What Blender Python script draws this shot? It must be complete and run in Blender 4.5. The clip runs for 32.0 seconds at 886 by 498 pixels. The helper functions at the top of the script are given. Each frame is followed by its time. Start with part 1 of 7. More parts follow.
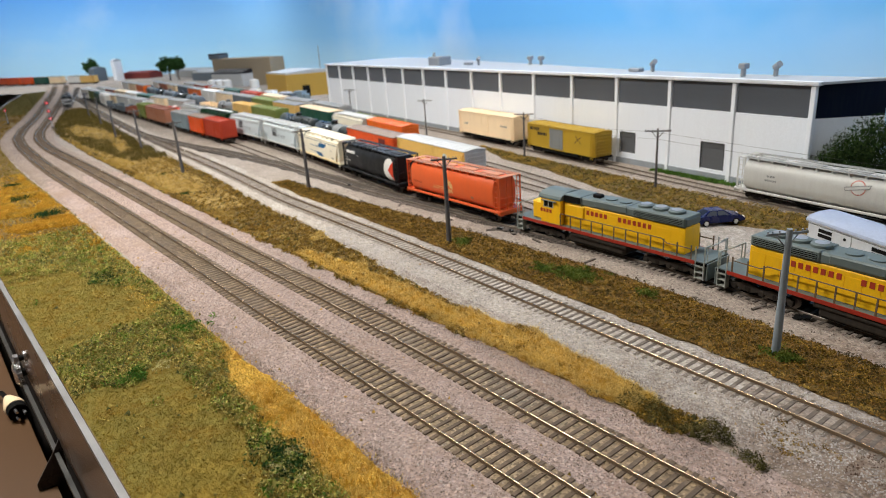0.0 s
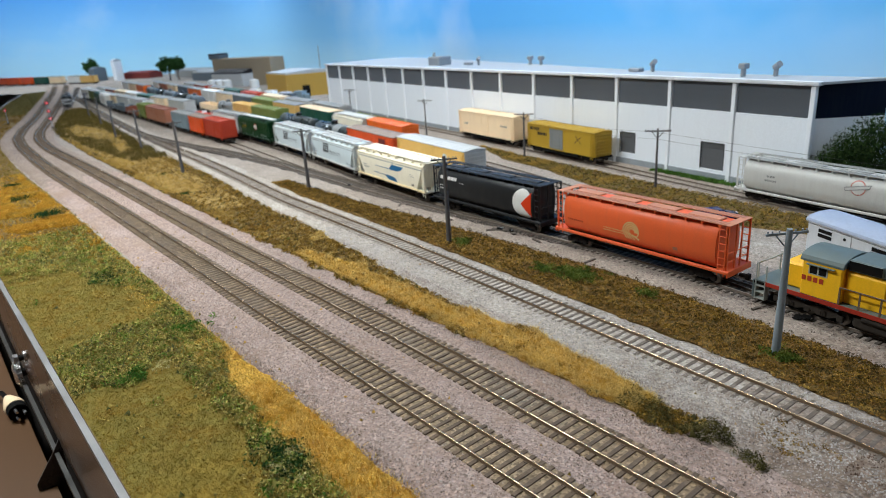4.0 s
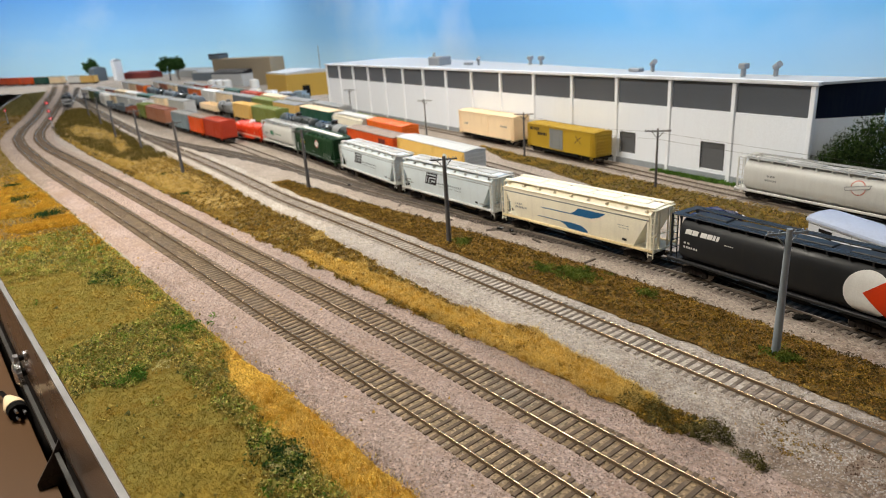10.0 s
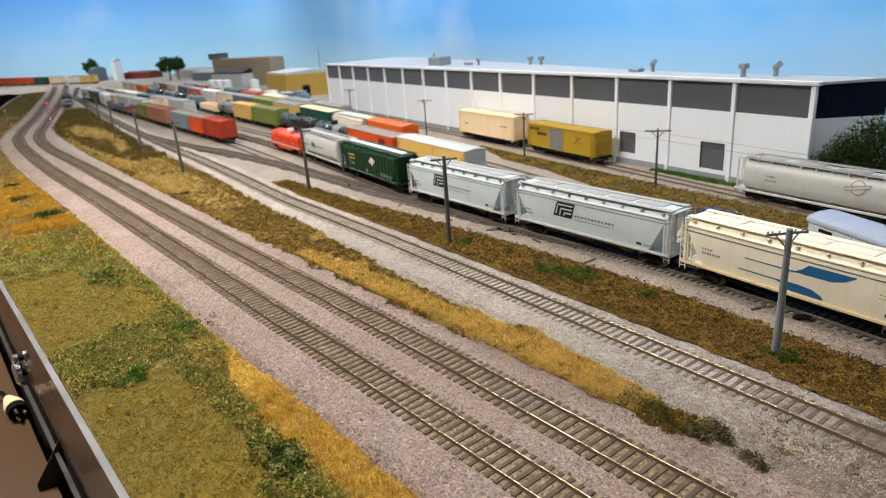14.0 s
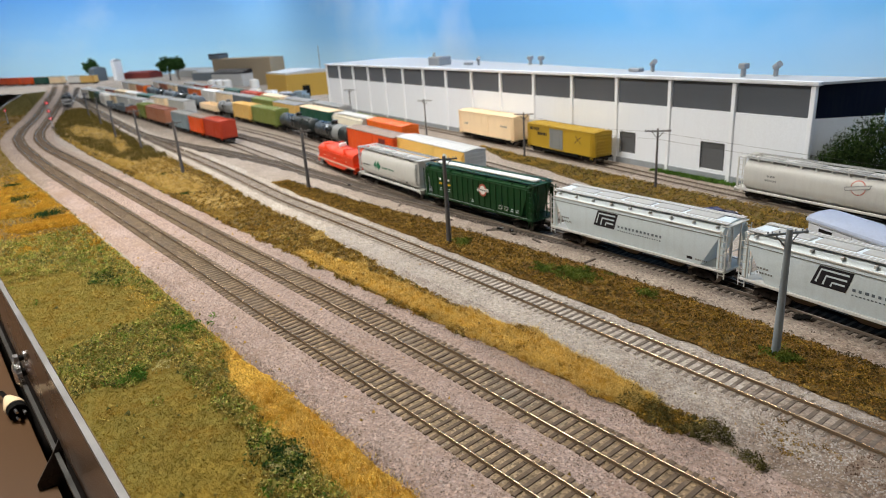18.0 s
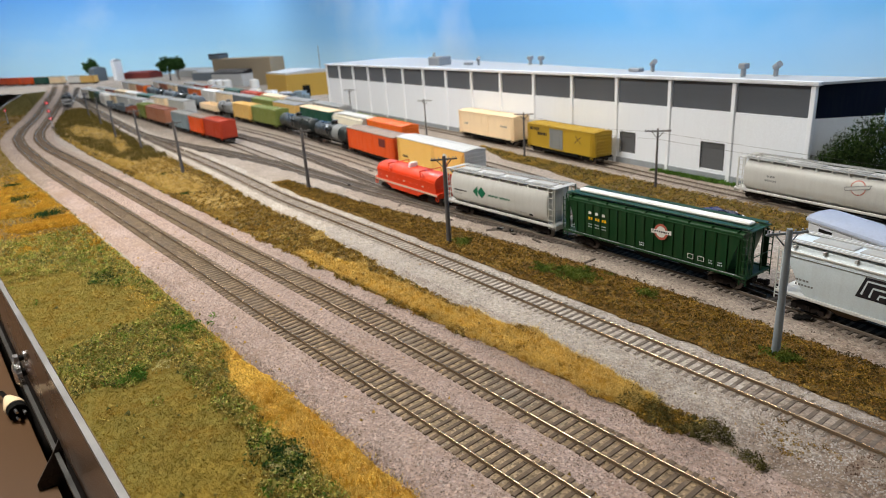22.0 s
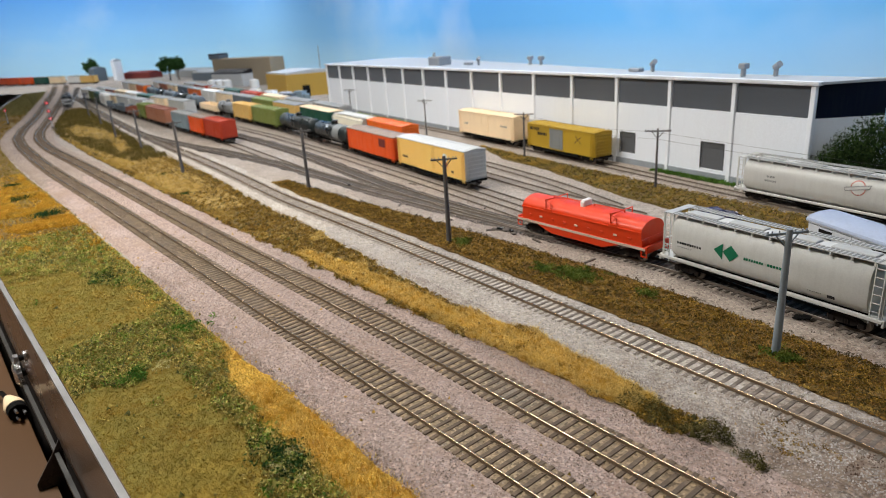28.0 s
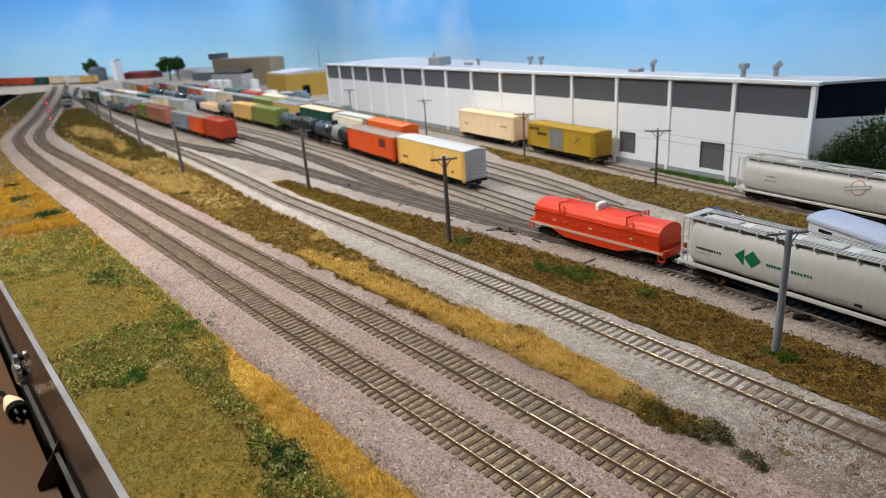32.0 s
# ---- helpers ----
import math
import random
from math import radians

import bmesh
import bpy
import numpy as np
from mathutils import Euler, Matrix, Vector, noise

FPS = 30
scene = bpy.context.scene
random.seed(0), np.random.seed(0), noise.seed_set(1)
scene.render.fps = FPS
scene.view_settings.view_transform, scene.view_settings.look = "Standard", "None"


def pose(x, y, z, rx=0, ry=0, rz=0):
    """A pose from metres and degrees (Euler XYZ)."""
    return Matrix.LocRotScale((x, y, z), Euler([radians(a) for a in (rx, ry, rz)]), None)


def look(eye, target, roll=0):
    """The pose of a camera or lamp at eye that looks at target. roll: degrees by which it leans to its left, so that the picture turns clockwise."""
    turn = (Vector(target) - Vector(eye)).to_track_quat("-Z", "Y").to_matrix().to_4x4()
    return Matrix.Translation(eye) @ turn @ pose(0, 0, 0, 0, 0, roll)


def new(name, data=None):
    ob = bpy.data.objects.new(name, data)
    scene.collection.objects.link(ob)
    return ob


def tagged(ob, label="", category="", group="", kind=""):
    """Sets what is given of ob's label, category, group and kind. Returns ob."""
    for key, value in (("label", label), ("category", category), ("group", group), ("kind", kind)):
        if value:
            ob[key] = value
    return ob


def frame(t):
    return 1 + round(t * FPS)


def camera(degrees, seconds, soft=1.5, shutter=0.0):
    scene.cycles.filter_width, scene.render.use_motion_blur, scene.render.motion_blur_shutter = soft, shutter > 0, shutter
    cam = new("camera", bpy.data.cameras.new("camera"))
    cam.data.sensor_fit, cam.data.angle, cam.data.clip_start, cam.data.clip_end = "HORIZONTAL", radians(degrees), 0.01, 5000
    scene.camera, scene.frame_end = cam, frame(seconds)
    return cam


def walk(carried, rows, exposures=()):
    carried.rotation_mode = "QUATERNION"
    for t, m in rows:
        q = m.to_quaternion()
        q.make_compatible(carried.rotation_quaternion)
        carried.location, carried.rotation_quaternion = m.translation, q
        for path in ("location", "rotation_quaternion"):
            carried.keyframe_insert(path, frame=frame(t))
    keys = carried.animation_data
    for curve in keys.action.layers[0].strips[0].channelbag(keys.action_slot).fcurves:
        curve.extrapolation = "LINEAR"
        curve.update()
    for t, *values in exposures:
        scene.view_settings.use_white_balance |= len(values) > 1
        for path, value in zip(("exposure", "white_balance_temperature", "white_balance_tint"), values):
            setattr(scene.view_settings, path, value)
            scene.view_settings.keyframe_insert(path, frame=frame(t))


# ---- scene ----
cam = camera(69.2, 32.0, soft=0.4)

# All plan numbers are in full-size railway metres; the layout is a 1:87 model.
K = 1 / 87.1
EYE = Vector((0, 0, 18.9))
AIM = EYE + Vector((-0.8208, 0.4676, -0.3280)) * 50
EYE_POSE = look(EYE * K, AIM * K, -3.95)
cam.data.dof.use_dof, cam.data.dof.focus_distance, cam.data.dof.aperture_fstop = True, 0.39, 16.0
walk(cam, [(0, EYE_POSE), (32, EYE_POSE)], exposures=((0, 0.10, 6480, 10), (1.3, 0.10, 6480, 10), (2, 0.00, 5950, 6), (3.5, -0.02, 5780, 4), (5.5, 0.12, 6350, 10), (8, 0.11, 6420, 10), (9, 0.11, 6430, 10), (10, 0.14, 6960, 10),
                                             (11, 0.14, 6800, 10), (12, 0.12, 6580, 10), (17, 0.11, 6660, 10), (25, 0.11, 6600, 10), (28, 0.06, 6440, 10), (32, 0.03, 6330, 10)))

# ---- light: a closed room with ceiling panels over the layout ----
world = bpy.data.worlds.new("room_air")
scene.world = world
world.use_nodes = True
world.node_tree.nodes["Background"].inputs[0].default_value = (0.75, 0.85, 1.0, 1)
world.node_tree.nodes["Background"].inputs[1].default_value = 0.12

# Lamps at x -460 and 45 are added to brighten sky and end wall.
LAMPS = [(-84, -34, 96), (-215, 4, 96), (-360, 58, 96), (-72, 46, 96), (-200, 78, 96), (-460, -6, 96), (45, 46, 96)]
LAMP_W = (23.5, 3.5, 8.0, 6.5, 9.5, 17.0, 2.0)
WARM, COOL = (1.0, 0.965, 0.89), (0.93, 0.975, 1.0)
LAMP_TINT = (WARM, COOL, COOL, WARM, COOL, COOL, WARM)
for (x, y, z), w, tint in zip(LAMPS, LAMP_W, LAMP_TINT):
    ld = bpy.data.lights.new("ceiling_panel_light", "AREA")
    ld.shape, ld.size, ld.size_y, ld.energy, ld.color = "RECTANGLE", 0.6, 0.15, w, tint
    lo = new("ceiling_panel_light", ld)
    lo.location = Vector((x, y, z - 1.2)) * K


# ---- mesh helpers ----
class Geo:
    """Collects vertices and faces in full-size metres."""

    def __init__(self):
        self.v, self.f = [], []

    def add(self, vs, fs):
        n = len(self.v)
        self.v += vs
        self.f += [tuple(i + n for i in f) for f in fs]
        return self

    def box(self, x0, x1, y0, y1, z0, z1):
        return self.add([(x0, y0, z0), (x1, y0, z0), (x1, y1, z0), (x0, y1, z0), (x0, y0, z1), (x1, y0, z1), (x1, y1, z1), (x0, y1, z1)],
                        [(3, 2, 1, 0), (4, 5, 6, 7), (0, 1, 5, 4), (1, 2, 6, 5), (2, 3, 7, 6), (3, 0, 4, 7)])

    def soft_box(self, x0, x1, y0, y1, z0, z1, c=0.05):
        """A box with chamfered edges."""
        cx, cy, cz, hx, hy, hz = (x0 + x1) / 2, (y0 + y1) / 2, (z0 + z1) / 2, abs(x1 - x0) / 2, abs(y1 - y0) / 2, abs(z1 - z0) / 2
        c = min(c, hx * .8, hy * .8, hz * .8)
        vs, key = [], {}
        for sx in (-1, 1):
            for sy in (-1, 1):
                for sz in (-1, 1):
                    for a in range(3):
                        h = [hx - c, hy - c, hz - c]
                        h[a] += c
                        key[sx, sy, sz, a] = len(vs)
                        vs.append((cx + sx * h[0], cy + sy * h[1], cz + sz * h[2]))
        fs = []
        for s in (-1, 1):
            for a, order in ((0, [(-1, -1), (1, -1), (1, 1), (-1, 1)]), (1, [(-1, -1), (-1, 1), (1, 1), (1, -1)]), (2, [(-1, -1), (1, -1), (1, 1), (-1, 1)])):
                q = []
                for p, r in order:
                    k = [p, r]
                    k.insert(a, s)
                    q.append(key[(*k, a)])
                fs.append(q if s > 0 else q[::-1])
        for a, b, e in ((0, 1, 2), (1, 2, 0), (2, 0, 1)):
            for sa in (-1, 1):
                for sb in (-1, 1):
                    def at(se, which):
                        k = [0, 0, 0]
                        k[a], k[b], k[e] = sa, sb, se
                        return key[(*k, which)]
                    q = [at(-1, a), at(-1, b), at(1, b), at(1, a)]
                    fs.append(q if sa * sb > 0 else q[::-1])
        for sx in (-1, 1):
            for sy in (-1, 1):
                for sz in (-1, 1):
                    q = [key[sx, sy, sz, 0], key[sx, sy, sz, 1], key[sx, sy, sz, 2]]
                    fs.append(q if sx * sy * sz > 0 else q[::-1])
        return self.add(vs, fs)

    def cyl(self, p, q, r, n=10, r2=None):
        p, q = Vector(p), Vector(q)
        d = (q - p).normalized()
        a = d.orthogonal().normalized()
        b = d.cross(a)
        r2 = r if r2 is None else r2
        vs = []
        for c, rr in ((p, r), (q, r2)):
            vs += [tuple(c + (a * math.cos(t) + b * math.sin(t)) * rr) for t in (2 * math.pi * i / n for i in range(n))]
        fs = [(i, (i + 1) % n, n + (i + 1) % n, n + i) for i in range(n)]
        return self.add(vs, fs + [tuple(range(n))[::-1], tuple(range(n, 2 * n))])

    def pipe(self, pts, r, n=5):
        for p, q in zip(pts, pts[1:]):
            self.cyl(p, q, r, n)
        return self

    def prism(self, prof, x0, x1, close=True):
        """A (y, z) outline, counter-clockwise seen from +x, drawn out along x."""
        n = len(prof)
        vs = [(x0, y, z) for y, z in prof] + [(x1, y, z) for y, z in prof]
        fs = [(i, (i + 1) % n, n + (i + 1) % n, n + i) for i in range(n)]
        return self.add(vs, fs + ([tuple(range(n))[::-1], tuple(range(n, 2 * n))] if close else []))

    def loft(self, rings, caps=True):
        """Closed rings of equal length, joined in order."""
        n = len(rings[0])
        vs = [p for ring in rings for p in ring]
        fs = [(k * n + i, k * n + (i + 1) % n, (k + 1) * n + (i + 1) % n, (k + 1) * n + i) for k in range(len(rings) - 1) for i in range(n)]
        if caps:
            fs += [tuple(range(n))[::-1], tuple(range((len(rings) - 1) * n, len(rings) * n))]
        return self.add(vs, fs)

    def plate(self, pts, y, t=0.02, side=-1):
        """A thin (x, z) polygon laid on the car side at y; side -1 faces the camera's side."""
        n = len(pts)
        vs = [(x, y, z) for x, z in pts] + [(x, y + side * t, z) for x, z in pts]
        fs = [tuple(range(n)), tuple(range(n, 2 * n))[::-1]] + [(i, n + i, n + (i + 1) % n, (i + 1) % n) for i in range(n)]
        return self.add(vs, fs)


def part(name, g, material, parent=None, label="", smooth=0.0, at=None):
    """Links a Geo (or a ready mesh) as one mesh object under its parent."""
    if isinstance(g, Geo):
        me = bpy.data.meshes.new(name)
        me.from_pydata([(x * K, y * K, z * K) for x, y, z in g.v], [], g.f)
        if smooth:
            me.shade_smooth()
            me.set_sharp_from_angle(angle=radians(smooth))
        me.materials.append(material)
    else:
        me = g
    ob = new(name, me)
    ob.parent = parent
    if at is not None:
        ob.matrix_basis = at
    return tagged(ob, label)


def place(x, y, z=0.0, turn=0.0, tilt=0.0):
    return pose(x * K, y * K, z * K, 0, tilt, turn)


def thing(name, m, label, category, group="", kind=""):
    ob = new(name)
    ob.empty_display_size = 0.01
    ob.matrix_basis = m
    return tagged(ob, label, category, group, kind)


def cloud(name, tri, material, label, category="vegetation", kind="stuff", parent=None):
    """Many loose triangles, an (n, 3, 3) array, as one mesh."""
    n = len(tri)
    me = bpy.data.meshes.new(name)
    me.vertices.add(n * 3)
    me.vertices.foreach_set("co", (tri.reshape(-1) * K).astype(np.float32))
    me.loops.add(n * 3)
    me.loops.foreach_set("vertex_index", np.arange(n * 3, dtype=np.int32))
    me.polygons.add(n)
    me.polygons.foreach_set("loop_start", np.arange(0, n * 3, 3, dtype=np.int32))
    me.update(calc_edges=True)
    me.materials.append(material)
    ob = new(name, me)
    ob.parent = parent
    return tagged(ob, label, category, "", kind)


# ---- materials ----
def socket_mix(nt, kind="MIX", fac=None, a=None, b=None):
    m = nt.nodes.new("ShaderNodeMix")
    m.data_type, m.blend_type = "RGBA", kind
    for i, val in ((0, fac), (6, a), (7, b)):
        if val is None:
            continue
        if hasattr(val, "links"):
            nt.links.new(val, m.inputs[i])
        else:
            m.inputs[i].default_value = (*val, 1) if isinstance(val, tuple) else val
    return m.outputs[2]


def ramp(nt, val, stops):
    r = nt.nodes.new("ShaderNodeValToRGB")
    while len(r.color_ramp.elements) < len(stops):
        r.color_ramp.elements.new(0.5)
    for e, (p, c) in zip(r.color_ramp.elements, stops):
        e.position, e.color = p, (*c, 1) if isinstance(c, tuple) else (c, c, c, 1)
    nt.links.new(val, r.inputs[0])
    return r.outputs[0]


def noise_tex(nt, vec, scale, detail=3.0, rough=0.55):
    n = nt.nodes.new("ShaderNodeTexNoise")
    n.inputs["Scale"].default_value, n.inputs["Detail"].default_value, n.inputs["Roughness"].default_value = scale, detail, rough
    nt.links.new(vec, n.inputs["Vector"])
    return n.outputs["Fac"]


def base_nodes(name, shift=True):
    m = bpy.data.materials.new(name)
    m.use_nodes = True
    nt = m.node_tree
    tc = nt.nodes.new("ShaderNodeTexCoord")
    mp = nt.nodes.new("ShaderNodeMapping")
    mp.inputs["Scale"].default_value = (1 / K,) * 3
    nt.links.new(tc.outputs["Object"], mp.inputs["Vector"])
    if shift:
        oi = nt.nodes.new("ShaderNodeObjectInfo")
        mul = nt.nodes.new("ShaderNodeMath")
        mul.operation = "MULTIPLY"
        mul.inputs[1].default_value = 37.0
        nt.links.new(oi.outputs["Random"], mul.inputs[0])
        nt.links.new(mul.outputs[0], mp.inputs["Location"])
    return m, nt, nt.nodes["Principled BSDF"], mp.outputs["Vector"]


def bump(nt, bs, h, strength, dist):
    b = nt.nodes.new("ShaderNodeBump")
    b.inputs["Strength"].default_value, b.inputs["Distance"].default_value = strength, dist * K
    nt.links.new(h, b.inputs["Height"])
    nt.links.new(b.outputs[0], bs.inputs["Normal"])


def paint(name, col, rough=0.5, metal=0.0, var=0.18, dirt=(0.16, 0.12, 0.09), amount=0.35, size=0.5, relief=0.15, streaks=True, spec=0.28):
    """Painted or weathered solid: base colour with large stains, run-down streaks and fine grain."""
    m, nt, bs, vec = base_nodes(name)
    big = noise_tex(nt, vec, size, 4)
    fine = noise_tex(nt, vec, 9.0, 2)
    if streaks:
        mp = nt.nodes.new("ShaderNodeMapping")
        mp.inputs["Scale"].default_value = (2.2, 2.2, 0.18)
        nt.links.new(vec, mp.inputs["Vector"])
        big2 = noise_tex(nt, mp.outputs[0], 1.3, 3)
        stain = ramp(nt, big2, [(0.48, 0.0), (0.78, amount)])
    else:
        stain = ramp(nt, big, [(0.5, 0.0), (0.75, amount)])
    tone = socket_mix(nt, "MIX", big, tuple(c * (1 - var) for c in col), tuple(min(1, c * (1 + var)) for c in col))
    c2 = socket_mix(nt, "MIX", stain, tone, dirt)
    c3 = socket_mix(nt, "MULTIPLY", 0.16, c2, ramp(nt, fine, [(0.3, 0.55), (0.7, 1.0)]))
    nt.links.new(c3, bs.inputs["Base Color"])
    nt.links.new(ramp(nt, big, [(0.3, max(0.05, rough - 0.12)), (0.7, min(1, rough + 0.15))]), bs.inputs["Roughness"])
    bs.inputs["Metallic"].default_value = metal
    bs.inputs["Specular IOR Level"].default_value = spec
    if relief:
        bump(nt, bs, fine, relief, 0.03)
    return m


def loose(name, cols, rough=0.95, clump=0.0):
    """Foliage, stones: colour by island, and by clump where a clump scale is given."""
    m, nt, bs, vec = base_nodes(name, False)
    geo = nt.nodes.new("ShaderNodeNewGeometry")
    cols = [tuple(v * 0.88 for v in c) for c in cols]
    stops = [(i / (len(cols) - 1) if len(cols) > 1 else 0, c) for i, c in enumerate(cols)]
    pick = geo.outputs["Random Per Island"]
    if clump:
        spread = nt.nodes.new("ShaderNodeMapRange")
        spread.inputs["From Min"].default_value, spread.inputs["From Max"].default_value = 0.28, 0.72
        nt.links.new(noise_tex(nt, vec, clump, 2), spread.inputs["Value"])
        mx = nt.nodes.new("ShaderNodeMix")
        mx.inputs[0].default_value = 0.68
        nt.links.new(pick, mx.inputs[2])
        nt.links.new(spread.outputs[0], mx.inputs[3])
        pick = mx.outputs[0]
    c = ramp(nt, pick, stops)
    big = noise_tex(nt, vec, 0.35, 3)
    c = socket_mix(nt, "MULTIPLY", 0.6, c, ramp(nt, big, [(0.3, 0.55), (0.7, 1.0)]))
    nt.links.new(c, bs.inputs["Base Color"])
    bs.inputs["Roughness"].default_value = rough
    bs.inputs["Specular IOR Level"].default_value = 0.15
    return m


def soil(name, cols, spots, sizes=(0.15, 1.2, 7.0), relief=0.6, stain=None, speckle=0.5, spill=None):
    """Ground: broad tone, medium mottling and stone-sized speckle."""
    m, nt, bs, vec = base_nodes(name, False)
    cols = [tuple(v * 0.84 for v in c) for c in cols]
    a, b = noise_tex(nt, vec, sizes[0], 4), noise_tex(nt, vec, sizes[1], 5, 0.65)
    vo = nt.nodes.new("ShaderNodeTexVoronoi")
    vo.inputs["Scale"].default_value = sizes[2]
    nt.links.new(vec, vo.inputs["Vector"])
    sep = nt.nodes.new("ShaderNodeSeparateColor")
    nt.links.new(vo.outputs["Color"], sep.inputs[0])
    tone = ramp(nt, a, [(0.35, cols[0]), (0.65, cols[1])])
    mid = socket_mix(nt, "MIX", ramp(nt, b, [(0.42, 0.0), (0.7, 0.55)]), tone, cols[2])
    if spill:
        # one dirt stain: (x, y, radius) and its colour
        off = nt.nodes.new("ShaderNodeVectorMath")
        off.operation = "DISTANCE"
        off.inputs[1].default_value = (spill[0], spill[1], 0)
        nt.links.new(vec, off.inputs[0])
        k = nt.nodes.new("ShaderNodeMath")
        k.operation = "MULTIPLY_ADD"
        k.inputs[1].default_value = -1 / spill[2]
        nt.links.new(off.outputs["Value"], k.inputs[0])
        nt.links.new(noise_tex(nt, vec, 0.45, 5, 0.7), k.inputs[2])
        mid = socket_mix(nt, "MIX", ramp(nt, k.outputs[0], [(0.0, 0.0), (0.28, 0.8)]), mid, spill[3])
    speck = ramp(nt, sep.outputs[0], spots)
    c = socket_mix(nt, "OVERLAY", speckle, mid, speck)
    if stain:
        s = noise_tex(nt, vec, 0.09, 5, 0.7)
        c = socket_mix(nt, "MIX", ramp(nt, s, [(0.52, 0.0), (0.68, 0.6)]), c, stain)
    nt.links.new(c, bs.inputs["Base Color"])
    bs.inputs["Roughness"].default_value = 0.95
    bs.inputs["Specular IOR Level"].default_value = 0.2
    bump(nt, bs, vo.outputs["Distance"], relief, 0.06)
    return m


M_TANBED = soil("tan_track_bed", ((0.27, 0.19, 0.115), (0.33, 0.245, 0.155), (0.17, 0.12, 0.08)), [(0.0, 0.12), (0.3, 0.4), (0.7, 0.55), (1.0, 0.85)], (0.06, 0.8, 7), stain=(0.17, 0.15, 0.13), speckle=0.7)
SPECK = [(0.0, 0.08), (0.14, 0.36), (0.7, 0.58), (1.0, 0.95)]
M_YARD = soil("yard_cinders", ((0.335, 0.28, 0.235), (0.40, 0.343, 0.293), (0.255, 0.207, 0.168)), SPECK, relief=0.4, stain=(0.235, 0.195, 0.17), spill=(2, 36, 44, (0.17, 0.115, 0.085)))
M_PINK = soil("pink_ballast", ((0.345, 0.25, 0.21), (0.40, 0.305, 0.265), (0.29, 0.195, 0.145)), SPECK, (0.12, 0.9, 6.5), 0.8, (0.27, 0.185, 0.13), spill=(6, 24, 36, (0.22, 0.145, 0.105)))
M_FARBED = soil("greyish_ballast", ((0.29, 0.222, 0.18), (0.335, 0.262, 0.218), (0.235, 0.172, 0.135)), SPECK, (0.12, 0.9, 6.5), 0.8, (0.24, 0.178, 0.138))
M_GREY = soil("grey_ballast", ((0.41, 0.355, 0.30), (0.49, 0.435, 0.375), (0.33, 0.272, 0.215)), SPECK, (0.12, 0.9, 6.5), 0.8, (0.30, 0.25, 0.21), spill=(-2, 27, 42, (0.115, 0.07, 0.045)))
# oily cinders, darkened further to double as shade under the train
M_CINDER_SHADE = soil("oily_cinders_and_shade", ((0.055, 0.045, 0.037), (0.082, 0.068, 0.057), (0.036, 0.03, 0.025)), SPECK, (0.25, 1.1, 7), 0.6, (0.034, 0.028, 0.024))
M_GRAVEL = soil("white_gravel", ((0.36, 0.31, 0.265), (0.47, 0.42, 0.37), (0.27, 0.225, 0.185)), SPECK, (0.3, 1.5, 8))
M_TURF = soil("olive_turf", ((0.172, 0.133, 0.023), (0.213, 0.165, 0.032), (0.235, 0.138, 0.016)), [(0.0, 0.38), (0.5, 0.5), (1.0, 0.62)], (0.16, 0.8, 12), 0.5, (0.29, 0.18, 0.022), 0.4)
M_SOILB = soil("brown_scrub_soil", ((0.14, 0.088, 0.027), (0.20, 0.125, 0.037), (0.09, 0.062, 0.019)), SPECK, (0.3, 1.6, 7), 0.9)
M_GOLDS = soil("golden_turf", ((0.50, 0.28, 0.035), (0.60, 0.36, 0.06), (0.30, 0.16, 0.02)), SPECK, (0.3, 1.3, 9), 0.9)
M_GOLD = loose("golden_grass", [(0.40, 0.19, 0.018), (0.92, 0.54, 0.065), (1.0, 0.72, 0.20), (0.76, 0.40, 0.04), (1.0, 0.84, 0.40)], clump=0.8)
M_RUSTGOLD = loose("rusty_gold_grass", [(0.26, 0.15, 0.025), (0.64, 0.33, 0.03), (0.80, 0.45, 0.05), (0.36, 0.24, 0.04), (0.68, 0.42, 0.08)], clump=0.35)
M_STRAW = loose("straw_gold_grass", [(0.24, 0.13, 0.016), (0.80, 0.47, 0.06), (1.0, 0.76, 0.28), (0.52, 0.29, 0.035), (0.94, 0.60, 0.12)], clump=1.1)
M_SANDG = loose("straw_grass", [(0.34, 0.21, 0.04), (0.48, 0.31, 0.065), (0.56, 0.37, 0.095), (0.40, 0.25, 0.045)], clump=0.3)
M_SCRUBO = loose("olive_brown_scrub", [(0.05, 0.036, 0.010), (0.15, 0.105, 0.024), (0.10, 0.08, 0.018), (0.23, 0.16, 0.036), (0.13, 0.115, 0.026)], clump=0.4)
M_OLIVE = loose("olive_grass", [(0.195, 0.148, 0.023), (0.27, 0.205, 0.032), (0.33, 0.245, 0.043), (0.36, 0.205, 0.021), (0.39, 0.30, 0.066)], clump=0.4)
M_BROWN = loose("brown_scrub", [(0.03, 0.0192, 0.006), (0.288, 0.156, 0.0264), (0.108, 0.078, 0.0168), (0.528, 0.3, 0.048), (0.096, 0.084, 0.0168), (0.696, 0.444, 0.084)], clump=1.3)
M_GREEN = loose("green_foam", [(0.012, 0.035, 0.006), (0.07, 0.18, 0.02), (0.24, 0.34, 0.045), (0.60, 0.52, 0.14), (0.10, 0.15, 0.025), (0.03, 0.05, 0.01)], clump=1.0)
M_DARKGREEN = loose("dark_leaves", [(0.012, 0.035, 0.010), (0.03, 0.08, 0.018), (0.07, 0.14, 0.03)])
M_STONE = loose("ballast_stones", [(0.10, 0.075, 0.06), (0.40, 0.31, 0.28), (0.46, 0.36, 0.31), (0.20, 0.14, 0.11), (0.54, 0.46, 0.42), (0.34, 0.23, 0.18)])
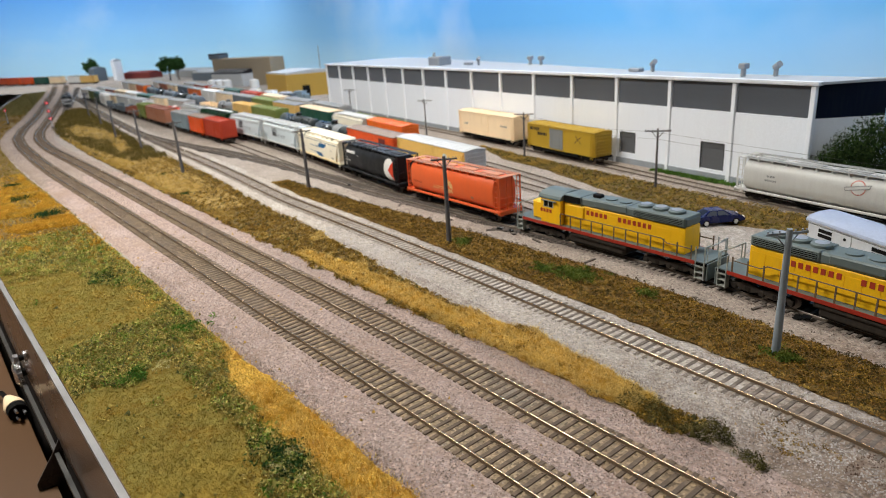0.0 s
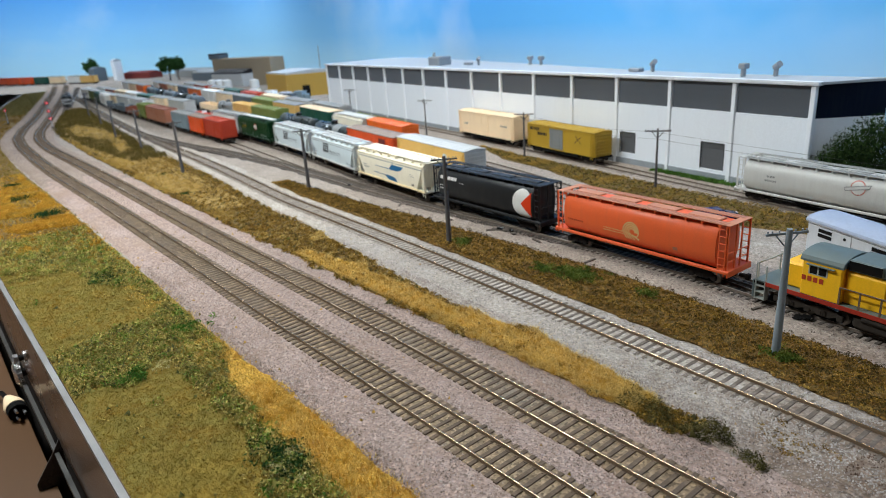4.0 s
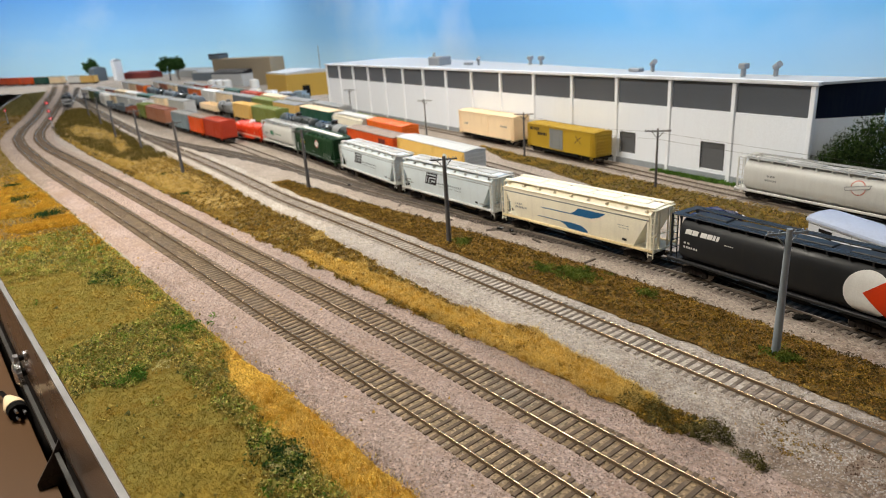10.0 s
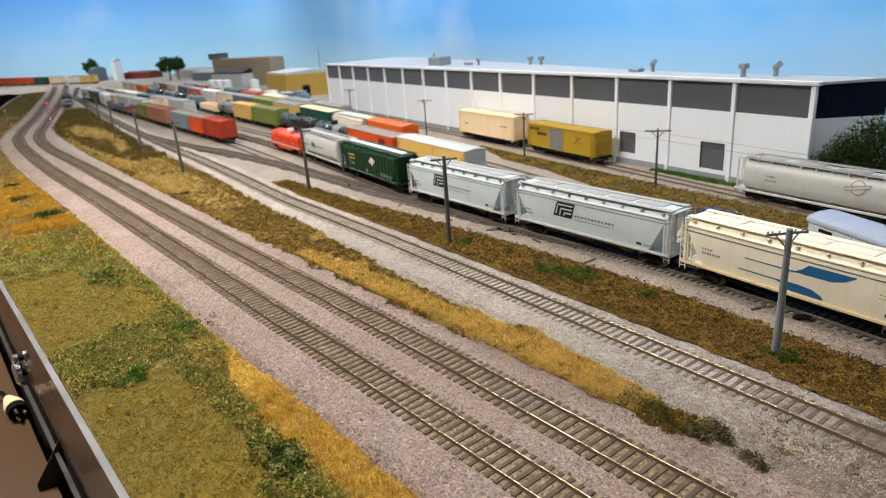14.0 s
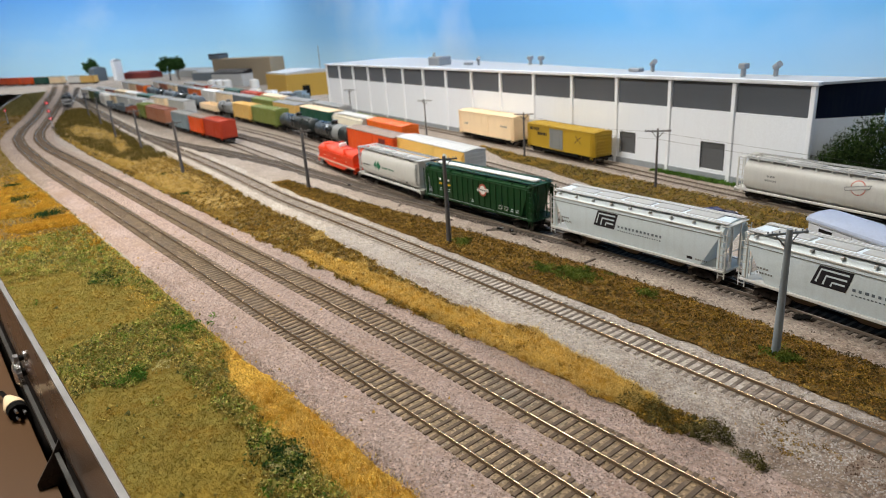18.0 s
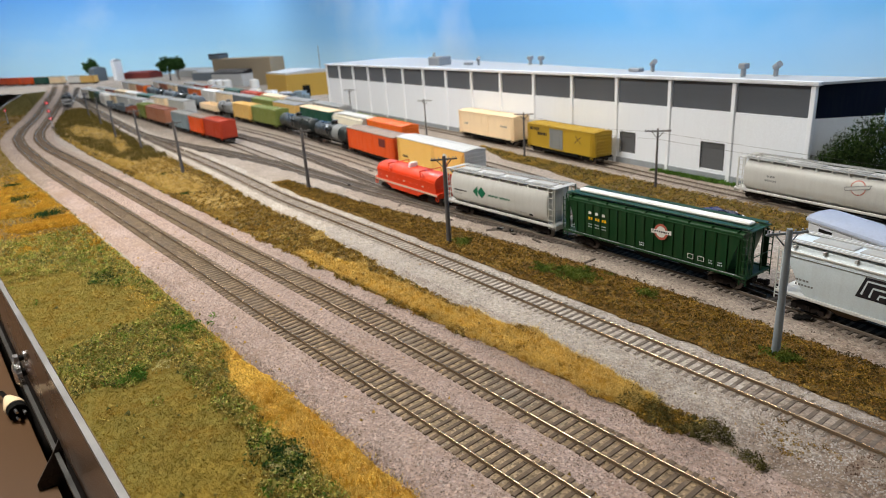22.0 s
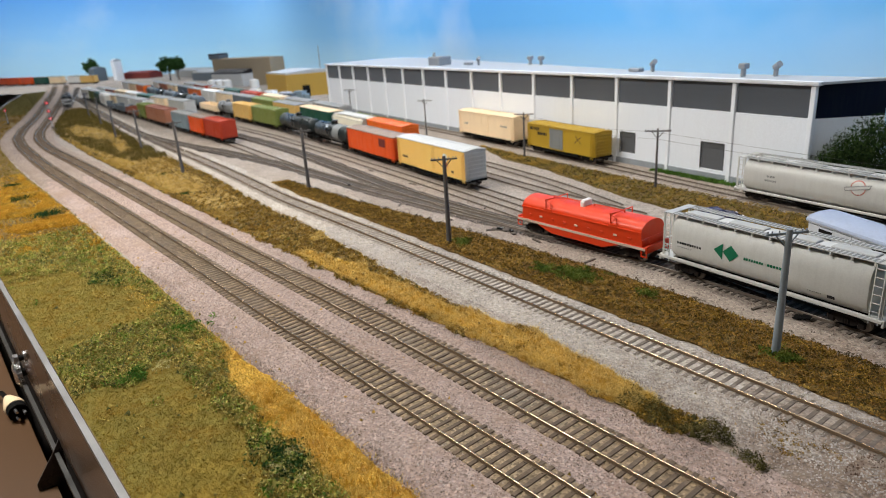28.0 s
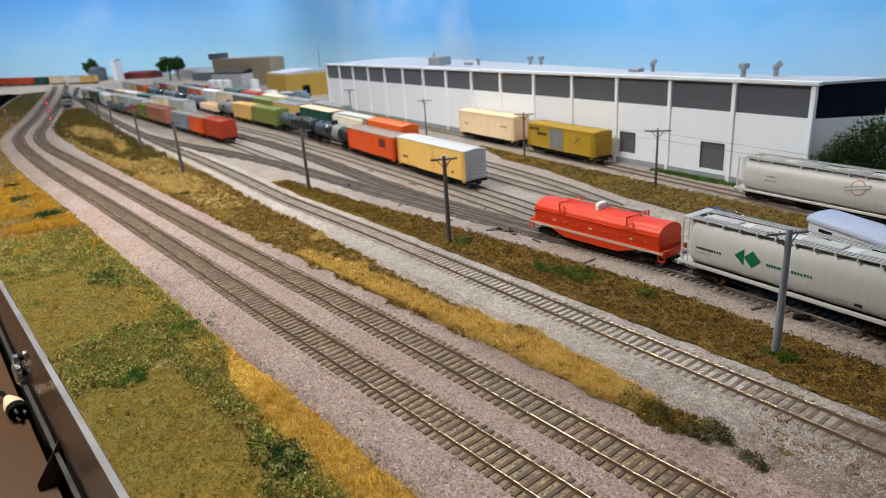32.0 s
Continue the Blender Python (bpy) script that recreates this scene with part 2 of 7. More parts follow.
M_DIRT = loose("brown_dirt_crumbs", [(0.05, 0.03, 0.02), (0.16, 0.10, 0.068), (0.24, 0.17, 0.13), (0.10, 0.06, 0.04)])
M_STONEG = loose("grey_ballast_stones", [(0.138, 0.115, 0.0978), (0.437, 0.391, 0.356), (0.552, 0.506, 0.471), (0.322, 0.276, 0.241), (0.621, 0.575, 0.54)])
M_TIE = paint("weathered_ties", (0.115, 0.082, 0.056), 0.92, 0, 0.45, (0.23, 0.17, 0.115), 0.55, 1.4, 0.6, False)
M_TIEG = paint("dusted_ties", (0.135, 0.108, 0.085), 0.92, 0, 0.4, (0.30, 0.25, 0.21), 0.6, 1.6, 0.6, False)
M_TIED = paint("dark_ties", (0.105, 0.086, 0.072), 0.92, 0, 0.45, (0.22, 0.19, 0.165), 0.5, 1.2, 0.5, False)
M_TIEY = paint("dusty_yard_ties", (0.235, 0.195, 0.162), 0.92, 0, 0.3, (0.33, 0.28, 0.24), 0.6, 1.0, 0.5, False)
M_RAIL = paint("rail_brown", (0.13, 0.085, 0.05), 0.65, 0.0, 0.25, (0.07, 0.05, 0.035), 0.4)
M_RAILD = paint("yard_rail_brown", (0.12, 0.092, 0.07), 0.7, 0.0, 0.25, (0.05, 0.04, 0.03), 0.4)
M_RAILTOPD = paint("yard_rail_head", (0.27, 0.23, 0.19), 0.38, 0.6, 0.15, (0.12, 0.1, 0.08), 0.4, 0.4, 0.0)
M_RAILTOP = paint("rail_head_steel", (0.42, 0.31, 0.195), 0.2, 0.85, 0.12, (0.14, 0.095, 0.06), 0.4, 0.4, 0.0)
M_BLACK = paint("black_frame", (0.006, 0.0058, 0.0055), 0.75, 0, 0.3, (0.03, 0.022, 0.018), 0.2, spec=0.12)
M_TRUCK = paint("truck_grime", (0.014, 0.011, 0.01), 0.8, 0, 0.3, (0.07, 0.05, 0.038), 0.3, spec=0.15)
M_DUSTY = paint("dusty_running_gear", (0.034, 0.028, 0.023), 0.85, 0, 0.35, (0.09, 0.068, 0.05), 0.4, 0.9, spec=0.15)
M_STANCH = paint("stanchion_brown", (0.15, 0.10, 0.06), 0.7, 0, 0.2, amount=0.2)
M_STEEL = paint("wheel_steel", (0.30, 0.27, 0.24), 0.4, 0.9, 0.2, (0.1, 0.08, 0.06), 0.4)
M_POLE = paint("grey_pole_wood", (0.24, 0.275, 0.305), 0.85, 0, 0.25, (0.07, 0.065, 0.06), 0.5, 0.8, 0.4)
# same pole wood with weaker light painted into its colour
M_POLE_DIM = paint("dim_lit_pole_wood", (0.11, 0.105, 0.105), 0.85, 0, 0.25, (0.04, 0.035, 0.03), 0.5, 0.8, 0.4)
M_WHITEWALL = paint("white_concrete", (0.81, 0.85, 0.91), 0.7, 0, 0.03, (0.6, 0.59, 0.58), 0.09, 0.06, 0.1)
M_PILLAR = paint("white_pillar", (0.84, 0.87, 0.92), 0.6, 0, 0.04, (0.6, 0.58, 0.55), 0.25, 0.1, 0.1)
M_PLINTH = paint("grey_blue_plinth", (0.30, 0.33, 0.36), 0.8, 0, 0.15, (0.2, 0.19, 0.18), 0.4, 0.3)
M_ROOF = paint("pale_roofing", (0.44, 0.47, 0.51), 0.8, 0, 0.06, (0.5, 0.49, 0.47), 0.3, 0.08, 0.1, False)
M_GLAZE = paint("dark_tinted_glazing", (0.10, 0.11, 0.128), 0.42, 0, 0.12, (0.11, 0.11, 0.115), 0.3, 0.12, 0.05)
M_NAVY = paint("navy_glazing", (0.004, 0.008, 0.022), 0.5, 0, 0.2, (0.02, 0.025, 0.03), 0.3, 0.2, 0.02, True, 0.08)
M_TAN = paint("tan_wall", (0.33, 0.27, 0.19), 0.8, 0, 0.08, (0.25, 0.2, 0.14), 0.3, 0.1)
M_MUSTARD = paint("mustard_siding", (0.48, 0.30, 0.06), 0.7, 0, 0.08, (0.35, 0.22, 0.05), 0.3, 0.1)
M_GALV = paint("galvanised_metal", (0.30, 0.32, 0.35), 0.5, 0.3, 0.15, (0.25, 0.22, 0.2), 0.3)
M_WIRE = paint("dark_wire", (0.04, 0.04, 0.04), 0.6, 0, 0.1, amount=0.1)
M_WALL = paint("room_wall", (0.22, 0.21, 0.20), 0.9, 0, 0.04, amount=0.1, size=0.02, relief=0.0)
M_CEIL = paint("room_ceiling", (0.30, 0.30, 0.30), 0.9, 0, 0.03, amount=0.1, size=0.02, relief=0.0)
M_FLOOR = paint("brown_carpet", (0.42, 0.235, 0.11), 0.95, 0, 0.15, amount=0.2, size=0.05, relief=0.2)
M_FASCIA = paint("glossy_brown_fascia", (0.085, 0.045, 0.023), 0.24, 0, 0.1, (0.05, 0.03, 0.02), 0.3, 0.05, 0.0, False, 0.8)
# near-black paint standing in for the shade in the gap below the fascia
M_GAP_SHADE = paint("gap_shade_black", (0.008, 0.006, 0.005), 0.8, 0, 0.1, (0.02, 0.015, 0.01), 0.1, 0.05, 0.0, False, 0.1)
M_SHELF = paint("brown_hardboard", (0.10, 0.052, 0.024), 0.45, 0, 0.12, (0.06, 0.033, 0.018), 0.3, 0.03, 0.0, False, 0.3)
M_ANGLE = paint("dull_metal_angle", (0.10, 0.097, 0.095), 0.4, 0.5, 0.1, (0.05, 0.045, 0.04), 0.3, 0.4, 0.05, False)
M_CHROME = paint("chromed_metal", (0.75, 0.75, 0.76), 0.2, 0.9, 0.05, (0.2, 0.2, 0.2), 0.1, 0.5, 0.0, False)
M_ALU = paint("brushed_edge_strip", (0.225, 0.217, 0.213), 0.45, 0.5, 0.08, (0.5, 0.48, 0.46), 0.2, 0.4, 0.05, False)

# painted sky: blue deepening upwards, haze near the horizon, soft clouds
M_SKY, nt, bs, vec = base_nodes("painted_sky", False)
sep = nt.nodes.new("ShaderNodeSeparateXYZ")
nt.links.new(vec, sep.inputs[0])
mr = nt.nodes.new("ShaderNodeMapRange")
mr.inputs["From Min"].default_value, mr.inputs["From Max"].default_value = 0.0, 75.0
nt.links.new(sep.outputs[2], mr.inputs["Value"])
sky = ramp(nt, mr.outputs[0], [(0.0, (0.66, 0.83, 0.98)), (0.13, (0.40, 0.68, 0.97)), (0.24, (0.16, 0.49, 0.96)), (0.5, (0.07, 0.365, 0.93)), (1.0, (0.045, 0.30, 0.88))])
mp = nt.nodes.new("ShaderNodeMapping")
mp.inputs["Scale"].default_value = (1.0, 1.0, 1.6)
nt.links.new(vec, mp.inputs["Vector"])
cl = noise_tex(nt, mp.outputs[0], 0.017, 4, 0.5)
sky = socket_mix(nt, "MIX", ramp(nt, cl, [(0.52, 0.0), (0.78, 0.42)]), sky, (0.80, 0.86, 0.93))
# far end painted paler to make up for weak lamp light on it
far_end = nt.nodes.new("ShaderNodeMapRange")
far_end.inputs["From Min"].default_value, far_end.inputs["From Max"].default_value = -150.0, -360.0
far_end.inputs["To Max"].default_value = 0.8
nt.links.new(sep.outputs[0], far_end.inputs["Value"])
low = nt.nodes.new("ShaderNodeMath")
low.operation = "MULTIPLY"
nt.links.new(far_end.outputs[0], low.inputs[0])
nt.links.new(ramp(nt, mr.outputs[0], [(0.1, 1.0), (0.75, 0.25)]), low.inputs[1])
sky = socket_mix(nt, "MIX", low.outputs[0], sky, (0.46, 0.79, 1.0))
nt.links.new(sky, bs.inputs["Base Color"])
bs.inputs["Roughness"].default_value = 0.9
bs.inputs["Specular IOR Level"].default_value = 0.1


# ---- plan ----
def line(pts):
    """A smooth plan line through a few (X, Y) points, as dense arrays ordered by falling X."""
    pts = sorted(pts, reverse=True)
    xs = np.arange(pts[0][0], pts[-1][0] - 0.01, -0.5)
    px, py = np.array([p[0] for p in pts]), np.array([p[1] for p in pts])
    ys = np.interp(-xs, -px, py)
    for _ in range(3):
        k = 13
        ys = np.convolve(np.pad(ys, k // 2, "reflect", reflect_type="odd"), np.ones(k) / k, "valid")
    return xs, ys


def on(ln, x):
    return float(np.interp(-x, -ln[0], ln[1]))


L_T1 = line([(40, 21.5), (20, 19.3), (0, 16.9), (-17, 14.6), (-33, 12.1), (-44, 10.3), (-62, 7.6), (-93, 2.8), (-122, -2), (-141, -4.8), (-168, -8.1), (-187, -9.5), (-206, -8.9),
             (-243, -6), (-300, -3.3), (-390, 0.8), (-470, 3)])
L_T2 = line([(40, 26), (20, 23.8), (0, 21.2), (-18, 18.6), (-30, 17), (-43, 15), (-64, 11.6), (-111, 4.6), (-135, 0.9), (-158, -2.9), (-179, -4.9), (-196, -4.9), (-223, -3),
             (-270, -0.1), (-359, 5), (-470, 9)])
L_T3 = line([(40, 30.5), (0, 29.3), (-14, 28.3), (-24, 27.4), (-36, 26.2), (-52, 24.8), (-63, 23.6), (-77, 21.9), (-95, 20.9), (-113, 19.7), (-137, 17.5), (-165, 15.4), (-205, 13.1),
             (-260, 10.5), (-340, 8)])
L_TRAIN = line([(60, 39.2), (-10, 39.2), (-20, 39.15), (-25, 39.1), (-30, 38.87), (-36, 38.25), (-42, 37.43), (-48, 36.6), (-54, 35.84), (-60, 35.18), (-67, 34.64), (-75, 34.34), (-85, 34.33), (-95, 34.33),
                (-108, 34.1), (-125, 33), (-140, 31.4), (-170, 28), (-240, 19), (-330, 9.5)])
L_LAD = line([(-36, 38.2), (-43, 37.2), (-49, 36.2), (-55, 35.1), (-61, 33.9), (-73, 32), (-87, 30.4), (-98, 28.9), (-109, 26.8), (-123, 24.1), (-133, 21.2), (-150, 17.6), (-165, 15.4)])
L_R = line([(-92, 29.7), (-108, 28.8), (-128, 27.9), (-148, 25.7), (-170, 23.3), (-193, 21), (-236, 17), (-330, 12.5)])
L_A = line([(-30, 38.9), (-38, 38.6), (-46, 38.6), (-55, 38.8), (-70, 38.7), (-100, 38.1), (-130, 36.8), (-170, 33), (-240, 25), (-340, 14)])
L_Y = line([(-20, 39.5), (-40, 40.7), (-52, 41.6), (-64, 41.8), (-100, 41.6), (-140, 41), (-170, 39), (-217, 36.8), (-240, 35.2), (-295, 32.5), (-380, 27)])
L_Z = line([(-43, 47.4), (-58, 46.7), (-70, 47), (-100, 47.6), (-140, 47.4), (-180, 46), (-240, 42.5), (-300, 40)])
L_Z2 = line([(-44, 47.6), (-50, 48.6), (-58, 50), (-70, 50.8), (-100, 51.6), (-140, 52), (-200, 50), (-280, 47)])
L_SPUR = line([(60, 60), (-26, 59.9), (-44, 60.3), (-60, 61.1), (-80, 62.0), (-100, 62.3), (-150, 62.4)])
L_EDGE = line([(60, 13.8), (0, 3.8), (-27.7, -0.9), (-68, -7.7), (-110, -14.5), (-160, -20), (-210, -22.5), (-270, -20), (-300, -18), (-345, -16), (-404, -12), (-424, -25), (-440, -110), (-570, -110)])
L_BACK = line([(60, 68), (-15, 73), (-50, 76.5), (-111, 88), (-165, 98), (-230, 107), (-300, 110), (-380, 106), (-440, 95), (-490, 78), (-520, 58), (-540, 30)])

setting = {}


def sheet(name, xs, ylo, yhi, rows, zf, material, label, category="ground", kind="structure"):
    """A ground sheet between two plan lines, gently uneven."""
    vs, fs = [], []
    for x in xs:
        a, b = ylo(x), yhi(x)
        for j in range(rows + 1):
            y = a + (b - a) * j / rows
            vs.append((x, y, zf(x, y, j / rows)))
    n = rows + 1
    for i in range(len(xs) - 1):
        for j in range(rows):
            fs.append((i * n + j, i * n + j + 1, (i + 1) * n + j + 1, (i + 1) * n + j))
    ob = part(name, Geo().add(vs, fs), material, smooth=80)
    return tagged(ob, label, category, "", kind)


def wob(x, y, s, seed=0.0):
    return noise.noise(Vector((x * s, y * s, seed)))




def ground_z(x, y):
    """Low along the layout edge, raised to tie level in the yard."""
    rim = on(L_T3, x) + 3.2 if x > -230 else on(L_T2, x) + 2.2
    return float(np.interp(y - rim, [0, 1.5], [-0.5, -0.235]))


sheet("ground", list(np.arange(60, -150, -1.5)) + list(np.arange(-150, -565, -4)), lambda x: on(L_EDGE, x), lambda x: 125, 70,
      lambda x, y, s: ground_z(x, y) + 0.02 * wob(x, y, 0.4) + 0.012 * wob(x, y, 1.7), M_YARD, "grey-brown cinder ground of the railway yard", "ground")


def bed(name, lo, hi, x0, x1, z, material, label, seed, ragged=0.5, fall=(1, 1)):
    """A ballast or turf strip with falling, ragged edges."""
    def f(edge, side):
        return lambda x: edge(x) + side * ragged * (wob(x, seed, 0.35) + 0.5 * wob(x, seed, 1.3))
    def zf(x, y, s):
        e = min(s if fall[0] else 1, (1 - s) if fall[1] else 1)
        return z - max(0, 0.05 - e) / 0.05 * (z + 0.62) + 0.025 * wob(x, y, 1.5, seed)
    return sheet(name, list(np.arange(x0, x1, -0.7)) if x1 > -130 else list(np.arange(x0, -110, -0.7)) + list(np.arange(-110, x1, -2.5)), f(lo, 1), f(hi, 1), 24, zf, material, label)


bed("ballast", lambda x: on(L_T1, x) - np.interp(-x, [0, 60, 120, 190], [5.0, 4.3, 3.8, 4.2]), lambda x: on(L_T2, x) + np.interp(-x, [0, 55, 70, 90, 160], [5.0, 5.0, 3.3, 3.4, 3.2]), 40, -118, -0.25, M_PINK,
    "pinkish crushed-stone ballast under the double main line", 3.1)
bed("ballast", lambda x: on(L_T1, x) - np.interp(-x, [0, 60, 120, 190], [5.0, 4.3, 3.8, 4.2]), lambda x: on(L_T2, x) + np.interp(-x, [0, 55, 70, 90, 160], [5.0, 5.0, 3.3, 3.4, 3.2]), -116, -460, -0.252, M_FARBED,
    "greyish crushed-stone ballast under the double main line", 3.1)
bed("ballast", lambda x: on(L_T2, x) + 3.3 if x > -62 else on(L_T3, x) - np.interp(-x, [50, 100, 170], [3.3, 2.6, 2.2]), lambda x: on(L_T3, x) + 2.7, 40, -330, -0.205, M_GREY, "pale grey crushed-stone ballast under the siding", 5.7)
bed("gravel_lot", lambda x: 45.2, lambda x: 51.5 + 0.2 * (x + 30), -14, -42, -0.12, M_GRAVEL, "bright white gravel lot behind the tracks", 9.2, 0.8)

for ln in (L_T1, L_T2):
    bed("ballast", lambda x, ln=ln: on(ln, x) - 1.5, lambda x, ln=ln: on(ln, x) + 1.5, 40, -300, -0.215, M_TANBED, "tan and grey dusted ballast between the rails", 8.8, 0.12)

bed("cinders", lambda x: on(L_LAD, x) - 1.7, lambda x: on(L_LAD, x) + 1.7, -40, -150, -0.186, M_CINDER_SHADE, "dark oily cinders along the ladder track", 11.3, 0.5)
# dark strip along the running track paints in the train's shadow
bed("cinders", lambda x: on(L_TRAIN, x) - .95, lambda x: on(L_TRAIN, x) + 1.9, 50, -150, -0.182, M_CINDER_SHADE, "dark cinder strip painted as shade under the train", 12.1, 0.35)

# turf and scrub beds
bed("turf", lambda x: on(L_EDGE, x) - 0.1 if x > -300 else on(L_EDGE, x), lambda x: on(L_T1, x) - np.interp(-x, [0, 60, 120, 190], [4.6, 4.0, 3.6, 3.6]), 30, -76, -0.36, M_TURF, "olive static-grass turf along the layout edge", 1.2, 0.12, (0, 1))
bed("scrub", lambda x: on(L_EDGE, x) - 0.1, lambda x: on(L_T1, x) - np.interp(-x, [0, 60, 120, 190], [4.6, 4.0, 3.6, 3.6]), -76, -330, -0.37, M_SOILB, "brown and golden scrub along the curved layout edge", 1.9, 0.12, (0, 1))
bed("golden_verge", lambda x: on(L_T1, x) - 6.8 + .4 * max(0, -35 - x), lambda x: on(L_T1, x) - 4.2 - .05 * max(0, -35 - x), 30, -41, -0.33, M_GOLDS, "golden dry verge beside the ballast", 4.9, 0.45)
def strip_lo(x):
    return on(L_T2, x) + float(np.interp(-x, [13, 30, 43, 58, 102, 123, 141, 162, 183, 222, 260], [3.4, 3.0, 2.7, 2.9, 3.2, 3.5, 3.8, 4.7, 4.2, 2.6, 4.0]))


def strip_hi(x):
    return on(L_T3, x) - float(np.interp(-x, [13, 14.4, 16.7, 19, 22, 27, 30, 32, 36, 45, 50, 56, 62, 100, 123, 147, 187, 236], [5.6, 4.8, 4.1, 4.4, 4.0, 3.7, 3.3, 3.9, 4.5, 4.5, 4.0, 3.9, 3.3, 2.7, 3.1, 3.0, 2.4, 2.0]))


bed("scrub", strip_lo, strip_hi, -18.2, -270, -0.15, M_SOILB, "brown and golden scrub between main line and siding", 2.4, 0.3)
bed("golden_verge", lambda x: strip_lo(x) + .3, lambda x: strip_lo(x) + .4 + (strip_hi(x) - strip_lo(x) - .3) * np.interp(-x, [20, 36, 50, 56], [.95, .9, .6, .3]), -20, -56, -0.11, M_GOLDS, "golden dry grass mat between main line and siding", 5.3, 0.3)
M_SANDY = soil("sandy_dry_grass", ((0.30, 0.19, 0.05), (0.37, 0.245, 0.075), (0.19, 0.12, 0.03)), SPECK, (0.10, 0.5, 5), 0.8)
bed("golden_verge", lambda x: strip_lo(x) + .5, lambda x: strip_lo(x) + (strip_hi(x) - strip_lo(x)) * .86, -78, -250, -0.10, M_SANDY, "sandy dry grass patches between main line and siding", 5.9, 0.5)
bed("scrub", lambda x: on(L_T3, x) + 2.3, lambda x: on(L_TRAIN, x) - np.interp(-x, [10, 40, 58, 86], [4.0, 4.3, 4.8, 8.6]), 0, -87, -0.12, M_SOILB, "brown scrub strip under the line of poles", 6.4, 0.4)
bed("scrub", lambda x: np.interp(-x, [25, 37, 50, 66, 76, 86], [55, 50.5, 51.2, 54.2, 54.6, 57.6]), lambda x: 58.2, -24, -87, -0.10, M_SOILB, "olive-brown scrub strip before the warehouse spur", 7.7, 0.3)


# ---- tracks ----
def rail_mesh(xs, ys, off, web, head):
    """A rail with foot, web and a rounded head; the head carries its own material."""
    dx, dy = np.gradient(xs), np.gradient(ys)
    n = np.hypot(dx, dy)
    nx, ny = dy / n, -dx / n
    prof = [(-0.07, -0.17), (-0.032, -0.12), (-0.04, -0.02), (-0.022, 0.0), (0.022, 0.0), (0.04, -0.02), (0.032, -0.12), (0.07, -0.17)]
    g = Geo()
    g.loft([[(x + a * (off + p), y + b * (off + p), z) for p, z in prof] for x, y, a, b in zip(xs, ys, nx, ny)])
    me = bpy.data.meshes.new("rail")
    me.from_pydata([(x * K, y * K, z * K) for x, y, z in g.v], [], g.f)
    me.materials.append(web)
    me.materials.append(head)
    me.polygons.foreach_set("material_index", [1 if i % 8 in (2, 3, 4) and i < len(xs) * 8 - 8 else 0 for i in range(len(me.polygons))])
    me.shade_smooth()
    me.set_sharp_from_angle(angle=radians(62))
    return me


def tie_mesh(material, seed):
    rnd = random.Random(seed)
    g = Geo().soft_box(-0.12, 0.12, -1.3 - rnd.random() * .05, 1.3 + rnd.random() * .05, -0.36, -0.165, 0.02)
    for s in (-0.72, 0.72):
        for d in (-0.12, 0.12):
            g.box(-0.05, 0.05, s + d - 0.03, s + d + 0.03, -0.166, -0.135)
    me = bpy.data.meshes.new("tie")
    me.from_pydata([(x * K, y * K, z * K) for x, y, z in g.v], [], g.f)
    me.materials.append(material)
    return me


TIES = [tie_mesh(M_TIE, i) for i in range(4)]
TIESG = [tie_mesh(M_TIEG, i) for i in range(4)]
TIESD = [tie_mesh(M_TIED, i) for i in range(4)]
TIESY = [tie_mesh(M_TIEY, i) for i in range(4)]
late_ties = []


def track(ln, x0, x1, label, near=0.0, ties=TIES, pitch=0.56, sink=0.0):
    """Two rails on ties; ties with X above `near` become pieces of their own."""
    keep = (ln[0] <= x0) & (ln[0] >= x1)
    xs, ys = ln[0][keep], ln[1][keep]
    root = thing("railway_track", Matrix(), label, "railway track", "tracks", "structure")
    for off in (-0.7625, 0.7625):
        part("rail", rail_mesh(xs, ys, off, *((M_RAILD, M_RAILTOPD) if ties in (TIESD, TIESY) else (M_RAIL, M_RAILTOP))), None, root)
    s = np.concatenate([[0], np.cumsum(np.hypot(np.diff(xs), np.diff(ys)))])
    rnd = random.Random(len(xs))
    far = Geo()
    for d in np.arange(0.2, s[-1], pitch):
        x, y = float(np.interp(d, s, xs)), float(np.interp(d, s, ys))
        x2, y2 = float(np.interp(d + 0.5, s, xs)), float(np.interp(d + 0.5, s, ys))
        a = math.degrees(math.atan2(y2 - y, x2 - x)) + rnd.uniform(-1.6, 1.6)
        if x > near and x < 6:
            late_ties.append((root, rnd.choice(ties), pose(x * K, y * K, (rnd.uniform(-0.015, 0.01) - sink * rnd.uniform(.3, 1.3)) * K, rnd.uniform(-0.6, 0.6), 0, a)))
        else:
            c, q = math.cos(math.radians(a)), math.sin(math.radians(a))
            v = [(sx * 0.12, sy * 1.3) for sx, sy in ((-1, -1), (1, -1), (1, 1), (-1, 1))]
            vs = [(x + u * c - w * q, y + u * q + w * c, z) for z in (-0.36, -0.17 - sink) for u, w in v]
            far.add(vs, [(4, 5, 6, 7), (0, 1, 5, 4), (1, 2, 6, 5), (2, 3, 7, 6), (3, 0, 4, 7)])
    if far.v:
        tagged(part("ties", far, ties[0].materials[0], root, "weathered wooden ties"), kind="stuff")
    return root


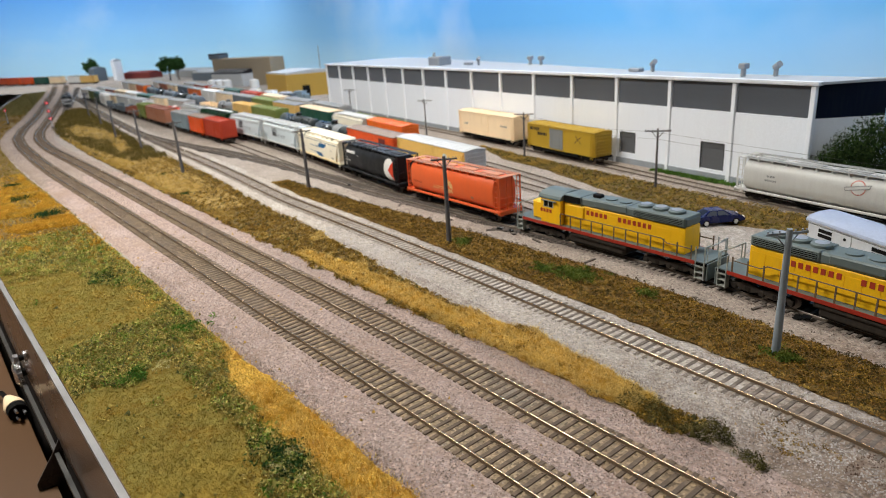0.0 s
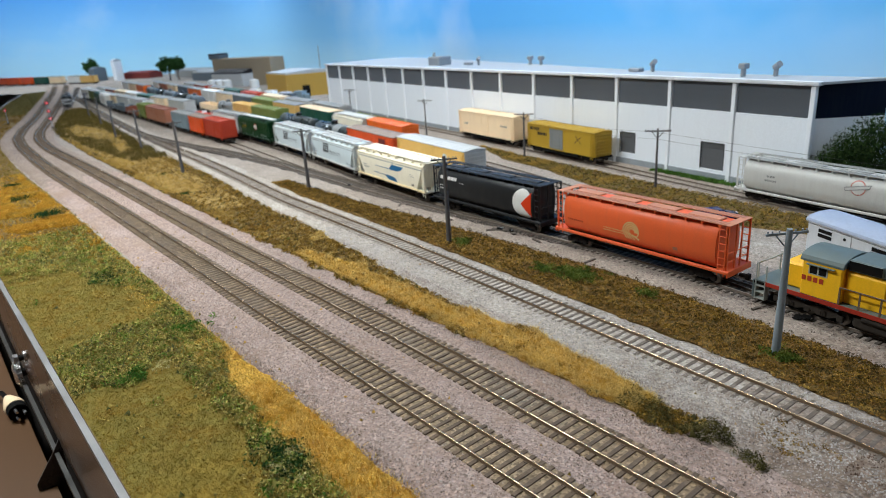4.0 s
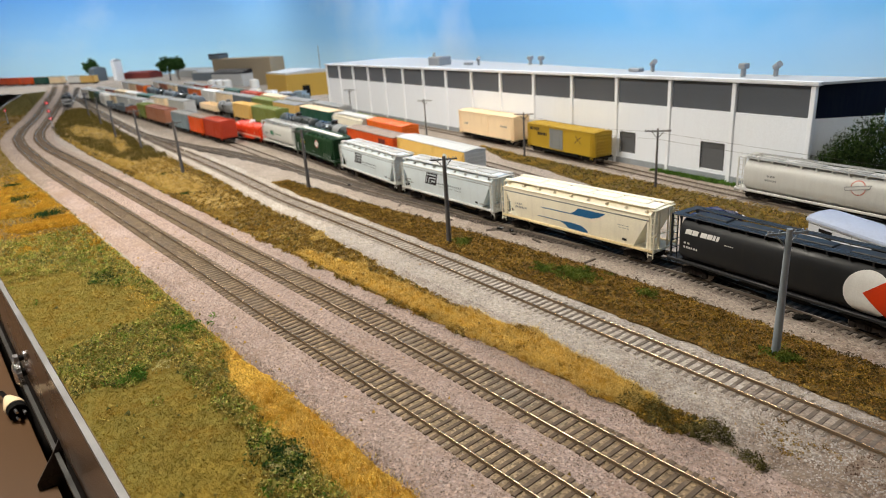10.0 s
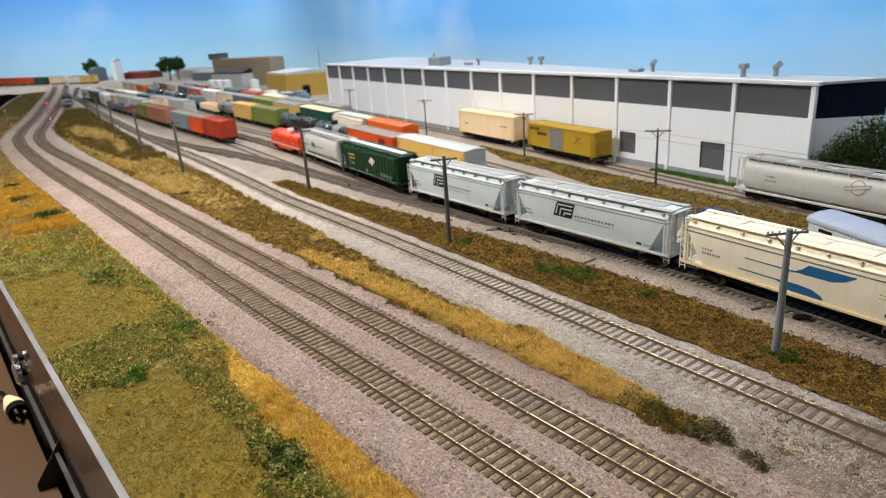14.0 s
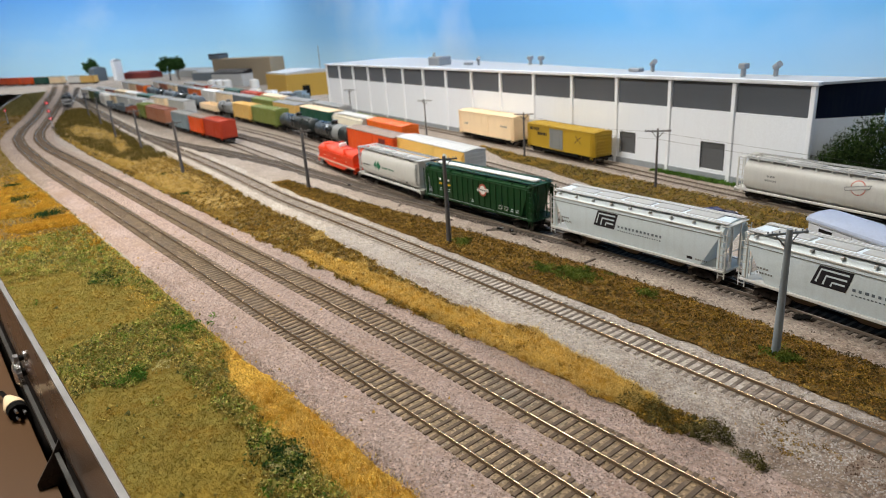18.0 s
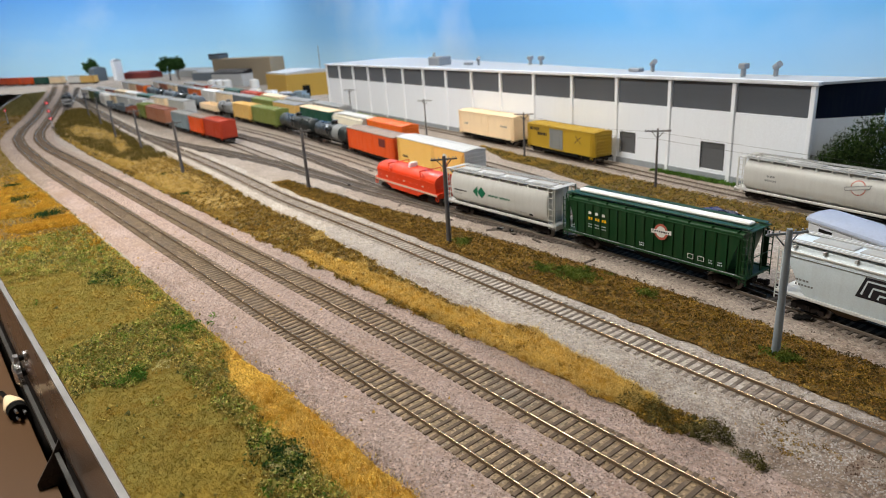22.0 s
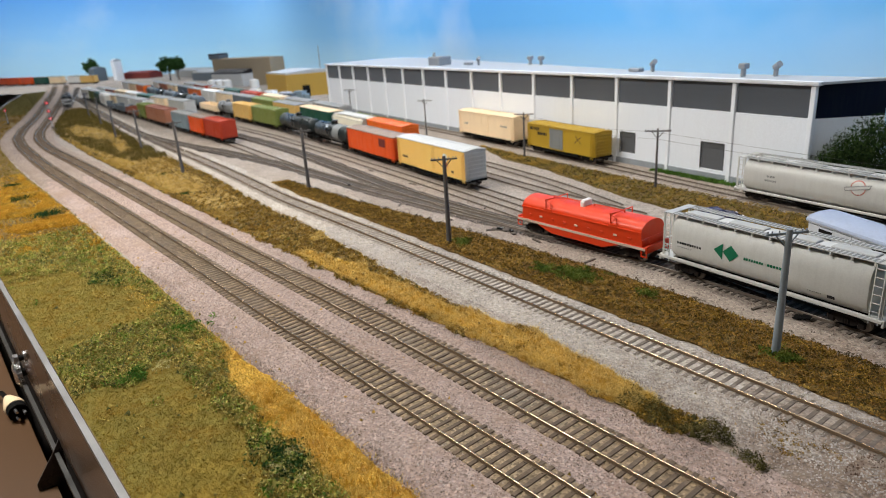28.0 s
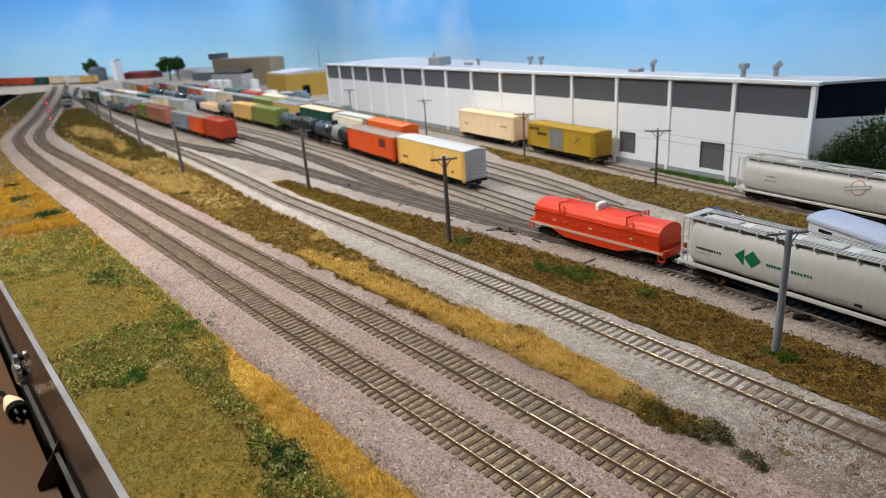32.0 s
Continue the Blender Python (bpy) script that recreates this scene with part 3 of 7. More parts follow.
track(L_T1, 40, -460, "main line track with weathered brown ties", -150)
track(L_T2, 40, -460, "main line track with weathered brown ties", -150)
track(L_T3, 40, -330, "siding track half sunk in pale grey ballast", -105, TIESG, sink=0.004)
track(L_TRAIN, 55, -320, "yard track with dark ties in cinders", -95, TIESD)
track(L_LAD, -40, -165, "ladder track with dark ties across the yard throat", -105, TIESD)
track(L_A, -38, -330, "yard track with dusty ties sunk in cinders", -75, TIESY, sink=0.05)
track(L_Y, -24, -370, "yard track with dusty ties sunk in cinders", -66, TIESY, sink=0.05)
track(L_R, -94, -320, "yard track with dusty ties sunk in cinders", -100, TIESY, sink=0.05)
track(L_Z, -43, -295, "yard track with dusty ties sunk in cinders", -60, TIESY, sink=0.05)
track(L_Z2, -47, -270, "yard track with dusty ties sunk in cinders", -70, TIESY, sink=0.05)
track(L_SPUR, 50, -145, "warehouse spur track with rusty rails", -65, TIESY, sink=0.05)


# ---- backdrop, room ----
def backdrop():
    pts = [(60, 66)] + [(x, on(L_BACK, x)) for x in np.arange(50, -541, -6)] + [(-548, 10), (-553, -20), (-555, -60), (-556, -120), (-556, -190)]
    g = Geo()
    zs = (-2, 0, 6, 20, 45, 80)
    vs = [(x, y, z) for x, y in pts for z in zs] + [(x - 1.2, y + 0.8, z) for x, y in pts for z in zs]
    n, m = len(zs), len(pts)
    fs = []
    for i in range(m - 1):
        for j in range(n - 1):
            a = i * n + j
            fs += [(a, a + n, a + n + 1, a + 1), (a + m * n + 1, a + m * n + n + 1, a + m * n + n, a + m * n)]
        a = i * n + n - 1
        fs.append((a, a + n, a + m * n + n, a + m * n))
    g.add(vs, fs)
    ob = part("backdrop", g, M_SKY, smooth=60)
    tagged(ob, "painted blue sky backdrop with soft white haze", "backdrop", "", "structure")


backdrop()
ROOM = (-620, 190, -330, 160, -88, 105)
x0, x1, y0, y1, z0, z1 = ROOM
for nm, lab, b, mt in (("floor", "brown carpeted floor of the room", (x0, x1, y0, y1, z0 - 8, z0), M_FLOOR), ("ceiling", "white ceiling of the room", (x0, x1, y0, y1, z1, z1 + 8), M_CEIL),
                       ("wall_north", "plain room wall", (x0, x1, y1, y1 + 8, z0, z1), M_WALL), ("wall_south", "plain room wall", (x0, x1, y0 - 8, y0, z0, z1), M_WALL),
                       ("wall_west", "plain room wall", (x0 - 8, x0, y0, y1, z0, z1), M_WALL), ("wall_east", "plain room wall", (x1, x1 + 8, y0, y1, z0, z1), M_WALL)):
    tagged(part(nm, Geo().box(*b), mt), lab, nm.split("_")[0], "", "structure")
M_PANEL, nt, bs, vec = base_nodes("lamp_diffuser", False)
bs.inputs["Base Color"].default_value = (0.9, 0.9, 0.88, 1)
bs.inputs["Emission Color"].default_value = (1, 0.97, 0.92, 1)
bs.inputs["Emission Strength"].default_value = 6.0
# a fixture over every lamp, the added brightening ones included
for x, y, z in LAMPS:
    lamp = thing("ceiling_light", place(x, y, z), "white out-of-view ceiling light panel with glowing diffuser", "ceiling light", "ceiling lights")
    part("frame", Geo().box(-28, 28, -8.5, -6.5, 0, 13).box(-28, 28, 6.5, 8.5, 0, 13).box(-28, -26, -6.5, 6.5, 0, 13).box(26, 28, -6.5, 6.5, 0, 13), M_CEIL, lamp)
    part("diffuser", Geo().box(-26, 26, -6.5, 6.5, 1, 13), M_PANEL, lamp)


# ---- layout edge ----
def edge_board():
    xs = list(np.arange(60, -400, -4))
    pts = [(x, on(L_EDGE, x)) for x in xs]

    def wall(g, d0, d1, za, zb, far=None):
        ps = [p for p in pts if far is None or p[0] > far]
        n = len(ps)
        vs = [(x, y - d, z) for d, z in ((d0, za), (d0, zb), (d1, zb), (d1, za)) for x, y in ps]
        fs = [(k * n + i, k * n + i + 1, ((k + 1) % 4) * n + i + 1, ((k + 1) % 4) * n + i) for k in range(4) for i in range(n - 1)]
        return g.add(vs, fs + [(0, n, 2 * n, 3 * n), (4 * n - 1, 3 * n - 1, 2 * n - 1, n - 1)])
    root = thing("fascia", Matrix(), "glossy dark brown layout fascia with a silver edge strip", "fascia", "", "structure")
    part("fascia_board", wall(Geo(), 0.45, 0.0, -9.2, -0.25), M_FASCIA, root)
    part("edge_strip", wall(Geo(), 0.47, 0.12, -0.24, 0.12), M_ALU, root, "brushed aluminium edge strip", 40)
    # black sheet paints the darkness between fascia and shelf
    part("backing_board", wall(Geo(), -2.0, -2.4, -60, -9.0), M_GAP_SHADE, root, "near-black sheet painted as shade behind the fascia")
    part("metal_angle", wall(Geo(), 1.05, .75, -9.9, -9.3, -150), M_ANGLE, root, "dull metal angle under the fascia")
    shelf = thing("shelf", Matrix(), "smooth brown hardboard shelf below the layout edge", "shelf", "", "structure")
    part("shelf_board", wall(Geo(), 40.0, 1.5, -13.0, -12.0, -170), M_SHELF, shelf)
    # strip closing the gap from below, in the same painted shade
    part("shelf_rail", wall(Geo(), 1.49, -2.0, -17.0, -16.0, -170), M_GAP_SHADE, shelf)
    return root


edge_board()


# ---- warehouse ----
M_FRAME = paint("dark_door_frame", (0.05, 0.052, 0.058), 0.6, 0, 0.1, amount=0.1)
M_DOOR = paint("slate_door", (0.12, 0.125, 0.135), 0.6, 0, 0.1, (0.09, 0.09, 0.09), 0.3)


def warehouse():
    X0, Y0, B, N = -37.01, 64.33, 8.793, 15
    root = thing("warehouse", Matrix(), "long white concrete warehouse with a dark glazed window band", "warehouse")
    for n in range(N):
        xa, xb = X0 - B * n, X0 - B * (n + 1)
        holes = {1: (-49.7, -46.6, 0.9, 4.0), 2: (-62.6, -60.0, 1.2, 3.9)}
        g = Geo()
        if n in holes:
            a, b, c, d = holes[n]
            g.box(xb, a, Y0, Y0 + 0.4, -0.5, 7.7).box(b, xa, Y0, Y0 + 0.4, -0.5, 7.7).box(a, b, Y0, Y0 + 0.4, -0.5, c).box(a, b, Y0, Y0 + 0.4, d, 7.7)
        else:
            g.box(xb, xa, Y0, Y0 + 0.4, -0.5, 7.7)
        part("wall_panel", g, M_WHITEWALL, root)
        if n in holes:
            door = part("roller_door", Geo().box(a + 0.02, b - 0.02, Y0 + 0.15, Y0 + 0.25, c + 0.02, d - 0.02), M_DOOR, root, "dark grey roller door")
            fr = Geo().box(a - 0.07, a, Y0 - 0.03, Y0 + 0.1, c, d + 0.07).box(b, b + 0.07, Y0 - 0.03, Y0 + 0.1, c, d + 0.07).box(a, b, Y0 - 0.03, Y0 + 0.1, d, d + 0.07)
            part("door_frame", fr, M_FRAME, door, "thin dark door frame")
            for k in range(6):
                zz = c + (d - c) * (k + .5) / 6
                part("slat", Geo().box(a + 0.05, b - 0.05, Y0 + 0.135, Y0 + 0.15, zz - .25, zz + .25), M_DOOR, door)
        part("window", Geo().box(xb + 0.3, xa - 0.3, Y0 + 0.12, Y0 + 0.2, 7.72, 10.9), M_GLAZE, root, "dark tinted window panel")
        part("plinth", Geo().box(xb, xa, Y0 - 0.18, Y0 - 0.02, -0.5, 0.5), M_PLINTH, root, "grey-blue base course")
    for n in range(N + 1):
        x = X0 - B * n
        part("pillar", Geo().soft_box(x - 0.25, x + 0.25, Y0 - 0.22, Y0 + 0.3, -0.5, 11.0, 0.05), M_PILLAR, root, smooth=30)
    part("eave", Geo().soft_box(X0 - B * N - 0.6, X0 + 0.6, Y0 - 0.42, Y0 + 0.42, 10.95, 11.34, 0.06).box(X0 - B * N - 0.6, X0 + 0.6, Y0 - 0.47, Y0 - 0.4, 11.15, 11.36), M_PILLAR, root)
    # wedge-shaped roof and end wall against the backdrop
    outline = [(X0 + 0.6, Y0), (X0 + 4.1, 70.3), (-50, 69.2), (-66, 70.5), (-111, 78.5), (-160, 86), (-169.5, 83), (-169.5, Y0)]
    n = len(outline)
    g = Geo().add([(x, y, 11.05) for x, y in outline] + [(x, y, 11.3) for x, y in outline],
                  [tuple(range(n))[::-1], tuple(range(n, 2 * n))] + [(i, (i + 1) % n, n + (i + 1) % n, n + i) for i in range(n)])
    part("roof", g, M_ROOF, root, "flat pale roof")
    def slab(name, za, zb, mt, pull=0.0, lab=""):
        ax, ay, bx, by = X0 + 0.2 + pull, Y0 + 0.2, X0 + 4.0 + pull, 70.2
        vs = [(ax, ay, za), (bx, by, za), (bx - .4, by + .2, za), (ax - .4, ay + .2, za), (ax, ay, zb), (bx, by, zb), (bx - .4, by + .2, zb), (ax - .4, ay + .2, zb)]
        part(name, Geo().add(vs, [(3, 2, 1, 0), (4, 5, 6, 7), (0, 1, 5, 4), (1, 2, 6, 5), (2, 3, 7, 6), (3, 0, 4, 7)]), mt, root, lab)
    slab("end_wall", -0.5, 7.7, M_WHITEWALL)
    slab("end_window", 7.7, 11.1, M_NAVY, -0.06, "navy end glazing")
    part("wall_panel", Geo().box(-169.4, -169.0, Y0, 86, -0.5, 11.2), M_WHITEWALL, root)
    # roof vents
    for x, y, kind in ((-46.5, 66.5, 0), (-43.6, 68.0, 1), (-94, 74, 0), (-91, 74, 0), (-106, 71, 1), (-109.6, 71, 2), (-61.5, 68.8, 1), (-64, 68.4, 2), (-118, 69.5, 3), (-140, 81, 1)):
        z = 11.28
        g = Geo()
        if kind == 0:
            g.cyl((x, y, z), (x, y, z + .9), 0.28, 10).soft_box(x - .45, x + .45, y - .45, y + .45, z + .9, z + 1.5, 0.1)
        elif kind == 1:
            g.cyl((x, y, z), (x, y, z + 1.0), 0.26, 10).cyl((x - .15, y, z + .95), (x + .55, y - .25, z + 1.4), 0.34, 10)
        elif kind == 2:
            g.soft_box(x - 1, x + 1, y - .5, y + .5, z, z + .5, 0.1)
        else:
            g.soft_box(x - 2.2, x + 2.2, y - 1.5, y + 1.5, z, z + 1.7, 0.15)
        part("roof_vent", g, M_GALV, root, "galvanised roof vent", 30)


warehouse()


# ---- rolling stock ----
def wheel_mesh():
    g = Geo()
    for s in (-1, 1):
        g.cyl((0, s * 0.66, 0), (0, s * 0.78, 0), 0.42, 14).cyl((0, s * 0.62, 0), (0, s * 0.66, 0), 0.46, 14)
    g.cyl((0, -0.66, 0), (0, 0.66, 0), 0.09, 6)
    me = bpy.data.meshes.new("wheelset")
    me.from_pydata([(x * K, y * K, z * K) for x, y, z in g.v], [], g.f)
    me.materials.append(M_STEEL)
    return me


WHEELS = wheel_mesh()


def truck_mesh(axles, base):
    g = Geo()
    xs = [base * (i / (axles - 1) - 0.5) for i in range(axles)]
    for s in (-1, 1):
        y0, y1 = sorted((s * 0.93, s * 1.13))
        for x in xs:
            g.soft_box(x - 0.2, x + 0.2, y0 - 0.03, y1 + 0.03, 0.24, 0.66, 0.04)
        for a, b in zip(xs, xs[1:]):
            m = (a + b) / 2
            prof = [(a, 0.55), (a, 0.72), (m - .3, 0.86), (m + .3, 0.86), (b, 0.72), (b, 0.55), (m + .35, 0.28), (m - .35, 0.28)]
            n = 8
            g.add([(x, y0, z) for x, z in prof] + [(x, y1, z) for x, z in prof], [tuple(range(n)), tuple(range(n, 2 * n))[::-1]] + [(i, n + i, n + (i + 1) % n, (i + 1) % n) for i in range(n)])
            for dx in (-.14, 0, .14):
                g.cyl((m + dx, s * 1.15, 0.33), (m + dx, s * 1.15, 0.66), 0.07, 6)
    g.box(-0.25, 0.25, -1.0, 1.0, 0.5, 0.82)
    me = bpy.data.meshes.new("truck")
    me.from_pydata([(x * K, y * K, z * K) for x, y, z in g.v], [], g.f)
    me.materials.append(M_TRUCK if axles == 2 else M_DUSTY)
    return me


TRUCK2, TRUCK3 = truck_mesh(2, 1.75), truck_mesh(3, 4.1)
spinning = []


def trucks(root, xs, axles=2, wheels=True, spin=False):
    for x in xs:
        t = part("truck", TRUCK2 if axles == 2 else TRUCK3, None, root, at=place(x, 0, 0))
        if wheels:
            base = 1.75 if axles == 2 else 4.1
            for i in range(axles):
                w = part("wheelset", WHEELS, None, t, at=place(base * (i / (axles - 1) - 0.5), 0, 0.42))
                if spin:
                    spinning.append(w)


def couplers(root, h, far=None):
    for s, h in ((-1, h), (1, far or h)):
        part("coupler", Geo().soft_box(min(s * h, s * (h + .75)), max(s * h, s * (h + .75)), -0.14, 0.14, 0.68, 0.92, 0.04).soft_box(min(s * (h + .5), s * (h + .8)), max(s * (h + .5), s * (h + .8)), -0.2, 0.2, 0.6, 1.0, 0.05), M_TRUCK, root)


def ladder(x, y, z0, z1, w=0.42, axis="x", n=7):
    g = Geo()
    for d in (-w / 2, w / 2):
        p = (x + d, y) if axis == "x" else (x, y + d)
        g.box(p[0] - .03, p[0] + .03, p[1] - .03, p[1] + .03, z0, z1)
    for i in range(n):
        z = z0 + (z1 - z0) * (i + .5) / n
        a, b = ((x - w / 2, y, z), (x + w / 2, y, z)) if axis == "x" else ((x, y - w / 2, z), (x, y + w / 2, z))
        g.cyl(a, b, 0.035, 5)
    return g


def decal(name, pts, half, material, root, label="", rings=3, lift=0.02):
    """A convex painted mark in (x, z) that follows the car side, whose half width is half(z)."""
    cx, cz = sum(p[0] for p in pts) / len(pts), sum(p[1] for p in pts) / len(pts)
    fine = []
    for (ax, az), (bx, bz) in zip(pts, pts[1:] + pts[:1]):
        k = max(1, int(math.hypot(bx - ax, bz - az) / .22))
        fine += [(ax + (bx - ax) * i / k, az + (bz - az) * i / k) for i in range(k)]
    pts = fine
    rings = max(rings, int(max(abs(p[1] - cz) for p in pts) / .12))
    n = len(pts)
    vs = [(cx, -half(cz) - lift, cz)]
    for r in range(1, rings + 1):
        for x, z in pts:
            a, b = cx + (x - cx) * r / rings, cz + (z - cz) * r / rings
            vs.append((a, -half(b) - lift, b))
    fs = [(0, 1 + i, 1 + (i + 1) % n) for i in range(n)]
    for r in range(rings - 1):
        o = 1 + r * n
        fs += [(o + i, o + n + i, o + n + (i + 1) % n, o + (i + 1) % n) for i in range(n)]
    return part(name, Geo().add(vs, fs), material, root, label)


def rect(x0, x1, z0, z1, k=1):
    out = []
    c = [(x0, z0), (x1, z0), (x1, z1), (x0, z1)]
    for a, b in zip(c, c[1:] + c[:1]):
        out += [(a[0] + (b[0] - a[0]) * i / k, a[1] + (b[1] - a[1]) * i / k) for i in range(k)]
    return out


def disc(cx, cz, r, n=24):
    return [(cx + r * math.cos(2 * math.pi * i / n), cz + r * math.sin(2 * math.pi * i / n)) for i in range(n)]


def bars(root, x0, x1, z, h, half, material, n, seed=1, name="lettering", label="", fill=0.7):
    """A row of small bars in place of lettering."""
    g = Geo()
    w = (x1 - x0) / n
    rnd = random.Random(n * 31 + int(z * 100))
    for i in range(n):
        a, b = x0 + w * i, x0 + w * (i + fill * rnd.uniform(.75, 1.15))
        top = z + h
        y0, y1 = -half(z) - 0.02, -half(top) - 0.02
        g.add([(a, y0, z), (b, y0, z), (b, y1, top), (a, y1, top)], [(0, 1, 2, 3)])
    return part(name, g, material, root, label)


def ribbon(root, pts, w, half, material, label="", lift=0.022, name="emblem"):
    """A painted band of width w along an (x, z) line on the car side."""
    g, n = Geo(), len(pts)
    for i, (x, z) in enumerate(pts):
        (ax, az), (bx, bz) = pts[max(0, i - 1)], pts[min(n - 1, i + 1)]
        d = math.hypot(bx - ax, bz - az)
        ox, oz = -(bz - az) / d * w / 2, (bx - ax) / d * w / 2
        for k in (-1, 1):
            g.v.append((x + k * ox, -half(z + k * oz) - lift, z + k * oz))
    g.f += [(2 * i, 2 * i + 1, 2 * i + 3, 2 * i + 2) for i in range(n - 1)]
    return part(name, g, material, root, label)


def seat(root, base, k, dz):
    """Raises and stretches a car body over its trucks: z becomes base + (z - base) * k + dz."""
    for ob in root.children:
        if ob.name.split(".")[0] in ("truck", "coupler"):
            continue
        for o in (ob, *ob.children_recursive):
            for v in o.data.vertices:
                v.co.z = (base + (v.co.z / K - base) * k + dz) * K


def soft_ring(L, half_w, z0, z1, p=0.62, n=28):
    cz, hz = (z0 + z1) / 2, (z1 - z0) / 2
    out = []
    for i in range(n):
        t = 2 * math.pi * (i + .5) / n
        c, s = math.cos(t), math.sin(t)
        out.append((half_w * math.copysign(abs(c) ** p, c), cz + hz * math.copysign(abs(s) ** p, s)))
    return out


def super_half(half_w, z0, z1, p=0.62):
    cz, hz = (z0 + z1) / 2, (z1 - z0) / 2
    def f(z):
        s = min(0.999, abs(z - cz) / hz) ** (1 / p)
        return half_w * math.sqrt(max(0.0, 1 - s * s)) ** p
    return f


def cylindrical_hopper(root, L, body, trim, spin=True, walk_mat=None, rung=None):
    """Round-sided covered hopper; returns half width by height."""
    hb, z0, z1, hw = L / 2 - 1.15, 0.95, 4.2, 1.58
    ring = soft_ring(L, hw, z0, z1)
    rings = []
    for x, k in ((-hb, 0.72), (-hb + .03, 0.88), (-hb + .12, .97), (-hb + .3, 1), (0, 1), (hb - .3, 1), (hb - .12, .97), (hb - .03, .88), (hb, .72)):
        rings.append([(x, y * k, 2.575 + (z - 2.575) * k) for y, z in ring])
    part("tank_body", Geo().loft(rings), body, root, smooth=40)
    h = L / 2
    g = Geo()
    for s in (-1, 1):
        y0, y1 = sorted((s * 1.35, s * 1.6))
        g.soft_box(-h + .3, h - .3, y0, y1, 0.92, 1.14, 0.03)
    part("side_sill", g, trim, root, smooth=30)
    part("end_platform", Geo().soft_box(-h + .25, -hb + .1, -1.55, 1.55, 0.9, 1.1, .03).soft_box(-h + .2, -h + .35, -1.55, 1.55, .7, 1.15, .03), trim, root)
    part("end_platform", Geo().soft_box(hb - .1, h - .25, -1.55, 1.55, 0.9, 1.1, .03).soft_box(h - .35, h - .2, -1.55, 1.55, .7, 1.15, .03), trim, root)
    g = Geo()
    for s in (-1, 1):
        y0, y1 = sorted((s * 0.72, s * 1.42))
        g.soft_box(-h + .35, h - .35, y0, y1, 4.25, 4.31, 0.02)
    g.soft_box(-h + .35, -h + 1.0, -1.42, 1.42, 4.24, 4.30, .02).soft_box(h - 1.0, h - .35, -1.42, 1.42, 4.24, 4.30, .02)
    roof = part("running_board", g, walk_mat or trim, root)
    for s in (-1, 1):
        y0, y1 = sorted((s * .76, s * 1.38))
        g = Geo()
        for i in range(int(L / .28) - 6):
            x = -h + 1.1 + .28 * i
            g.box(x, x + .14, y0, y1, 4.308, 4.33)
        tagged(part("grating", g, rung or trim, roof, "slotted walkway grating"), kind="stuff")
    for s in (-1, 1):
        for i in range(12):
            x = -h + 1.2 + (L - 2.4) * i / 11
            part("bracket", Geo().box(x - .05, x + .05, min(s * 1.25, s * 1.46), max(s * 1.25, s * 1.46), 4.05, 4.25), trim, roof)
    for i in range(4):
        x = -hb + (2 * hb) * (i + .5) / 4
        part("roof_hatch", Geo().soft_box(x - 1.3, x + 1.3, -0.45, 0.45, 4.15, 4.3, .05), walk_mat or trim, root, smooth=30)
    for s in (-1, 1):
        e = s * (h - .45)
        for q in (-1, 1):
            part("end_post", Geo().box(e - .06, e + .06, q * 1.38 - .05, q * 1.38 + .05, 1.1, 4.25), trim, root)
            part("ladder", ladder(s * (h - .8), q * 1.5, 0.75, 4.25, 0.5), trim, root)
        part("end_post", Geo().box(e - .05, e + .05, -.4, -.3, 1.1, 4.25).box(e - .05, e + .05, .3, .4, 1.1, 4.25), trim, root)
        part("handrail", Geo().pipe([(e, -1.38, 2.3), (e, 1.38, 2.3)], .04).pipe([(e, -1.38, 1.7), (e, 1.38, 1.7)], .04), trim, root)
    # black box added where the view below the car is only shadow
    part("center_sill", Geo().box(-h + .5, h - .5, -.35, .35, .4, 1.0), M_BLACK, root)
    for i in range(4):
        x = -hb + 2.2 + (2 * hb - 4.4) * i / 3
        g = Geo().loft([[(x - 1.3, -1.2, 1.05), (x + 1.3, -1.2, 1.05), (x + 1.3, 1.2, 1.05), (x - 1.3, 1.2, 1.05)], [(x - .45, -.8, .32), (x + .45, -.8, .32), (x + .45, .8, .32), (x - .45, .8, .32)]])
        part("hopper_bay", g, M_BLACK, root)
    trucks(root, (-h + 2.4, h - 2.4), spin=spin)
    couplers(root, h - .2)
    return super_half(hw, z0, z1)


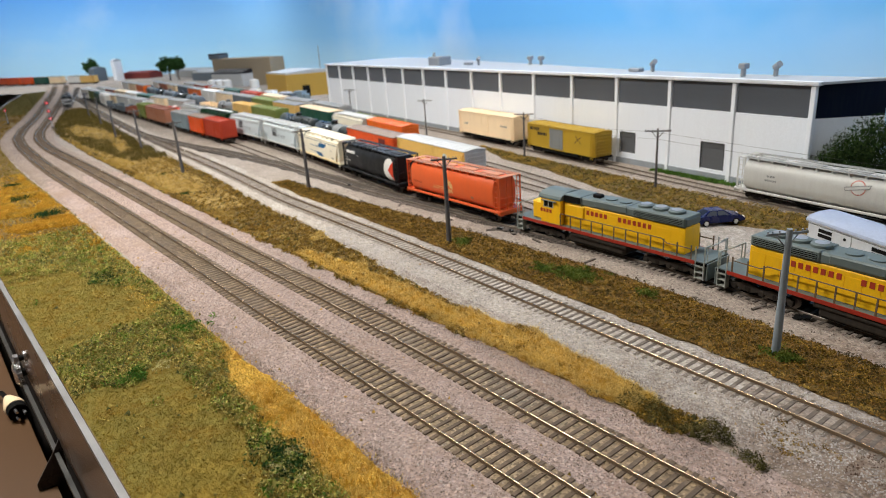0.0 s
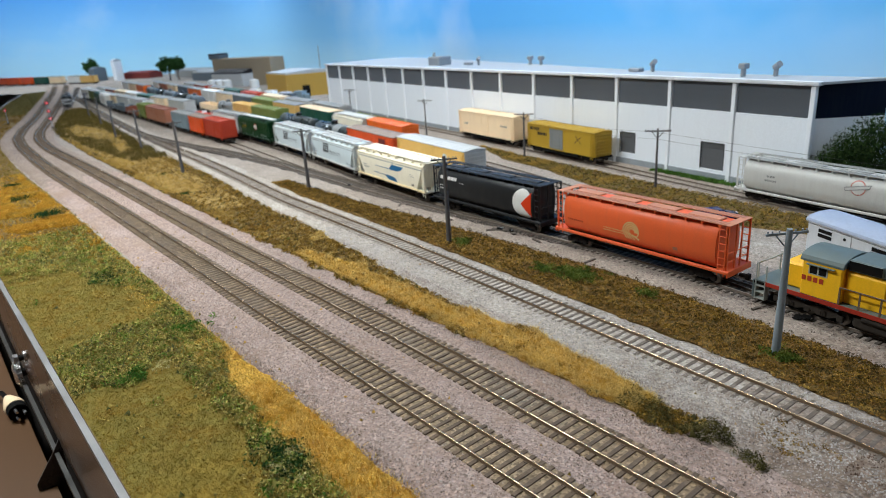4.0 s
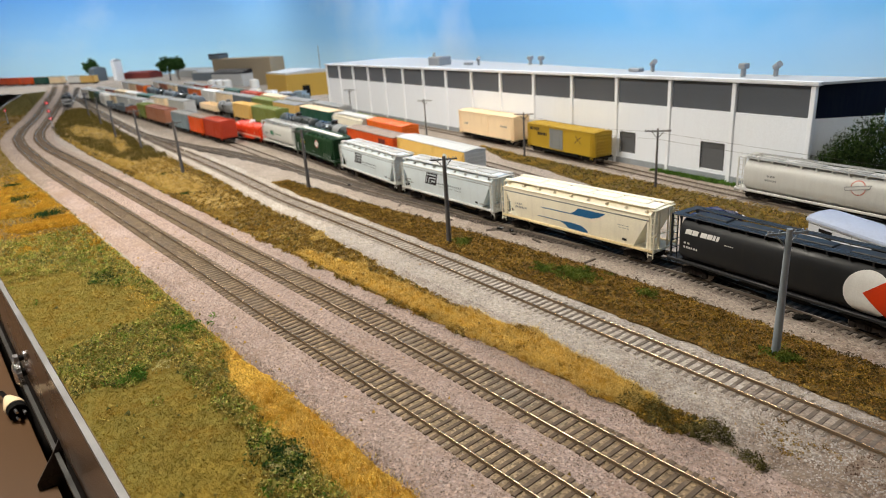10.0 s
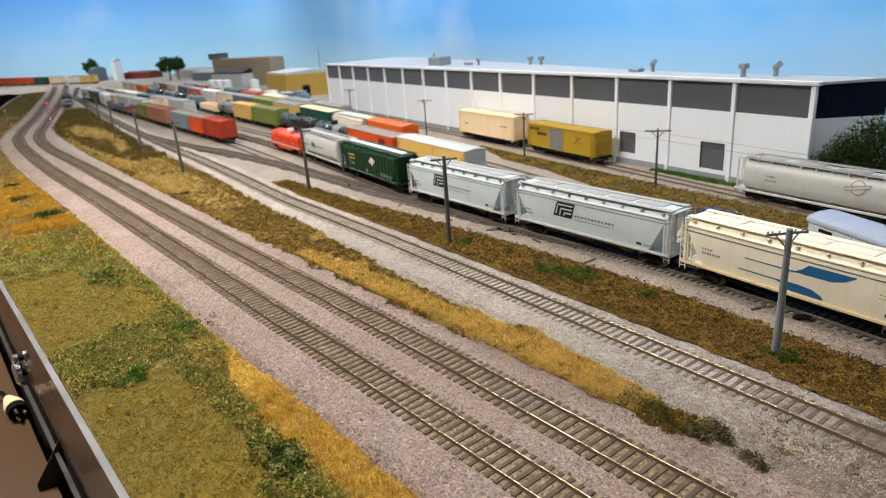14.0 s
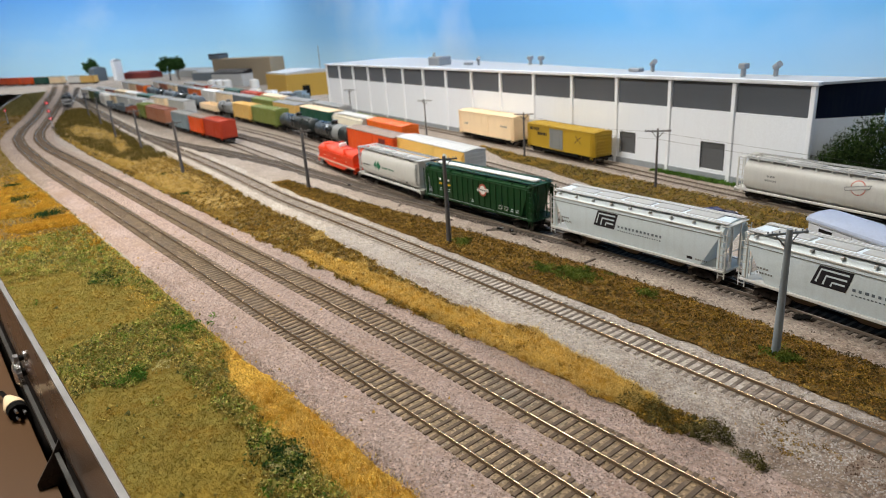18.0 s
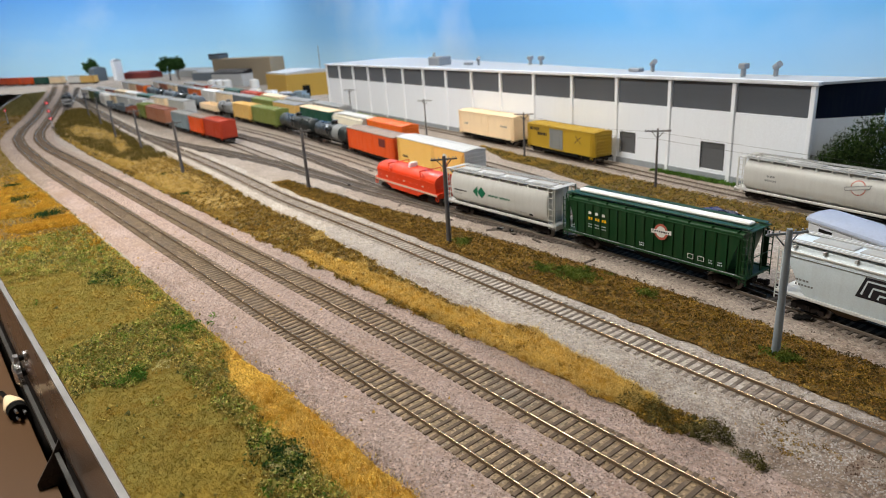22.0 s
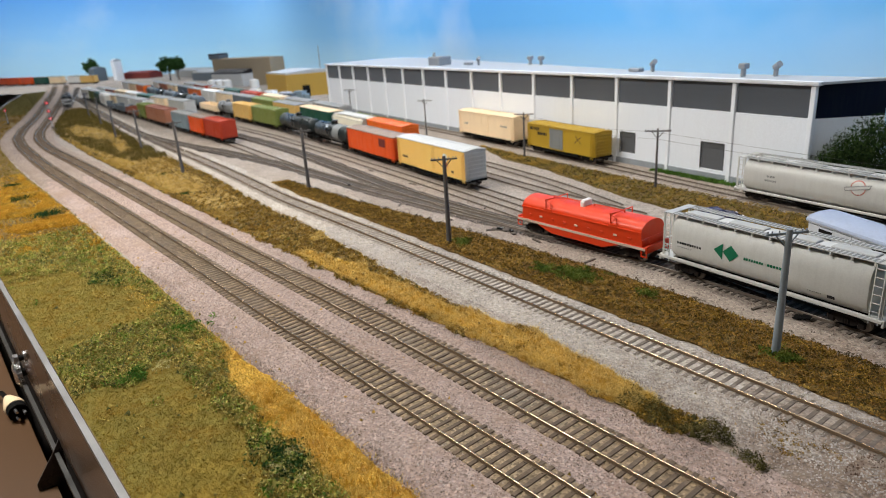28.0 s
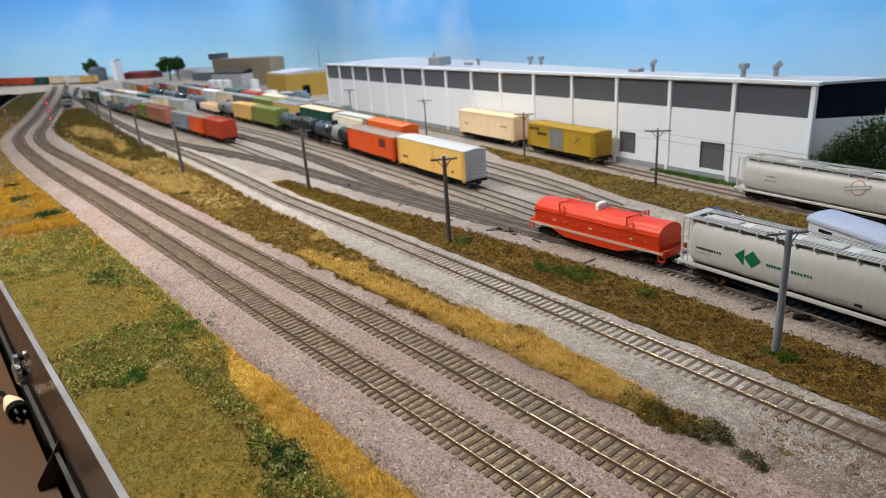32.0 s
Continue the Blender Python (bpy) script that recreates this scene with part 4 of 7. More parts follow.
def angled_hopper(root, L, body, trim, ribs=0, top=None, spin=True, bow=True, sill=None, roof=None):
    """Three-bay covered hopper with slope-sheet ends; returns half width by height."""
    h = L / 2
    prof = [(1.05, 1.48), (1.9, 1.58), (3.3, 1.6), (3.75, 1.5), (4.12, 1.05), (4.28, .55)] if bow else [(1.05, 1.5), (1.2, 1.55), (3.7, 1.55), (3.95, 1.5), (4.1, 1.1), (4.2, .55)]
    ends = [h - 2.3, h - 1.75, h - .95, h - .75, h - .7, h - .7]
    rings = []
    for (z, w), e in zip(prof, ends):
        rings.append([(-e, -w, z), (0, -w, z), (e, -w, z), (e, w, z), (0, w, z), (-e, w, z)])
    part("body", Geo().loft(rings), body, root, smooth=25)
    for s in (-1, 1):
        e0, e1 = sorted((s * (h - .95), s * (h - .55)))
        for q in (-1, 1):
            part("corner_post", Geo().box(e0, e1, q * 1.52 - .04, q * 1.52 + .04, 1.0, 3.6), body, root)
            part("ladder", ladder(s * (h - .55), q * 1.58, 0.55, 3.9, 0.46), trim, root)
        part("ladder", ladder(s * (h - .42), -1.1, 0.9, 4.1, .45, "y"), trim, root)
        part("end_frame", Geo().box(s * (h - .5) - .05, s * (h - .5) + .05, .5, .6, 1, 4.1).box(s * (h - .5) - .05, s * (h - .5) + .05, -.6, -.5, 1, 4.1).pipe([(s * (h - .5), -1.4, 2.2), (s * (h - .5), 1.4, 2.2)], .04), trim, root)
        part("end_platform", Geo().soft_box(min(s * (h - 2.6), s * (h - .3)), max(s * (h - 2.6), s * (h - .3)), -1.5, 1.5, .92, 1.08, .03), trim, root)
        part("roof_end", Geo().soft_box(min(s * (h - 1.0), s * (h - .35)), max(s * (h - 1.0), s * (h - .35)), -1.3, 1.3, 4.1, 4.18, .02), trim, root)
    g = Geo()
    for s in (-1, 1):
        y0, y1 = sorted((s * 1.42, s * 1.66))
        g.soft_box(-h + .35, h - .35, y0, y1, 0.98, 1.16, 0.03)
    part("side_sill", g, sill or trim, root, smooth=30)
    for s in (-1, 1):
        part("roof_edge", Geo().box(-h + .6, h - .6, min(s * 1.5, s * 1.6), max(s * 1.5, s * 1.6), 3.72, 3.8), trim, root)
        y0, y1 = sorted((s * .75, s * 1.3))
        rb = part("running_board", Geo().soft_box(-h + .5, h - .5, y0, y1, 4.26, 4.33, .02), roof or trim, root)
        g = Geo()
        for i in range(int(L / .3) - 5):
            x = -h + .8 + .3 * i
            g.box(x, x + .1, y0 + .05, y1 - .05, 4.328, 4.345)
        tagged(part("grating", g, trim, rb, "slotted walkway grating"), kind="stuff")
        for i in range(9):
            x = -h + 1.2 + (L - 2.4) * i / 8
            part("bracket", Geo().box(x - .05, x + .05, min(s * 1.2, s * 1.5), max(s * 1.2, s * 1.5), 3.95, 4.12), trim, rb)
    if top:
        part("hatch_cover", Geo().soft_box(-h + 1.0, h - 1.0, -.36, .36, 4.22, 4.46, .08), top, root, "white roof hatch trough", 30)
    else:
        for i in range(5):
            x = -h + 1.6 + (L - 3.2) * (i + .5) / 5
            part("roof_hatch", Geo().soft_box(x - 1.25, x + 1.25, -0.5, 0.5, 4.22, 4.36, .05), roof or trim, root, smooth=30)
    for i in range(ribs):
        x = -h + 1.0 + (L - 2.0) * i / (ribs - 1)
        for s in (-1.585, 1.585):
            part("side_rib", Geo().box(x - .05, x + .05, s - .045, s + .045, 1.2, 3.75), body, root)
    # filler along the centre line, black in place of underbody shade
    part("center_sill", Geo().box(-h + .5, h - .5, -.35, .35, .4, 1.0), M_BLACK, root)
    for i in range(3):
        x = -h + 4.6 + (L - 9.2) * i / 2
        part("hopper_bay", Geo().loft([[(x - 1.8, -1.3, 1.05), (x + 1.8, -1.3, 1.05), (x + 1.8, 1.3, 1.05), (x - 1.8, 1.3, 1.05)], [(x - .5, -.9, .3), (x + .5, -.9, .3), (x + .5, .9, .3), (x - .5, .9, .3)]]), M_BLACK, root)
    trucks(root, (-h + 2.3, h - 2.3), spin=spin)
    couplers(root, h - .3)
    return lambda z: float(np.interp(z, [p[0] for p in prof], [p[1] for p in prof]))


def coil_car(root, L, red, white):
    h = L / 2
    n = 14
    prof = [(-1.5, 1.75)] + [(-1.5 * math.cos(math.pi * i / n), 2.4 + .82 * math.sin(math.pi * i / n)) for i in range(n + 1)] + [(1.5, 1.75)]
    part("hood", Geo().prism(prof[::-1], -h + 1.0, h - .9), red, root, smooth=35)
    part("hood_band", Geo().box(-h + .95, h - .85, -1.57, -1.49, 2.3, 2.42).box(-h + .95, h - .85, 1.49, 1.57, 2.3, 2.42), red, root)
    part("body", Geo().soft_box(-h + .9, h - .8, -1.49, 1.49, 1.15, 1.8, .04), red, root)
    part("side_sill", Geo().soft_box(-h + .4, h - .4, -1.58, 1.58, 0.98, 1.22, .04), red, root)
    part("white_stripe", Geo().box(-h + .45, h - .45, -1.6, -1.575, 1.0, 1.2), white, root, "worn white safety stripe")
    for s in (-1, 1):
        part("fish_belly", Geo().plate([(-h + 2.9, .98), (-h + 4.6, .42), (h - 4.6, .42), (h - 2.9, .98)][::1], s * 1.45, .12, s), red, root)
        part("end_sill", Geo().soft_box(min(s * (h - .55), s * (h - .3)), max(s * (h - .55), s * (h - .3)), -1.5, 1.5, .75, 1.35, .04), red, root)
        for q in (-1, 1):
            part("step", Geo().box(s * (h - .6) - .25, s * (h - .6) + .25, q * 1.5 - .05, q * 1.5 + .05, .45, .52).box(s * (h - .6) - .28, s * (h - .6) - .22, q * 1.5 - .04, q * 1.5 + .04, .45, 1.0)
                 .box(s * (h - .6) + .22, s * (h - .6) + .28, q * 1.5 - .04, q * 1.5 + .04, .45, 1.0), red, root)
        part("hand_brake", Geo().pipe([(s * (h - .5), -.9, 1.3), (s * (h - .5), -.9, 2.0), (s * (h - .5), .9, 2.0), (s * (h - .5), .9, 1.3)], .04), red, root)
    for x in (-h + 4.2, h - 3.6):
        part("stacking_bracket", Geo().pipe([(x - .3, -1.45, 2.5), (x - .3, -1.45, 3.35), (x - .3, 1.45, 3.35), (x - .3, 1.45, 2.5)], .06).pipe([(x + .3, -1.45, 2.5), (x + .3, -1.45, 3.1), (x - .3, -1.45, 3.35)], .05)
             .box(x - .45, x + .45, -1.56, -1.4, 2.44, 2.6).box(x - .36, x - .24, -1.5, -.9, 3.31, 3.45), red, root)
    for k in range(9):
        x = -h + 2.0 + (L - 4.0) * k / 8
        part("hold_down", Geo().soft_box(x - .16, x + .16, -1.6, -1.5, 1.66, 1.8, .02), white if k % 3 == 1 else red, root)
    part("brake_wheel", Geo().cyl((-h + .45, -.5, 1.9), (-h + .35, -.5, 1.9), .35, 14), red, root)
    for i in (-1, 1):
        part("grab_rail", Geo().pipe([(i * .5 + .2, 0, 3.2), (i * .5 + .2, 0, 3.42), (i * (h - 3.6), 0, 3.42), (i * (h - 3.6), 0, 3.2)], .05), red, root)
    part("lifting_lug", Geo().soft_box(-.35, .1, -.5, .5, 3.15, 3.75, .08).soft_box(-.35, .1, -.62, -.3, 3.05, 3.6, .06), C["white"], root, "white lifting lug")
    trucks(root, (-h + 2.1, h - 2.1), spin=True)
    couplers(root, h - .3)


def boxcar(root, L, side, roof, end, door, H=4.35, seams=0, ribs=0, door_w=2.6, lean=True, door_x=0.0):
    h = L / 2
    part("body", Geo().soft_box(-h + .35, h - .35, -1.5, 1.5, 1.0, H - .15, .03), side, root)
    part("roof", Geo().prism([(-1.58, H - .18), (1.58, H - .18), (1.58, H - .08), (0, H + .12), (-1.58, H - .08)], -h + .25, h - .25), roof, root)
    if lean:
        for i in range(13):
            x = -h + .8 + (L - 1.6) * i / 12
            part("roof_seam", Geo().prism([(-1.6, H - .1), (-1.6, H - .04), (0, H + .16), (1.6, H - .04), (1.6, H - .1), (0, H + .1)][::-1], x - .04, x + .04), roof, root)
    for i in range(seams):
        z, wide = 1.35 + (H - 1.7) * i / max(1, seams - 1), .07 if seams < 10 else .09
        part("side_seam", Geo().soft_box(-h + .4, door_x - door_w / 2 - .1, -1.545, -1.49, z, z + wide, .02).soft_box(door_x + door_w / 2 + .1, h - .4, -1.545, -1.49, z, z + wide, .02), side, root)
    for i in range(ribs):
        x = -h + .7 + (L - 1.4) * i / (ribs - 1)
        if abs(x - door_x) > door_w / 2:
            part("side_rib", Geo().box(x - .05, x + .05, -1.55, -1.49, 1.1, H - .25), side, root)
    d = part("door", Geo().soft_box(door_x - door_w / 2, door_x + door_w / 2, -1.57, -1.49, 1.15, H - .35, .02), door, root)
    for z in (1.02, H - .35):
        part("door_track", Geo().box(door_x - door_w - .2, door_x + door_w + .2, -1.6, -1.5, z, z + .09), side, root)
    part("door_bar", Geo().box(door_x - .9, door_x - .84, -1.6, -1.56, 1.2, H - .4).box(door_x + .84, door_x + .9, -1.6, -1.56, 1.2, H - .4), door, d)
    for s in (-1, 1):
        part("end_panel", Geo().box(min(s * (h - .36), s * (h - .3)), max(s * (h - .36), s * (h - .3)), -1.52, 1.52, 1.0, H - .1), end, root)
        for i in range(7):
            z = 1.25 + (H - 1.6) * i / 6.5
            part("end_corrugation", Geo().soft_box(min(s * (h - .31), s * (h - .2)), max(s * (h - .31), s * (h - .2)), -1.42, 1.42, z, z + .2, .05), end, root)
        part("ladder", ladder(s * (h - .75), -1.58, .7, H - .4, .45, "x", 8), side, root)
        part("ladder", ladder(s * (h - .18), -1.2, .8, H - .4, .4, "y", 8), end, root)
        part("end_sill", Geo().soft_box(min(s * (h - .4), s * (h - .15)), max(s * (h - .4), s * (h - .15)), -1.5, 1.5, .75, 1.05, .03), M_BLACK, root)
    part("underframe", Geo().box(-h + .5, h - .5, -1.35, 1.35, .72, 1.0).box(-h + 3.6, h - 3.6, -1.5, 1.5, .6, 1.0), M_BLACK, root)
    trucks(root, (-h + 2.1, h - 2.1))
    couplers(root, h - .25)
    return lambda z: 1.5


def tank_car(root, L, mt, band=None):
    h = L / 2
    rings = []
    for x, k in ((-h + .7, .05), (-h + .75, .55), (-h + .95, .88), (-h + 1.25, 1), (h - 1.25, 1), (h - .95, .88), (h - .75, .55), (h - .7, .05)):
        rings.append([(x, 1.45 * k * math.cos(2 * math.pi * i / 24), 2.45 + 1.45 * k * math.sin(2 * math.pi * i / 24)) for i in range(24)])
    part("tank", Geo().loft(rings), mt, root, smooth=40)
    if band:
        part("tank_band", Geo().loft([[(x, 1.465 * math.cos(2 * math.pi * i / 24), 2.45 + 1.465 * math.sin(2 * math.pi * i / 24)) for i in range(24)] for x in (1.4, 4.2)]), band, root, "grey band", 40)
    part("dome", Geo().cyl((0, 0, 3.8), (0, 0, 4.35), .55, 14).cyl((0, 0, 4.35), (0, 0, 4.45), .62, 14), mt, root, smooth=40)
    part("walkway", Geo().box(-1.6, 1.6, -1.6, -1.1, 3.1, 3.16).box(-1.6, 1.6, 1.1, 1.6, 3.1, 3.16).pipe([(-1.6, -1.6, 3.1), (-1.6, -1.6, 4.2), (1.6, -1.6, 4.2), (1.6, -1.6, 3.1)], .04), M_BLACK, root)
    part("ladder", ladder(0, -1.62, .8, 3.2), M_BLACK, root)
    part("underframe", Geo().box(-h + .3, h - .3, -.4, .4, .75, 1.1).box(-h + .4, -h + 2.4, -1.4, 1.4, .9, 1.05).box(h - 2.4, h - .4, -1.4, 1.4, .9, 1.05), M_BLACK, root)
    for s in (-1, 1):
        part("saddle", Geo().box(s * (h - 2.2) - .3, s * (h - 2.2) + .3, -1.2, 1.2, 1.0, 1.6), M_BLACK, root)
        part("handrail", Geo().pipe([(-h + .5, s * 1.6, 1.9), (h - .5, s * 1.6, 1.9)], .035), M_BLACK, root)
    trucks(root, (-h + 2.1, h - 2.1))
    couplers(root, h - .25)


def gondola(root, L, mt, load=None):
    h = L / 2
    g = Geo().box(-h + .3, h - .3, -1.45, 1.45, .9, 1.1)
    for s in (-1, 1):
        g.box(-h + .3, h - .3, min(s * 1.45, s * 1.53), max(s * 1.45, s * 1.53), .9, 2.5).box(min(s * (h - .3), s * (h - .4)), max(s * (h - .3), s * (h - .4)), -1.5, 1.5, .9, 2.5)
    part("body", g, mt, root)
    for i in range(9):
        x = -h + .6 + (L - 1.2) * i / 8
        part("side_rib", Geo().box(x - .07, x + .07, -1.62, -1.53, .9, 2.5), mt, root)
    trucks(root, (-h + 2.1, h - 2.1))
    couplers(root, h - .25)


def locomotive(root, yellow, grey, red, silver, letter, dark):
    """Six-axle hood unit, its cab at the -x end."""
    h, e = 10.1, 9.4
    part("frame", Geo().soft_box(-h, e, -1.5, 1.5, 1.25, 1.45, .03), M_BLACK, root)
    part("sill_stripe", Geo().box(-h + .8, e - .9, -1.55, -1.5, 1.28, 1.52).box(-h + .8, e - .9, 1.5, 1.55, 1.28, 1.52), red, root, "red frame stripe")
    part("walkway", Geo().box(-h + .05, e - .05, -1.5, 1.5, 1.45, 1.52), grey, root)
    # long hood
    x0, x1 = -4.6, 7.3
    part("long_hood", Geo().soft_box(x0, x1, -.98, .98, 1.5, 3.35, .05), yellow, root)
    part("hood_top", Geo().soft_box(x0, x1, -1.0, 1.0, 3.35, 4.0, .12), grey, root, "grey hood top", 30)
    part("radiator", Geo().soft_box(2.6, x1 - .05, -1.1, 1.1, 3.42, 4.05, .08), grey, root)
    for s in (-1, 1):
        part("radiator_opening", Geo().box(2.78, x1 - .25, min(s * 1.09, s * 1.11), max(s * 1.09, s * 1.11), 3.5, 3.92), dark, root, "dark radiator grille")
        for i in range(4):
            part("radiator_slat", Geo().box(2.78, x1 - .25, min(s * 1.1, s * 1.15), max(s * 1.1, s * 1.15), 3.53 + i * .11, 3.57 + i * .11), grey, root)
    for x in (3.15, 4.5, 5.9):
        fan = part("radiator_fan", Geo().cyl((x, 0, 4.0), (x, 0, 4.2), .64, 24).cyl((x, 0, 4.2), (x, 0, 4.27), .64, 24, .5), grey, root, smooth=40)
        part("fan_grille", Geo().cyl((x, 0, 4.265), (x, 0, 4.28), .42, 16), M_GALV, fan, "dusty fan grille")
    for x in (-.2, 1.2):
        part("brake_fan", Geo().cyl((x, 0, 3.98), (x, 0, 4.12), .5, 16), grey, root, smooth=40)
    part("exhaust", Geo().soft_box(-2.0, -1.2, -.3, .3, 3.95, 4.25, .05), dark, root)
    part("blower_housing", Geo().soft_box(-4.5, -2.3, -1.12, -.9, 2.3, 3.3, .06), yellow, root)
    part("dynamic_brake_housing", Geo().soft_box(-1.2, 2.1, -1.06, 1.06, 3.45, 4.04, .1), grey, root)
    part("inertial_filter_housing", Geo().soft_box(-4.5, -2.6, -1.12, 1.12, 3.42, 4.04, .06), grey, root)
    for s in (-1.12, 1.12):
        part("air_intake", Geo().box(-4.45, -2.65, s - .025, s + .025, 3.5, 3.98), dark, root)
    for i in range(9):
        x = -2.0 + i * 1.02
        for s in (-.988, .988):
            part("hood_door", Geo().box(x, x + .96, s - .012, s + .012, 1.75, 3.05), yellow, root)
    # cab and short hood
    part("cab", Geo().soft_box(-7.0, -4.6, -1.48, 1.48, 1.5, 3.55, .06), yellow, root)
    n = 8
    prof = [(-1.52, 3.5), (1.52, 3.5)] + [(1.52 * math.cos(math.pi * i / n) if 0 < i < n else (1.52 if i == 0 else -1.52), 3.62 + .48 * math.sin(math.pi * i / n)) for i in range(n + 1)]
    part("cab_roof", Geo().prism(prof, -7.15, -4.55), grey, root, "grey cab roof", 30)
    for q in (-1, 1):
        part("cab_window", Geo().box(-6.5, -6.05, q * 1.49 - .02, q * 1.49 + .02, 2.86, 3.3).box(-5.95, -5.5, q * 1.49 - .02, q * 1.49 + .02, 2.86, 3.3), dark, root)
        part("window_frame", Geo().box(-6.58, -5.42, q * 1.49 - .014, q * 1.49 + .014, 2.8, 3.36), silver, root, "pale metal window frame")
        part("sunshade", Geo().box(-6.7, -5.0, min(q * 1.5, q * 1.7), max(q * 1.5, q * 1.7), 3.36, 3.4), grey, root)
    part("windshield", Geo().box(-7.03, -6.98, -1.2, -.5, 2.75, 3.4).box(-7.03, -6.98, .5, 1.2, 2.75, 3.4), dark, root)
    part("short_hood", Geo().soft_box(-8.5, -7.0, -.98, .98, 1.5, 3.0, .12), yellow, root, smooth=30)
    part("headlight", Geo().cyl((-7.16, -.15, 3.75), (-7.24, -.15, 3.75), .13, 10).cyl((-7.16, .15, 3.75), (-7.24, .15, 3.75), .13, 10), silver, root)
    # pilots, steps, rails
    for s, h in ((-1, h), (1, e)):
        part("pilot", Geo().soft_box(min(s * h, s * (h + .12)), max(s * h, s * (h + .12)), -1.45, 1.45, .3, 1.45, .03), grey, root)
        for q in (-1, 1):
            g = Geo()
            for k, z in enumerate((.35, .75, 1.15)):
                g.box(s * (h - .5) - .3, s * (h - .5) + .3, min(q * 1.15, q * 1.55), max(q * 1.15, q * 1.55), z, z + .06)
            g.box(s * (h - .5) - .36, s * (h - .5) - .3, min(q * 1.1, q * 1.56), max(q * 1.1, q * 1.56), .3, 1.5).box(s * (h - .5) + .3, s * (h - .5) + .36, min(q * 1.1, q * 1.56), max(q * 1.1, q * 1.56), .3, 1.5)
            part("step_well", g, silver, root, "pale grey corner steps")
            part("grab_iron", Geo().pipe([(s * (h - .15), q * 1.5, .6), (s * (h - .15), q * 1.5, 2.55), (s * (h - .15), q * .7, 2.55)], .05).pipe([(s * (h - .85), q * 1.5, 1.5), (s * (h - .85), q * 1.5, 2.5)], .05), silver, root)
        part("end_rail", Geo().pipe([(s * (h - .1), -1.2, 1.5), (s * (h - .1), -1.2, 2.5), (s * (h - .1), 1.2, 2.5), (s * (h - .1), 1.2, 1.5)], .045), silver, root)
    for q in (-1, 1):
        for i in range(12):
            x = -4.6 + 1.16 * i
            part("stanchion", Geo().box(x - .05, x + .05, q * 1.48 - .03, q * 1.48 + .03, 1.3, 2.5), M_STANCH, root)
        part("handrail", Geo().pipe([(-4.6, q * 1.48, 2.5), (5.6, q * 1.48, 2.5), (6.1, q * 1.48, 2.25), (8.16, q * 1.48, 2.25)], .04), M_STANCH, root, "brownish handrail")
    part("fuel_tank", Geo().soft_box(-3.8, 2.2, -1.35, 1.35, .35, 1.2, .2), M_DUSTY, root, "grimy grey-brown fuel tank", 30)
    part("air_reservoir", Geo().cyl((-3.2, -1.32, 1.08), (2.4, -1.32, 1.08), .2, 10).cyl((-3.2, 1.32, 1.08), (2.4, 1.32, 1.08), .17, 10), M_DUSTY, root, smooth=40)
    trucks(root, (-6.6, 6.1), 3, spin=True)
    couplers(root, 10.1, e)
    for q in (-1, 1):
        for a, b, m in ((-2.05, .28, 5), (1.23, 4.55, 7)):
            g = Geo()
            w = (b - a) / m
            for i in range(m):
                g.box(a + w * i, a + w * (i + .62), q * 1.0 - .025, q * 1.0 + .025, 2.76, 3.1)
            part("lettering", g, letter, root, "red lettering bars")
        g = Geo()
        for i in range(4):
            g.box(-6.95 + i * .36, -6.95 + i * .36 + .24, q * 1.49 - .02, q * 1.49 + .02, 2.38, 2.66)
        part("lettering", g, letter, root, "red lettering bars")


